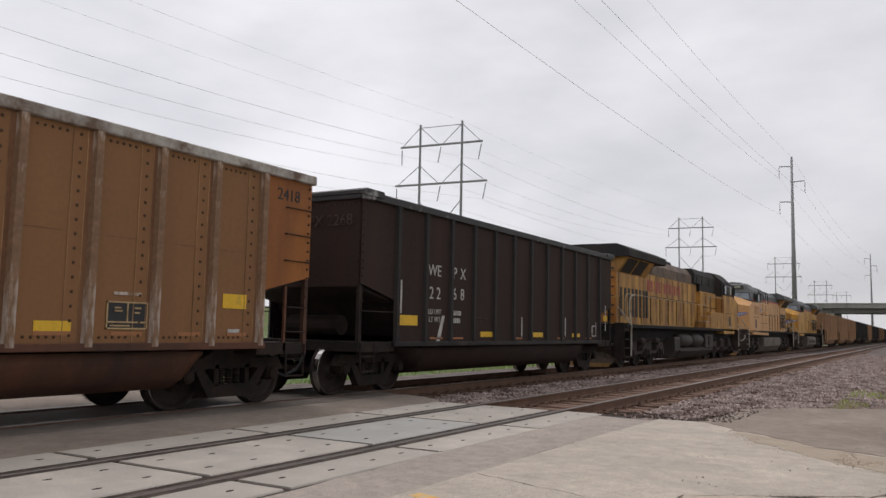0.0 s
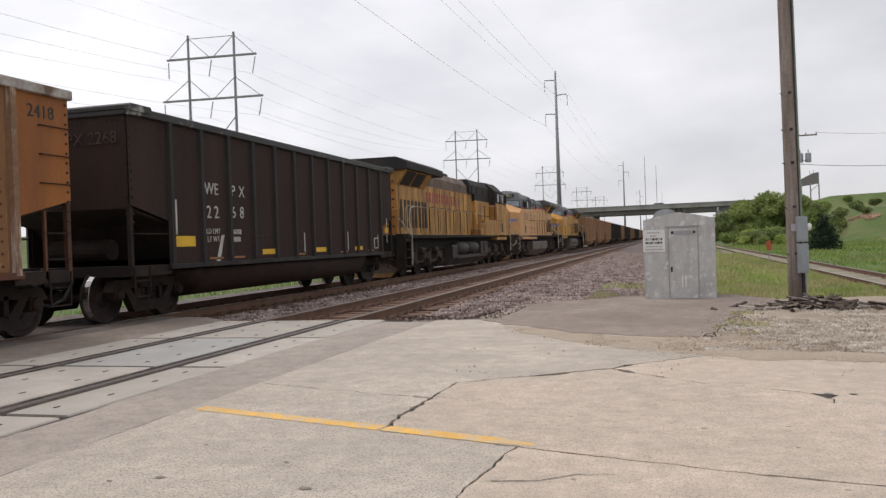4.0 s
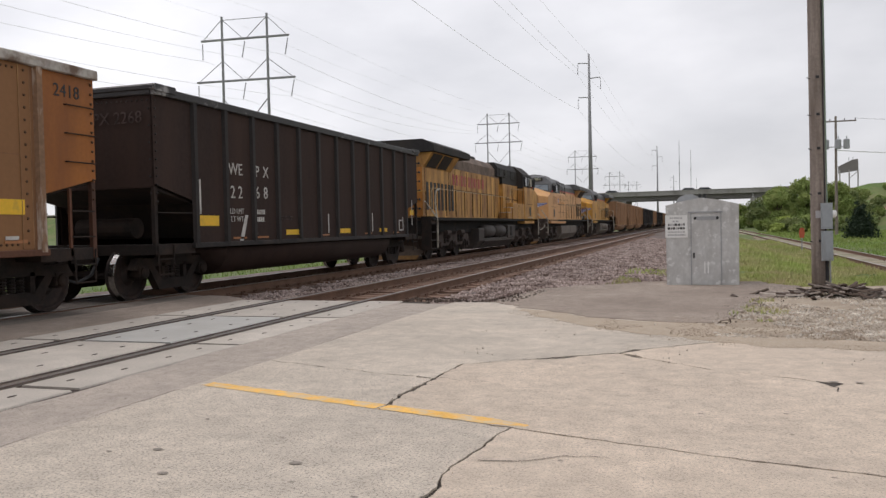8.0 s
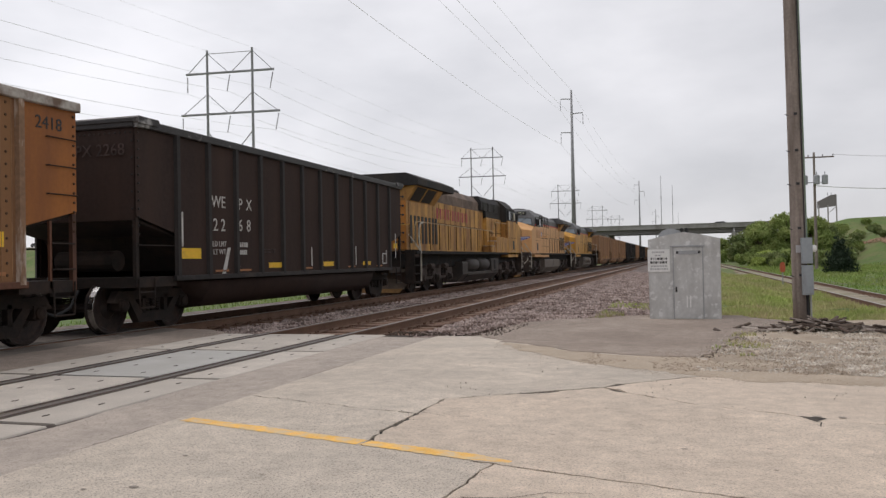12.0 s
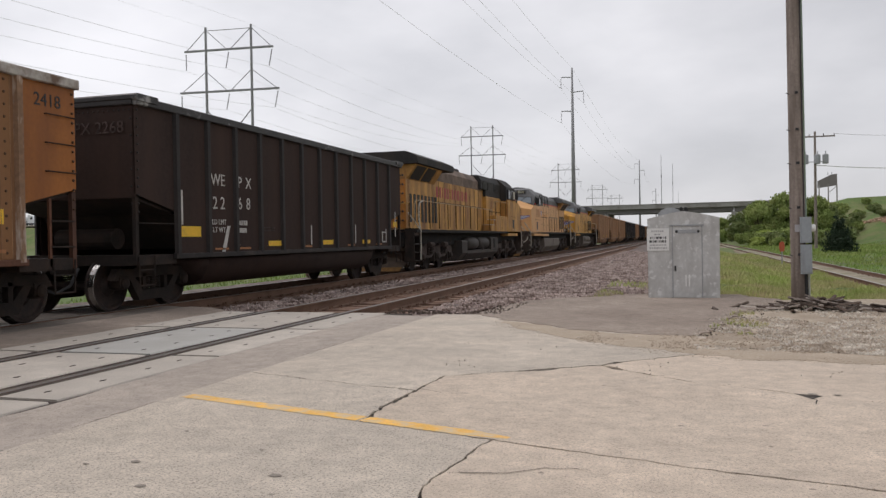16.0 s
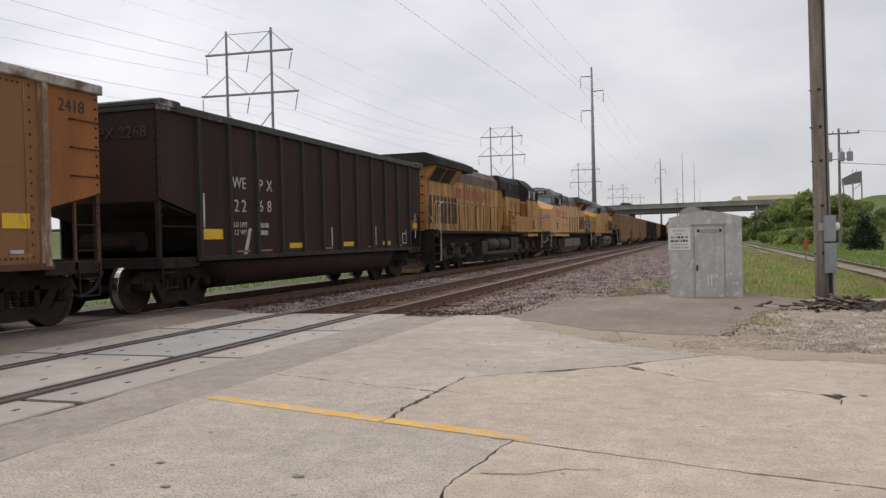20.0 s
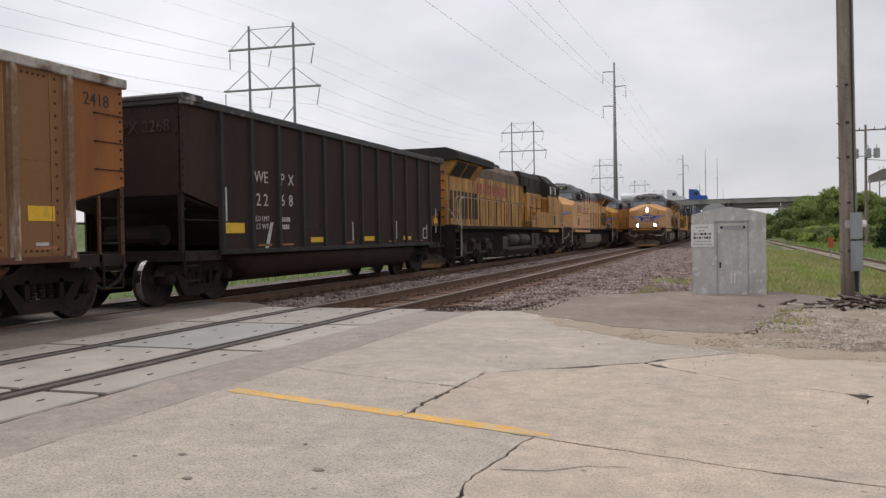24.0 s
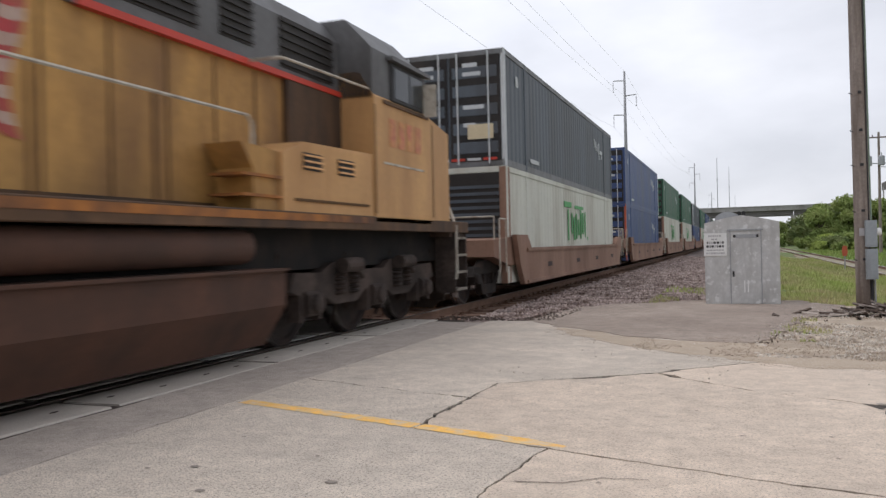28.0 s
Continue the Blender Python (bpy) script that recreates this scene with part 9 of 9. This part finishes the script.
def car(label, paint):
    t = thing("car", label, "car", "traffic on the overpass")
    bm = bmesh.new()
    ring = [(-2.3, 0.35), (2.3, 0.35), (2.35, 0.8), (1.3, 1.0), (0.6, 1.5), (-1.5, 1.55), (-2.2, 1.05), (-2.35, 0.8)]
    prism(bm, ring, "y", -0.9, 0.9)
    bmesh.ops.recalc_face_normals(bm, faces=bm.faces)
    b = part("body", bm, paint, t, "car body")
    bm = bmesh.new()
    prism(bm, [(-1.7, 1.05), (1.0, 1.05), (0.5, 1.42), (-1.35, 1.46)], "y", -0.92, 0.92)
    bmesh.ops.recalc_face_normals(bm, faces=bm.faces)
    part("windows", bm, "glass", b)
    wheels(t, (-1.5, 1.5), 0.33, 0.85)
    return t


def drives(ob, x, t, v):
    """Passes x on the overpass at t seconds with speed v along it."""
    TRAFFIC.append((ob, x, t, v))


drives(semi("pick-up with a long low cream trailer crossing the overpass", "truck_cream", "truck_cream", low=True), 18.2, 20.0, -24.0)
drives(semi("white tank truck crossing the overpass", "truck_white", "truck_white", True), 6.5, 25.0, 27.0)
blue = thing("truck_cab", "blue truck cab crossing the overpass without a trailer", "truck", "traffic on the overpass")
tractor(blue, -3.0, "truck_blue")
drives(blue, 20.2, 25.0, 27.0)
dark_car = car("dark car crossing the overpass", "car_grey")
drives(dark_car, -1.5, 8.0, 25.0)
for x, t, v, paint in ((2.5, 8.0, 25.0, 0), (6.9, 21.0, 26.0, 0), (12.0, 22.5, -25.0, 0), (13.0, 25.0, 27.0, 1), (10.0, 12.0, -24.0, 1), (14.0, 15.5, 25.0, 0), (-2.0, 4.0, -25.0, 0), (30.0, 10.0, 26.0, 1), (15.0, 18.0, 25.0, 0)):
    c = copy_thing(dark_car, Matrix())
    c["label"] = "dark car crossing the overpass"
    drives(c, x, t, v)


# ---- trees, bushes, grass ----
def crown_mesh(name, blobs, n, size, material, seed):
    """Many small leaf clumps, thickest near the outside of several uneven lobes."""
    rng = np.random.default_rng(seed)
    verts, faces = [], []
    vol = np.array([b[3] ** 2 for b in blobs])
    for i in rng.choice(len(blobs), n, p=vol / vol.sum()):
        cx, cy, cz, r, sq = blobs[i]
        d = rng.normal(size=3)
        d /= np.linalg.norm(d)
        k = r * (0.25 + 0.95 * rng.uniform(0.0, 1.0) ** 0.7) * (1 + 0.25 * noise.noise(tuple(d * 2.1 + i)))
        c = Vector((cx + d[0] * k, cy + d[1] * k, cz + d[2] * k * sq))
        s = size * rng.uniform(0.5, 1.4)
        turn = Euler(rng.uniform(0, 6.28, 3)).to_matrix()
        b = len(verts)
        for p in ((-1, -0.4, 0), (0, -0.5, 0.25), (1, 0.1, 0), (0.3, 0.6, -0.2), (-0.6, 0.5, 0.1)):
            verts.append(tuple(c + turn @ (Vector(p) * s)))
        faces.append((b, b + 1, b + 2, b + 3, b + 4))
    me = bpy.data.meshes.new(name)
    me.from_pydata(verts, [], faces)
    me.materials.append(M[material])
    return me


def tree(name, label, h, spread, n, size, material, seed, category="tree", trunk=True):
    t = thing(name, label, category, "trees and bushes beside the line")
    rng = random.Random(seed)
    lobes = []
    for i in range(19):
        a = rng.uniform(0, 6.28)
        f = rng.uniform(0.15, 1.15)
        lobes.append((spread * 0.55 * f * math.cos(a), spread * 0.55 * f * math.sin(a), h * (0.2 + 0.62 * rng.random() ** 0.8), spread * rng.uniform(0.13, 0.33), rng.uniform(0.7, 1.15)))
    lobes.append((0, 0, h * 0.78, spread * 0.33, 0.95))
    if not trunk:
        lobes = [(x, y, z * 0.62, r, 0.85) for x, y, z, r, q in lobes]
    bm = bmesh.new()
    top = h * (0.7 if trunk else 0.45)
    rod(bm, (0, 0, -0.4), (0.1, 0.05, top), 0.035 * h if trunk else 0.06, 0.01 * h, 8)
    for x, y, z, r, q in lobes[:12]:
        zb = top * rng.uniform(0.3, 0.75)
        pipe(bm, [(0.05, 0, zb), (x * 0.5, y * 0.5, (zb + z) / 2), (x, y, z)], 0.011 * h, 5)
    part("trunk", bm, "bark_tree", t, "bark trunk and limbs")
    o = new("crown", crown_mesh("crown", lobes, n, size, material, seed))
    o.parent = t
    return t


broad = tree("tree", "leafy broad green tree with an uneven crown", 8.6, 4.2, 9000, 0.17, "leaf_a", 1)
deep = tree("tree", "deep green tree with an open crown", 7.4, 3.8, 8000, 0.17, "leaf_b", 2)
bush = tree("bush", "low spreading green bush on rough grass", 3.6, 2.4, 3400, 0.17, "leaf_a", 3, "bush", False)
shrub = tree("bush", "dark green shrub on rough grass", 3.2, 2.2, 3200, 0.17, "leaf_b", 4, "bush", False)
young = tree("bush", "yellow-green young bush on the bank", 3.4, 2.0, 3600, 0.14, "leaf_y", 5, "bush", False)
PLACES = [
    (young, 15.6, 121, 0.62), (young, 13.1, 133, 1.0), (young, 18.6, 133, 1.05), (young, 22.4, 132, 0.8), (young, 11.0, 127, 0.6), (young, 25.5, 141, 0.7),
    (shrub, 27.0, 150, 0.8), (shrub, 29.2, 156, 0.7), (bush, 28.4, 147, 0.6), (shrub, 31.5, 165, 0.7), (shrub, 33.8, 160, 0.6), (bush, 33.0, 172, 0.6), (shrub, 35.5, 170, 0.6), (shrub, 30.4, 174, 0.8), (bush, 37.2, 178, 0.6), (shrub, 26.2, 143, 0.8), (shrub, 32.6, 149, 0.5), (shrub, 38.5, 168, 0.6),
    (broad, 12.6, 140, 0.72), (deep, 14.6, 146, 0.85), (broad, 16.8, 143, 0.95), (deep, 19.0, 147, 0.9), (broad, 21.0, 141, 0.86), (deep, 23.4, 146, 0.85), (deep, 24.8, 150, 0.72), (broad, 26.8, 158, 0.66), (shrub, 24.4, 134, 0.8), (bush, 27.5, 168, 0.8),
    (deep, 11.6, 168, 0.8), (broad, 15.4, 172, 0.95), (deep, 18.2, 176, 0.85), (broad, 22.0, 170, 0.9), (shrub, 46, 214, 0.7), (bush, 40, 200, 0.6),
    (bush, 11.2, 132, 0.8), (shrub, 13.2, 128, 0.9), (bush, 15.3, 130, 1.0), (shrub, 17.4, 126, 1.0), (bush, 19.4, 129, 0.9), (shrub, 21.8, 127, 1.0), (bush, 23.0, 138, 0.9),
    (bush, 13.0, 118, 0.5), (bush, 18.2, 112, 0.45), (shrub, 17.5, 110, 0.5), (bush, 10.4, 150, 0.7),
    (bush, 9.0, 200, 1.3), (shrub, 12.0, 205, 1.5), (deep, 9.5, 262, 0.8), (broad, 13.0, 275, 0.9), (deep, 2.0, 420, 1.0), (broad, 8.0, 400, 1.1), (deep, 16.0, 390, 1.2), (broad, 6.0, 300, 0.7), (deep, 17.0, 265, 0.9), (broad, 21.0, 270, 0.9),
    (broad, -70, 62, 0.62), (deep, -84, 70, 0.66), (broad, -96, 84, 0.7), (deep, -62, 78, 0.5), (broad, -110, 70, 0.8), (deep, -120, 100, 0.9), (bush, -52, 40, 0.9), (bush, -60, 46, 1.0), (shrub, -72, 52, 1.0), (deep, -130, 60, 0.9), (broad, -105, 40, 0.8), (deep, -90, 30, 0.7),
]
seen = set()
for i, (kind, x, y, k) in enumerate(PLACES):
    o = kind if kind.name not in seen else copy_thing(kind, Matrix())
    seen.add(kind.name)
    o.matrix_basis = pose(x, y, ground_z(x, y), 0, 0, 67 * i) @ Matrix.Scale(k * (1.12 if x > 0 and y < 190 else 1.0), 4)

# the dark conifer below the bank
con = thing("conifer", "dense dark green conifer", "tree", "trees and bushes beside the line", m=pose(14.2, 82.0, -0.75))
bm = bmesh.new()
rod(bm, (0, 0, 0), (0, 0, 3.2), 0.10, 0.03, 7)
part("trunk", bm, "bark_tree", con)
lobes = [(0.25 * math.cos(k * 2.4), 0.25 * math.sin(k * 2.4), 0.35 + 0.33 * k, 1.25 * (1 - k / 11.0), 0.75) for k in range(10)]
o = new("crown", crown_mesh("crown", lobes, 4200, 0.10, "leaf_c", 9))
o.parent = con


def grass(name, label, area, n, hmin, hmax, seed, material="blade", keep=None):
    """Single blades over a stretch of ground."""
    rng = np.random.default_rng(seed)
    x0, x1, y0, y1 = area
    verts, faces = [], []
    for _ in range(n):
        x = rng.uniform(x0, x1)
        y = y0 + (y1 - y0) * rng.random() ** 1.9
        if keep and not keep(x, y):
            continue
        f = 0.5 + noise.noise((x * 0.5, y * 0.35, seed))
        if f < 0.18:
            continue
        z = -0.01 if y < 13.5 and x > -2 else -0.2 if -3.3 < x < 0.74 else ground_z(x, y)
        h = rng.uniform(hmin, hmax) * (0.6 + 0.6 * f) * (1 + y / 120)
        w = 0.012 * (1 + y / 25)
        a = rng.uniform(0, 6.28)
        lx, ly = rng.normal(0, 0.35 * h, 2)
        b = len(verts)
        verts += [(x - w * math.cos(a), y - w * math.sin(a), z - 0.02), (x + w * math.cos(a), y + w * math.sin(a), z - 0.02), (x + lx, y + ly, z + h)]
        faces.append((b, b + 1, b + 2))
    me = bpy.data.meshes.new(name)
    me.from_pydata(verts, [], faces)
    me.materials.append(M[material])
    return tagged(new(name, me), label, "grass", kind="stuff")


grass("grass", "uneven green and straw-coloured grass beside the siding", (0.75, 6.0, 15.2, 75), 76000, 0.05, 0.20, 21, keep=lambda x, y: not (x < 0.9 and y < 17.4) and (y > 15.4 + 0.6 * max(0, 2.6 - x)))
grass("grass_far", "green grass beyond the siding", (8.2, 34, 22, 130), 46000, 0.06, 0.17, 22, "blade_green")
grass("straw", "dry tan grass beside the shed", (0.8, 2.9, 15.6, 21.0), 9000, 0.05, 0.16, 25, "straw", keep=lambda x, y: noise.noise((x * 1.1, y * 0.7, 5)) > -0.1 and y > 15.3 + 0.5 * max(0, 2.4 - x))
grass("gravel_weeds", "low green weeds in the gravel", (0.35, 1.3, 10.2, 13.4), 1500, 0.02, 0.05, 26, keep=lambda x, y: noise.noise((x * 2.0, y * 1.2, 8)) > 0.1 and x > 0.3 + 0.2 * max(0, y - 10.6))
grass("weeds", "yellow-green weeds beside the shed", (-1.9, -0.62, 16.6, 24), 1500, 0.04, 0.14, 23)
grass("lawn_far_side", "bright green grass beyond the far track", (-40, -13.8, 6, 80), 24000, 0.08, 0.2, 24, "blade_green")

stones("rubble_patch", 29.6, 33.4, 143, 160, lambda x, y: ground_z(x, y) if abs(x - 29.9 - 0.17 * (160 - y)) < 0.75 + 0.5 * noise.noise((x, y * 0.3, 2)) else None, 520, 0.26, "rubble", "pale rubble on the washed-out slope of the hill", 31)

# two small green marks on the near track
for x, y in ((-7.0, 22.9), (-5.6, 22.9)):
    gm = thing("track_marker", "small green marker stake beside the rail", "marker", "track markers")
    bm = bmesh.new()
    rod(bm, (x, y, -0.35), (x, y, -0.1), 0.008, seg=5)
    part("stake", bm, "steel_tower", gm)
    bm = bmesh.new()
    box(bm, x - 0.035, x + 0.035, y - 0.006, y + 0.006, -0.16, -0.05)
    part("tag", bm, "green_paint", gm, "pale green tag")


def motions():
    """All that moves: the train on the near track and the traffic on the overpass."""
    for ob, d, z, turn in TRAIN:
        walk(ob, [(t, pose(NEAR_X, 8.44 - 30.1 * (t - 26.0) + d, z, 0, 0, turn)) for t in (0.0, 7.0, 14.0, 21.0, 28.0, 28.5)])
    for ob, x, t0, v in TRAFFIC:
        rows = []
        for t in (0.0, 7.0, 14.0, 21.0, 28.0, 28.5):
            s = x + v * (t - t0)
            lane = -3.2 if v > 0 else 3.2
            p = pose(0, BRIDGE_Y, 0, 0, 0, -4) @ Vector((s, lane, 8.76))
            rows.append((t, pose(p.x, p.y, p.z, 0, 0, -4 if v > 0 else 176)))
        walk(ob, rows)


motions()
